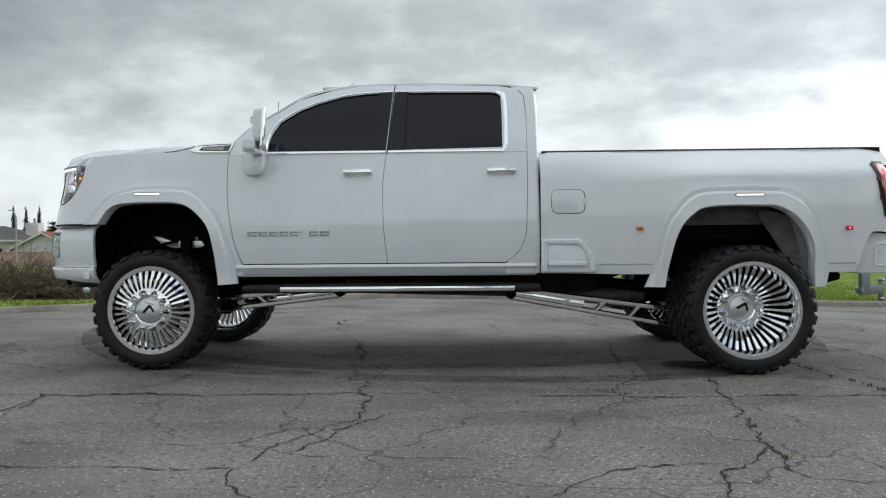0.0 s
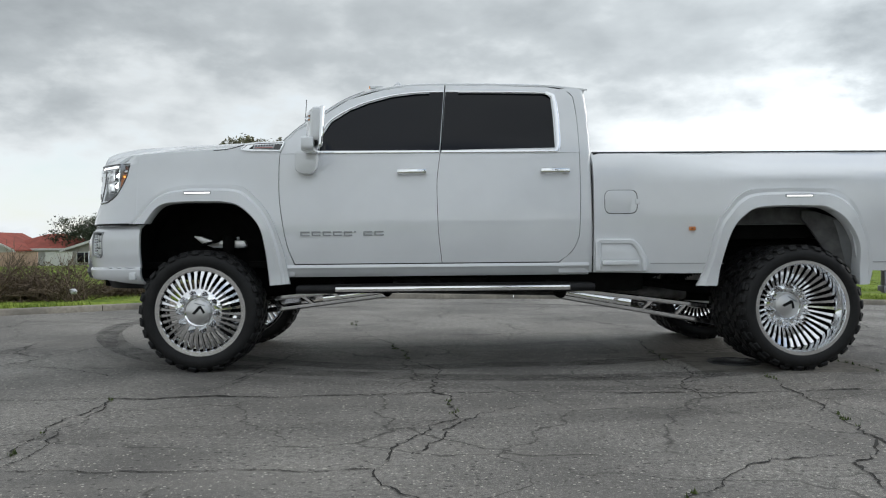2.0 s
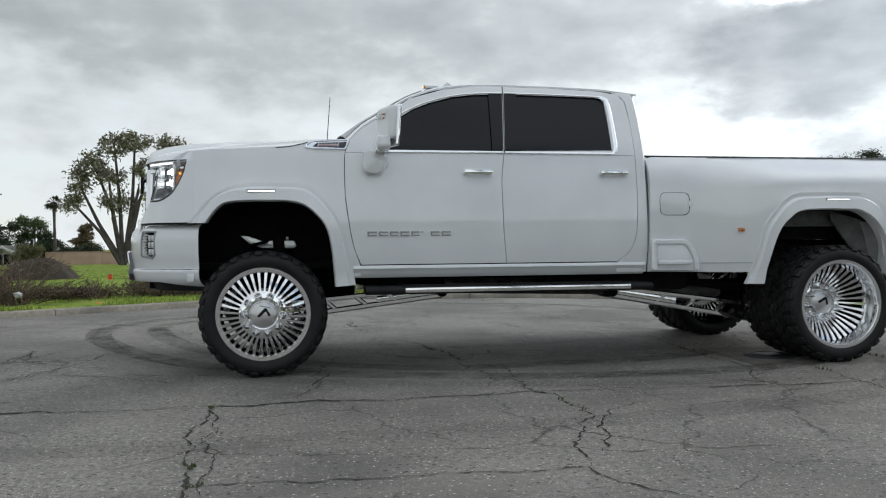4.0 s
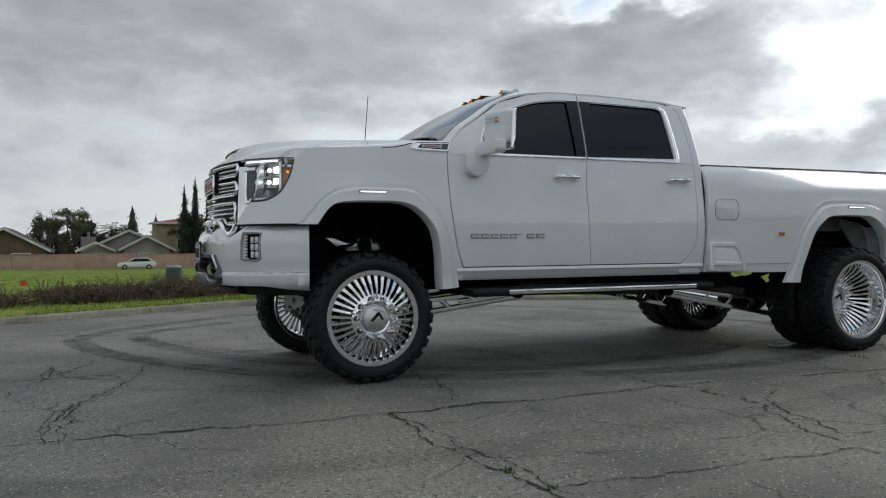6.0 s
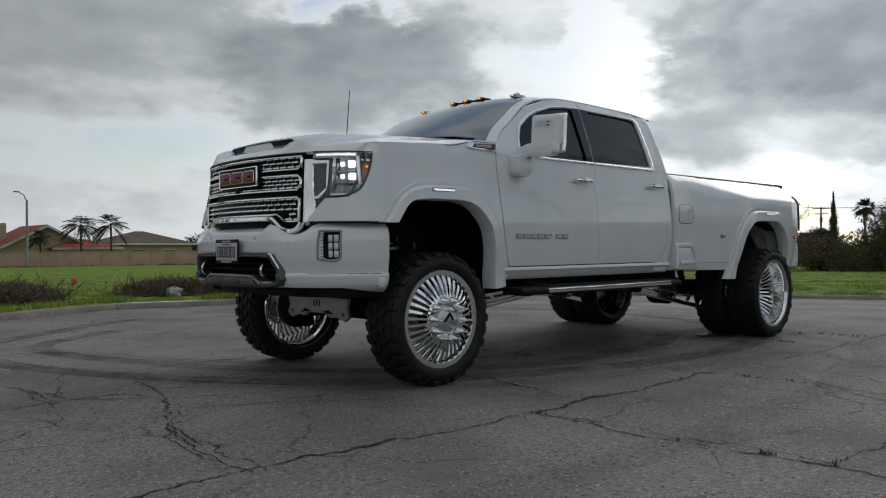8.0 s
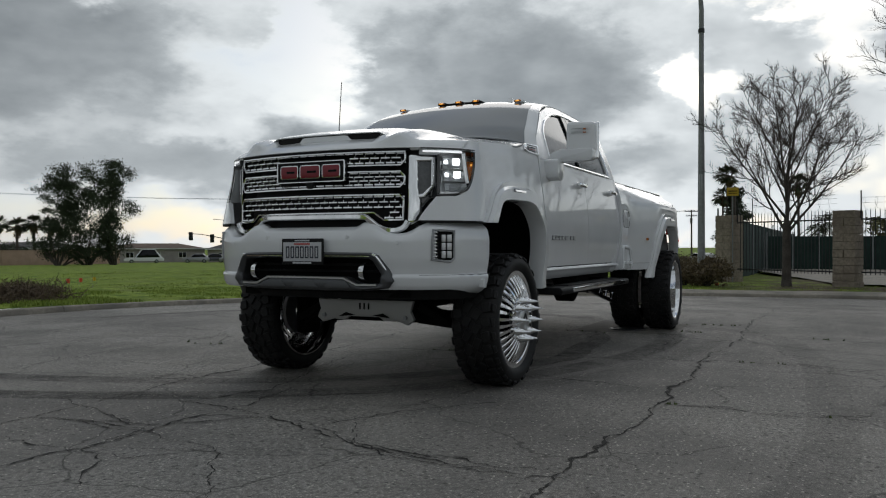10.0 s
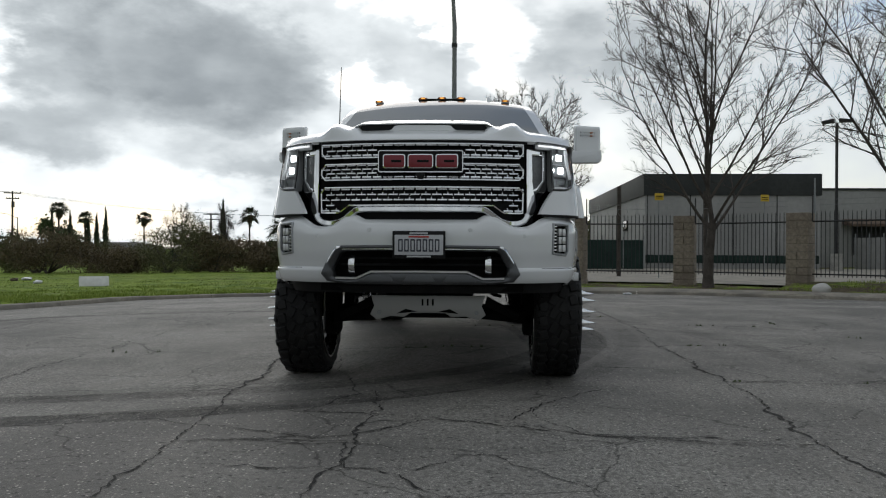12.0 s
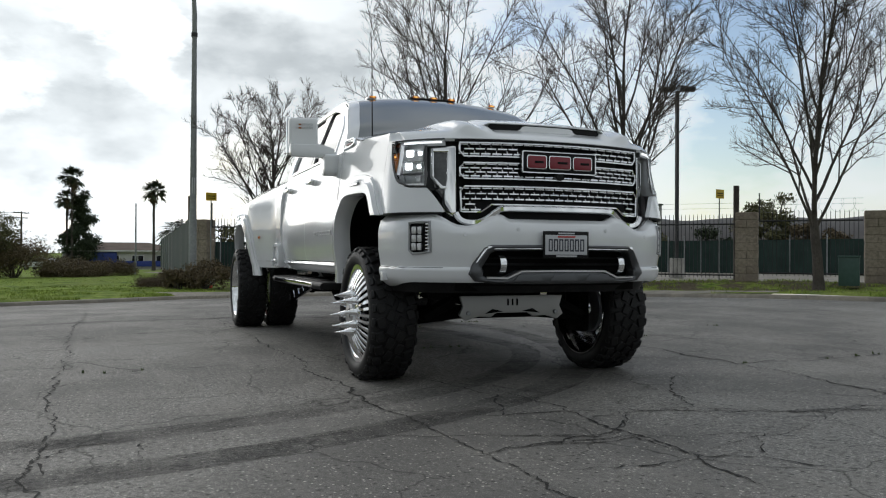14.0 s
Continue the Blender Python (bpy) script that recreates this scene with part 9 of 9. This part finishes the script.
def crack(pts, width, seed, weeds=0.0):
    """A ragged open crack following pts."""
    rng = random.Random(seed)
    fine = []
    for p, q in zip(pts, pts[1:]):
        n = max(int(math.dist(p, q) / 0.028), 1)
        for k in range(n):
            fine.append(Vector((p[0] + (q[0] - p[0]) * k / n, p[1] + (q[1] - p[1]) * k / n, 0)))
    fine.append(Vector((*pts[-1], 0)))
    walkx = walky = 0.0
    v, f = [], []
    green = []
    for i, p in enumerate(fine):
        walkx, walky = 0.88 * walkx + rng.gauss(0, 0.011), 0.88 * walky + rng.gauss(0, 0.011)
        d = (fine[min(i + 1, len(fine) - 1)] - fine[max(i - 1, 0)]).normalized()
        s = Vector((-d.y, d.x, 0))
        w = width * 0.78 * (0.25 + 1.25 * rng.random() ** 1.6) * (0.55 + 0.9 * abs(noise.noise(p * 1.3 + Vector((seed, 0, 0)))) * 2) * min(1, 0.3 + 6 * min(i, len(fine) - 1 - i) / len(fine))
        c = Vector((p.x + walkx, p.y + walky, 0))
        z = road_z(c.x, c.y) + 0.004
        v.extend([(c.x + s.x * w, c.y + s.y * w, z), (c.x - s.x * w, c.y - s.y * w, z)])
        if weeds and noise.noise(p * 1.1 + Vector((0, seed, 0))) > 0.12 and rng.random() < weeds * 0.45:
            for _ in range(4):
                green.append((c.x + rng.gauss(0, width * 0.9), c.y + rng.gauss(0, width * 0.9), z))
    for i in range(len(fine) - 1):
        f.append((2 * i, 2 * i + 1, 2 * i + 3, 2 * i + 2))
    raw("crack", v, f, crack_mat, road)
    if green:
        g = grass_tufts("crack_weed", "small weeds rooted in a paving crack", green, 0.020, seed, moss, 0.006)


CRACKS = [
    ([(3.55, 0.05), (3.87, -0.13), (4.19, -0.33)], 0.010, 0.0),
    ([(1.9, -0.72), (2.32, -0.74), (2.73, -0.73), (3.11, -0.71), (3.57, -0.70), (3.97, -0.89)], 0.012, 0.0),
    ([(1.8, -1.50), (2.23, -1.50), (2.60, -1.49), (2.99, -1.49), (3.40, -1.48)], 0.012, 0.0),
    ([(3.73, 0.85), (3.60, 0.20), (3.56, -0.36), (3.51, -1.14), (3.48, -1.47), (3.27, -1.95), (3.25, -2.27)], 0.012, 0.4),
    ([(-0.16, -3.62), (0.28, -3.64), (0.83, -3.64), (1.40, -3.68), (1.52, -3.90), (1.66, -4.05), (1.9, -4.5)], 0.011, 0.5),
    ([(-4.2, -1.85), (-2.3, -1.93), (-1.49, -1.93), (-0.93, -1.97), (-0.39, -2.0), (0.23, -1.94), (0.79, -2.03), (1.72, -1.93), (2.45, -2.0), (3.0, -2.05), (4.6, -2.06), (6.0, -2.06), (8.5, -2.1), (11.5, -2.15), (14.5, -2.3)], 0.013, 0.0),
    ([(-3.6, 0.98), (-2.87, 1.0), (-2.2, 1.04), (-1.26, 1.15), (-0.39, 1.16), (0.58, 1.23), (1.39, 1.23), (3.75, 1.32), (6.5, 1.4), (9.5, 1.5)], 0.013, 0.0),
    ([(-3.2, 2.7), (-2.01, 2.77), (-1.01, 2.77), (-0.7, 2.82), (0.02, 2.87), (1.28, 2.85), (3.13, 3.0), (6.91, 3.04), (10.0, 3.2)], 0.013, 0.0),
    ([(-0.23, -2.0), (-0.30, -2.6), (-0.21, -2.97), (-0.19, -3.3), (-0.16, -3.62), (-0.17, -3.95), (-0.4, -4.5)], 0.012, 0.4),
    ([(1.40, -3.68), (1.50, -3.28), (1.70, -2.9), (1.80, -2.6), (1.81, -2.1), (1.72, -1.86), (1.72, -1.3), (1.75, -1.0), (1.56, -0.58), (1.37, 0.5), (1.16, 1.0), (0.9, 2.1), (0.8, 2.85)], 0.013, 0.3),
    ([(3.99, -1.45), (3.89, -2.2), (3.82, -2.7), (3.73, -3.25), (3.67, -3.67), (3.74, -3.80), (4.0, -3.84), (4.8, -3.95)], 0.013, 0.9),
    ([(3.73, -3.3), (3.56, -3.54), (3.37, -3.71), (3.36, -3.86), (3.30, -4.05)], 0.011, 0.6),
    ([(-2.05, -1.96), (-1.97, -1.18), (-1.75, -0.65), (-1.60, -0.30), (-1.50, 0.1), (-1.42, 0.58), (-0.88, 0.43), (0.08, 0.69), (0.75, 0.80), (1.2, 0.95)], 0.010, 0.0),
    ([(-0.49, 0.29), (-1.24, 0.21), (-1.98, 0.25), (-2.34, 0.21), (-2.9, 0.25)], 0.009, 0.0),
    ([(-2.13, 1.0), (-2.03, 0.5), (-1.98, 0.25), (-1.62, -0.07), (-1.57, -0.5)], 0.009, 0.0),
    ([(0.46, -0.9), (0.29, -1.6), (0.24, -1.94)], 0.008, 0.0),
    ([(-1.59, -0.45), (-1.92, -1.10), (-1.97, -1.98)], 0.009, 0.0),
    ([(-2.53, 0.9), (-2.52, 0.0), (-2.98, -0.28)], 0.008, 0.0),
    ([(3.75, -1.30), (3.32, -1.75), (3.32, -2.04), (3.40, -2.40)], 0.008, 0.0),
    ([(4.81, -0.6), (4.82, -1.39), (4.95, -1.86), (5.1, -2.05)], 0.009, 0.8),
    ([(2.45, -4.3), (2.59, -4.06), (2.91, -3.71), (3.08, -3.60), (3.5, -3.6)], 0.008, 0.2),
    ([(-1.57, -0.5), (-1.18, -0.68), (-0.91, -0.86), (-0.6, -1.2)], 0.008, 0.0),
    ([(5.4, -2.06), (5.6, -0.6), (5.5, 0.6), (5.9, 1.4)], 0.010, 0.0),
    ([(7.6, -2.1), (7.3, -3.8), (7.5, -5.4), (7.2, -7.4)], 0.012, 0.0),
    ([(9.6, -2.1), (9.9, -0.2), (9.5, 1.5), (9.8, 3.2), (9.6, 5.2)], 0.012, 0.0),
    ([(3.6, -5.6), (6.0, -5.4), (9.0, -5.5), (12.0, -5.7)], 0.012, 0.0),
    ([(-2.5, 4.5), (0.5, 4.7), (3.5, 4.9), (7.0, 5.0), (10.5, 5.3)], 0.012, 0.0),
    ([(3.4, 3.0), (3.2, 4.2), (3.5, 4.9), (3.3, 6.4), (3.6, 8.2)], 0.011, 0.0),
    ([(-3.9, 1.0), (-3.6, 2.0), (-3.3, 2.7), (-3.5, 3.8)], 0.010, 0.0),
    ([(-1.05, -0.72), (-1.47, -0.63), (-1.80, -0.92), (-1.92, -1.55), (-1.90, -2.1)], 0.008, 0.0),
    ([(-1.88, 0.87), (-2.05, 0.39), (-1.81, 0.04), (-1.51, -0.04)], 0.007, 0.0),
    ([(-2.14, 0.94), (-2.03, 0.57), (-2.07, 0.23), (-2.48, 0.14), (-2.5, -0.19), (-2.2, -0.36)], 0.007, 0.0),
    ([(-2.4, 0.08), (-2.21, -0.59), (-1.95, -1.3)], 0.006, 0.0),
    ([(-1.76, 2.39), (-1.39, 2.4), (-1.41, 2.64), (-1.65, 2.81), (-1.92, 2.79)], 0.007, 0.0),
    ([(-1.62, 1.47), (-2.04, 0.33)], 0.007, 0.0),
    ([(2.25, -2.36), (1.93, -2.61), (1.56, -3.42)], 0.009, 0.3),
    ([(-0.23, -2.04), (-0.20, -2.6), (-0.13, -3.2), (-0.08, -3.7)], 0.008, 0.0),
    ([(-2.23, 1.41), (-2.12, 0.6), (-2.20, -0.35), (-2.9, -0.9)], 0.007, 0.0),
    ([(6.4, 1.4), (6.7, 2.2), (6.5, 3.04), (6.9, 4.2), (6.7, 5.0)], 0.010, 0.0),
]
for i, (pts, w, weeds) in enumerate(CRACKS):
    crack(pts, w * 0.78, 400 + i, weeds)

# dark rubber marks left by turning tyres


def rubber_film(name, most):
    """Thin patchy rubber through which the paving shows."""
    m = Mat(name, (0.022, 0.022, 0.023), 0.85, spec=0.2)
    clear_, both_ = m.node("BsdfTransparent"), m.node("MixShader")
    fac = m.ramp(m.noise(3.2, 7, 0.75, world=True), [(0.36, (most * 0.12,) * 3), (0.66, (most,) * 3)])
    m.link(fac, both_.inputs[0])
    m.link(clear_.outputs[0], both_.inputs[1])
    m.link(m.b.outputs[0], both_.inputs[2])
    m.link(both_.outputs[0], m.nt.nodes["Material Output"].inputs[0])
    return m


mark, faint_mark = rubber_film("tyre_mark", 0.42), rubber_film("faint_tyre_mark", 0.16)
MARKS = [
    ([(0.6, 5.5), (-0.15, 5.03), (-0.9, 4.42), (-1.55, 3.84), (-1.92, 3.05), (-1.88, 2.3), (-1.58, 1.4), (-1.05, 0.4), (-0.4, -0.4), (0.5, -0.98), (1.8, -1.38), (2.9, -1.46), (3.7, -1.36), (4.3, -1.1), (4.8, -0.6)], 0.13),
    ([(-0.2, 4.1), (-0.7, 3.85), (-1.30, 3.2), (-1.26, 2.35), (-0.95, 1.4), (-0.56, 0.6), (0.2, -0.3), (1.28, -0.88), (2.14, -0.85), (3.05, -0.76), (3.7, -0.45)], 0.12),
    ([(-3.4, 3.5), (-2.03, 2.86), (-1.80, 2.06), (-1.60, 1.4), (-1.3, 0.6), (-0.9, -0.1), (-0.45, -0.7), (0.4, -1.3), (2.2, -1.8), (4.2, -1.9)], 0.10),
    ([(-2.6, 3.6), (-1.6, 3.15), (-1.25, 2.45), (-0.95, 1.85), (-0.5, 1.1), (0.1, 0.5), (1.2, 0.25), (2.6, 0.42), (3.6, 0.75)], 0.09),
    ([(5.0, -0.9), (4.3, -2.0), (3.5, -2.5), (2.1, -2.8), (0.7, -2.91), (-0.5, -2.94), (-1.6, -2.87), (-2.8, -2.5)], 0.13),
    ([(5.2, -0.2), (5.6, 1.2), (5.4, 3.2), (4.2, 5.0), (2.6, 6.0)], 0.13),
    ([(5.4, -0.1), (5.88, 0.35), (5.95, 0.85), (5.5, 1.5), (4.6, 1.8)], 0.07),
]
for i, (pts, half) in enumerate(MARKS):
    fine = spline([(*p, 0) for p in pts], 14)
    v, f = [], []
    for k, p in enumerate(fine):
        d = Vector(fine[min(k + 1, len(fine) - 1)] - fine[max(k - 1, 0)]).normalized()
        for o in (-1, -0.35, 0.35, 1):
            x, y = p[0] - d.y * half * o, p[1] + d.x * half * o
            v.append((x, y, road_z(x, y) + 0.0022 + 0.0003 * i))
    for k in range(len(fine) - 1):
        for j in range(3):
            f.append((4 * k + j, 4 * k + j + 1, 4 * k + j + 5, 4 * k + j + 4))
    raw("tyre_mark", v, f, faint_mark if i in (2, 3, 4, 6) else mark, road, "dark curved tyre rubber mark")
patch_mat = speckled("patched_paving", (0.115, 0.105, 0.09), (0.19, 0.175, 0.15), 120, 0.9, 0.5, 0.004, (0.08, 0.075, 0.065), world=True)
pc = [(3.66, -0.30), (5.02, -0.29), (4.88, -1.40), (3.62, -1.31)]
raw("paving_patch", [(x, y, road_z(x, y) + 0.0018) for x, y in pc], [(0, 1, 2, 3)], patch_mat, road, "brownish square repair patch")
# round dark disc put in where the paving has a glossy wet spot
cover = thing("wet_spot_disc", "small round dark disc standing in for a wet spot in the paving", "manhole cover", at=pose(4.03, -0.83, road_z(4.03, -0.83) + 0.003))
part("lid", lathe([(0.0, 0.008), (0.15, 0.008), (0.155, 0.004), (0.17, 0.004), (0.175, 0.010), (0.20, 0.010), (0.205, 0.0)], 28, "z"), iron, cover)
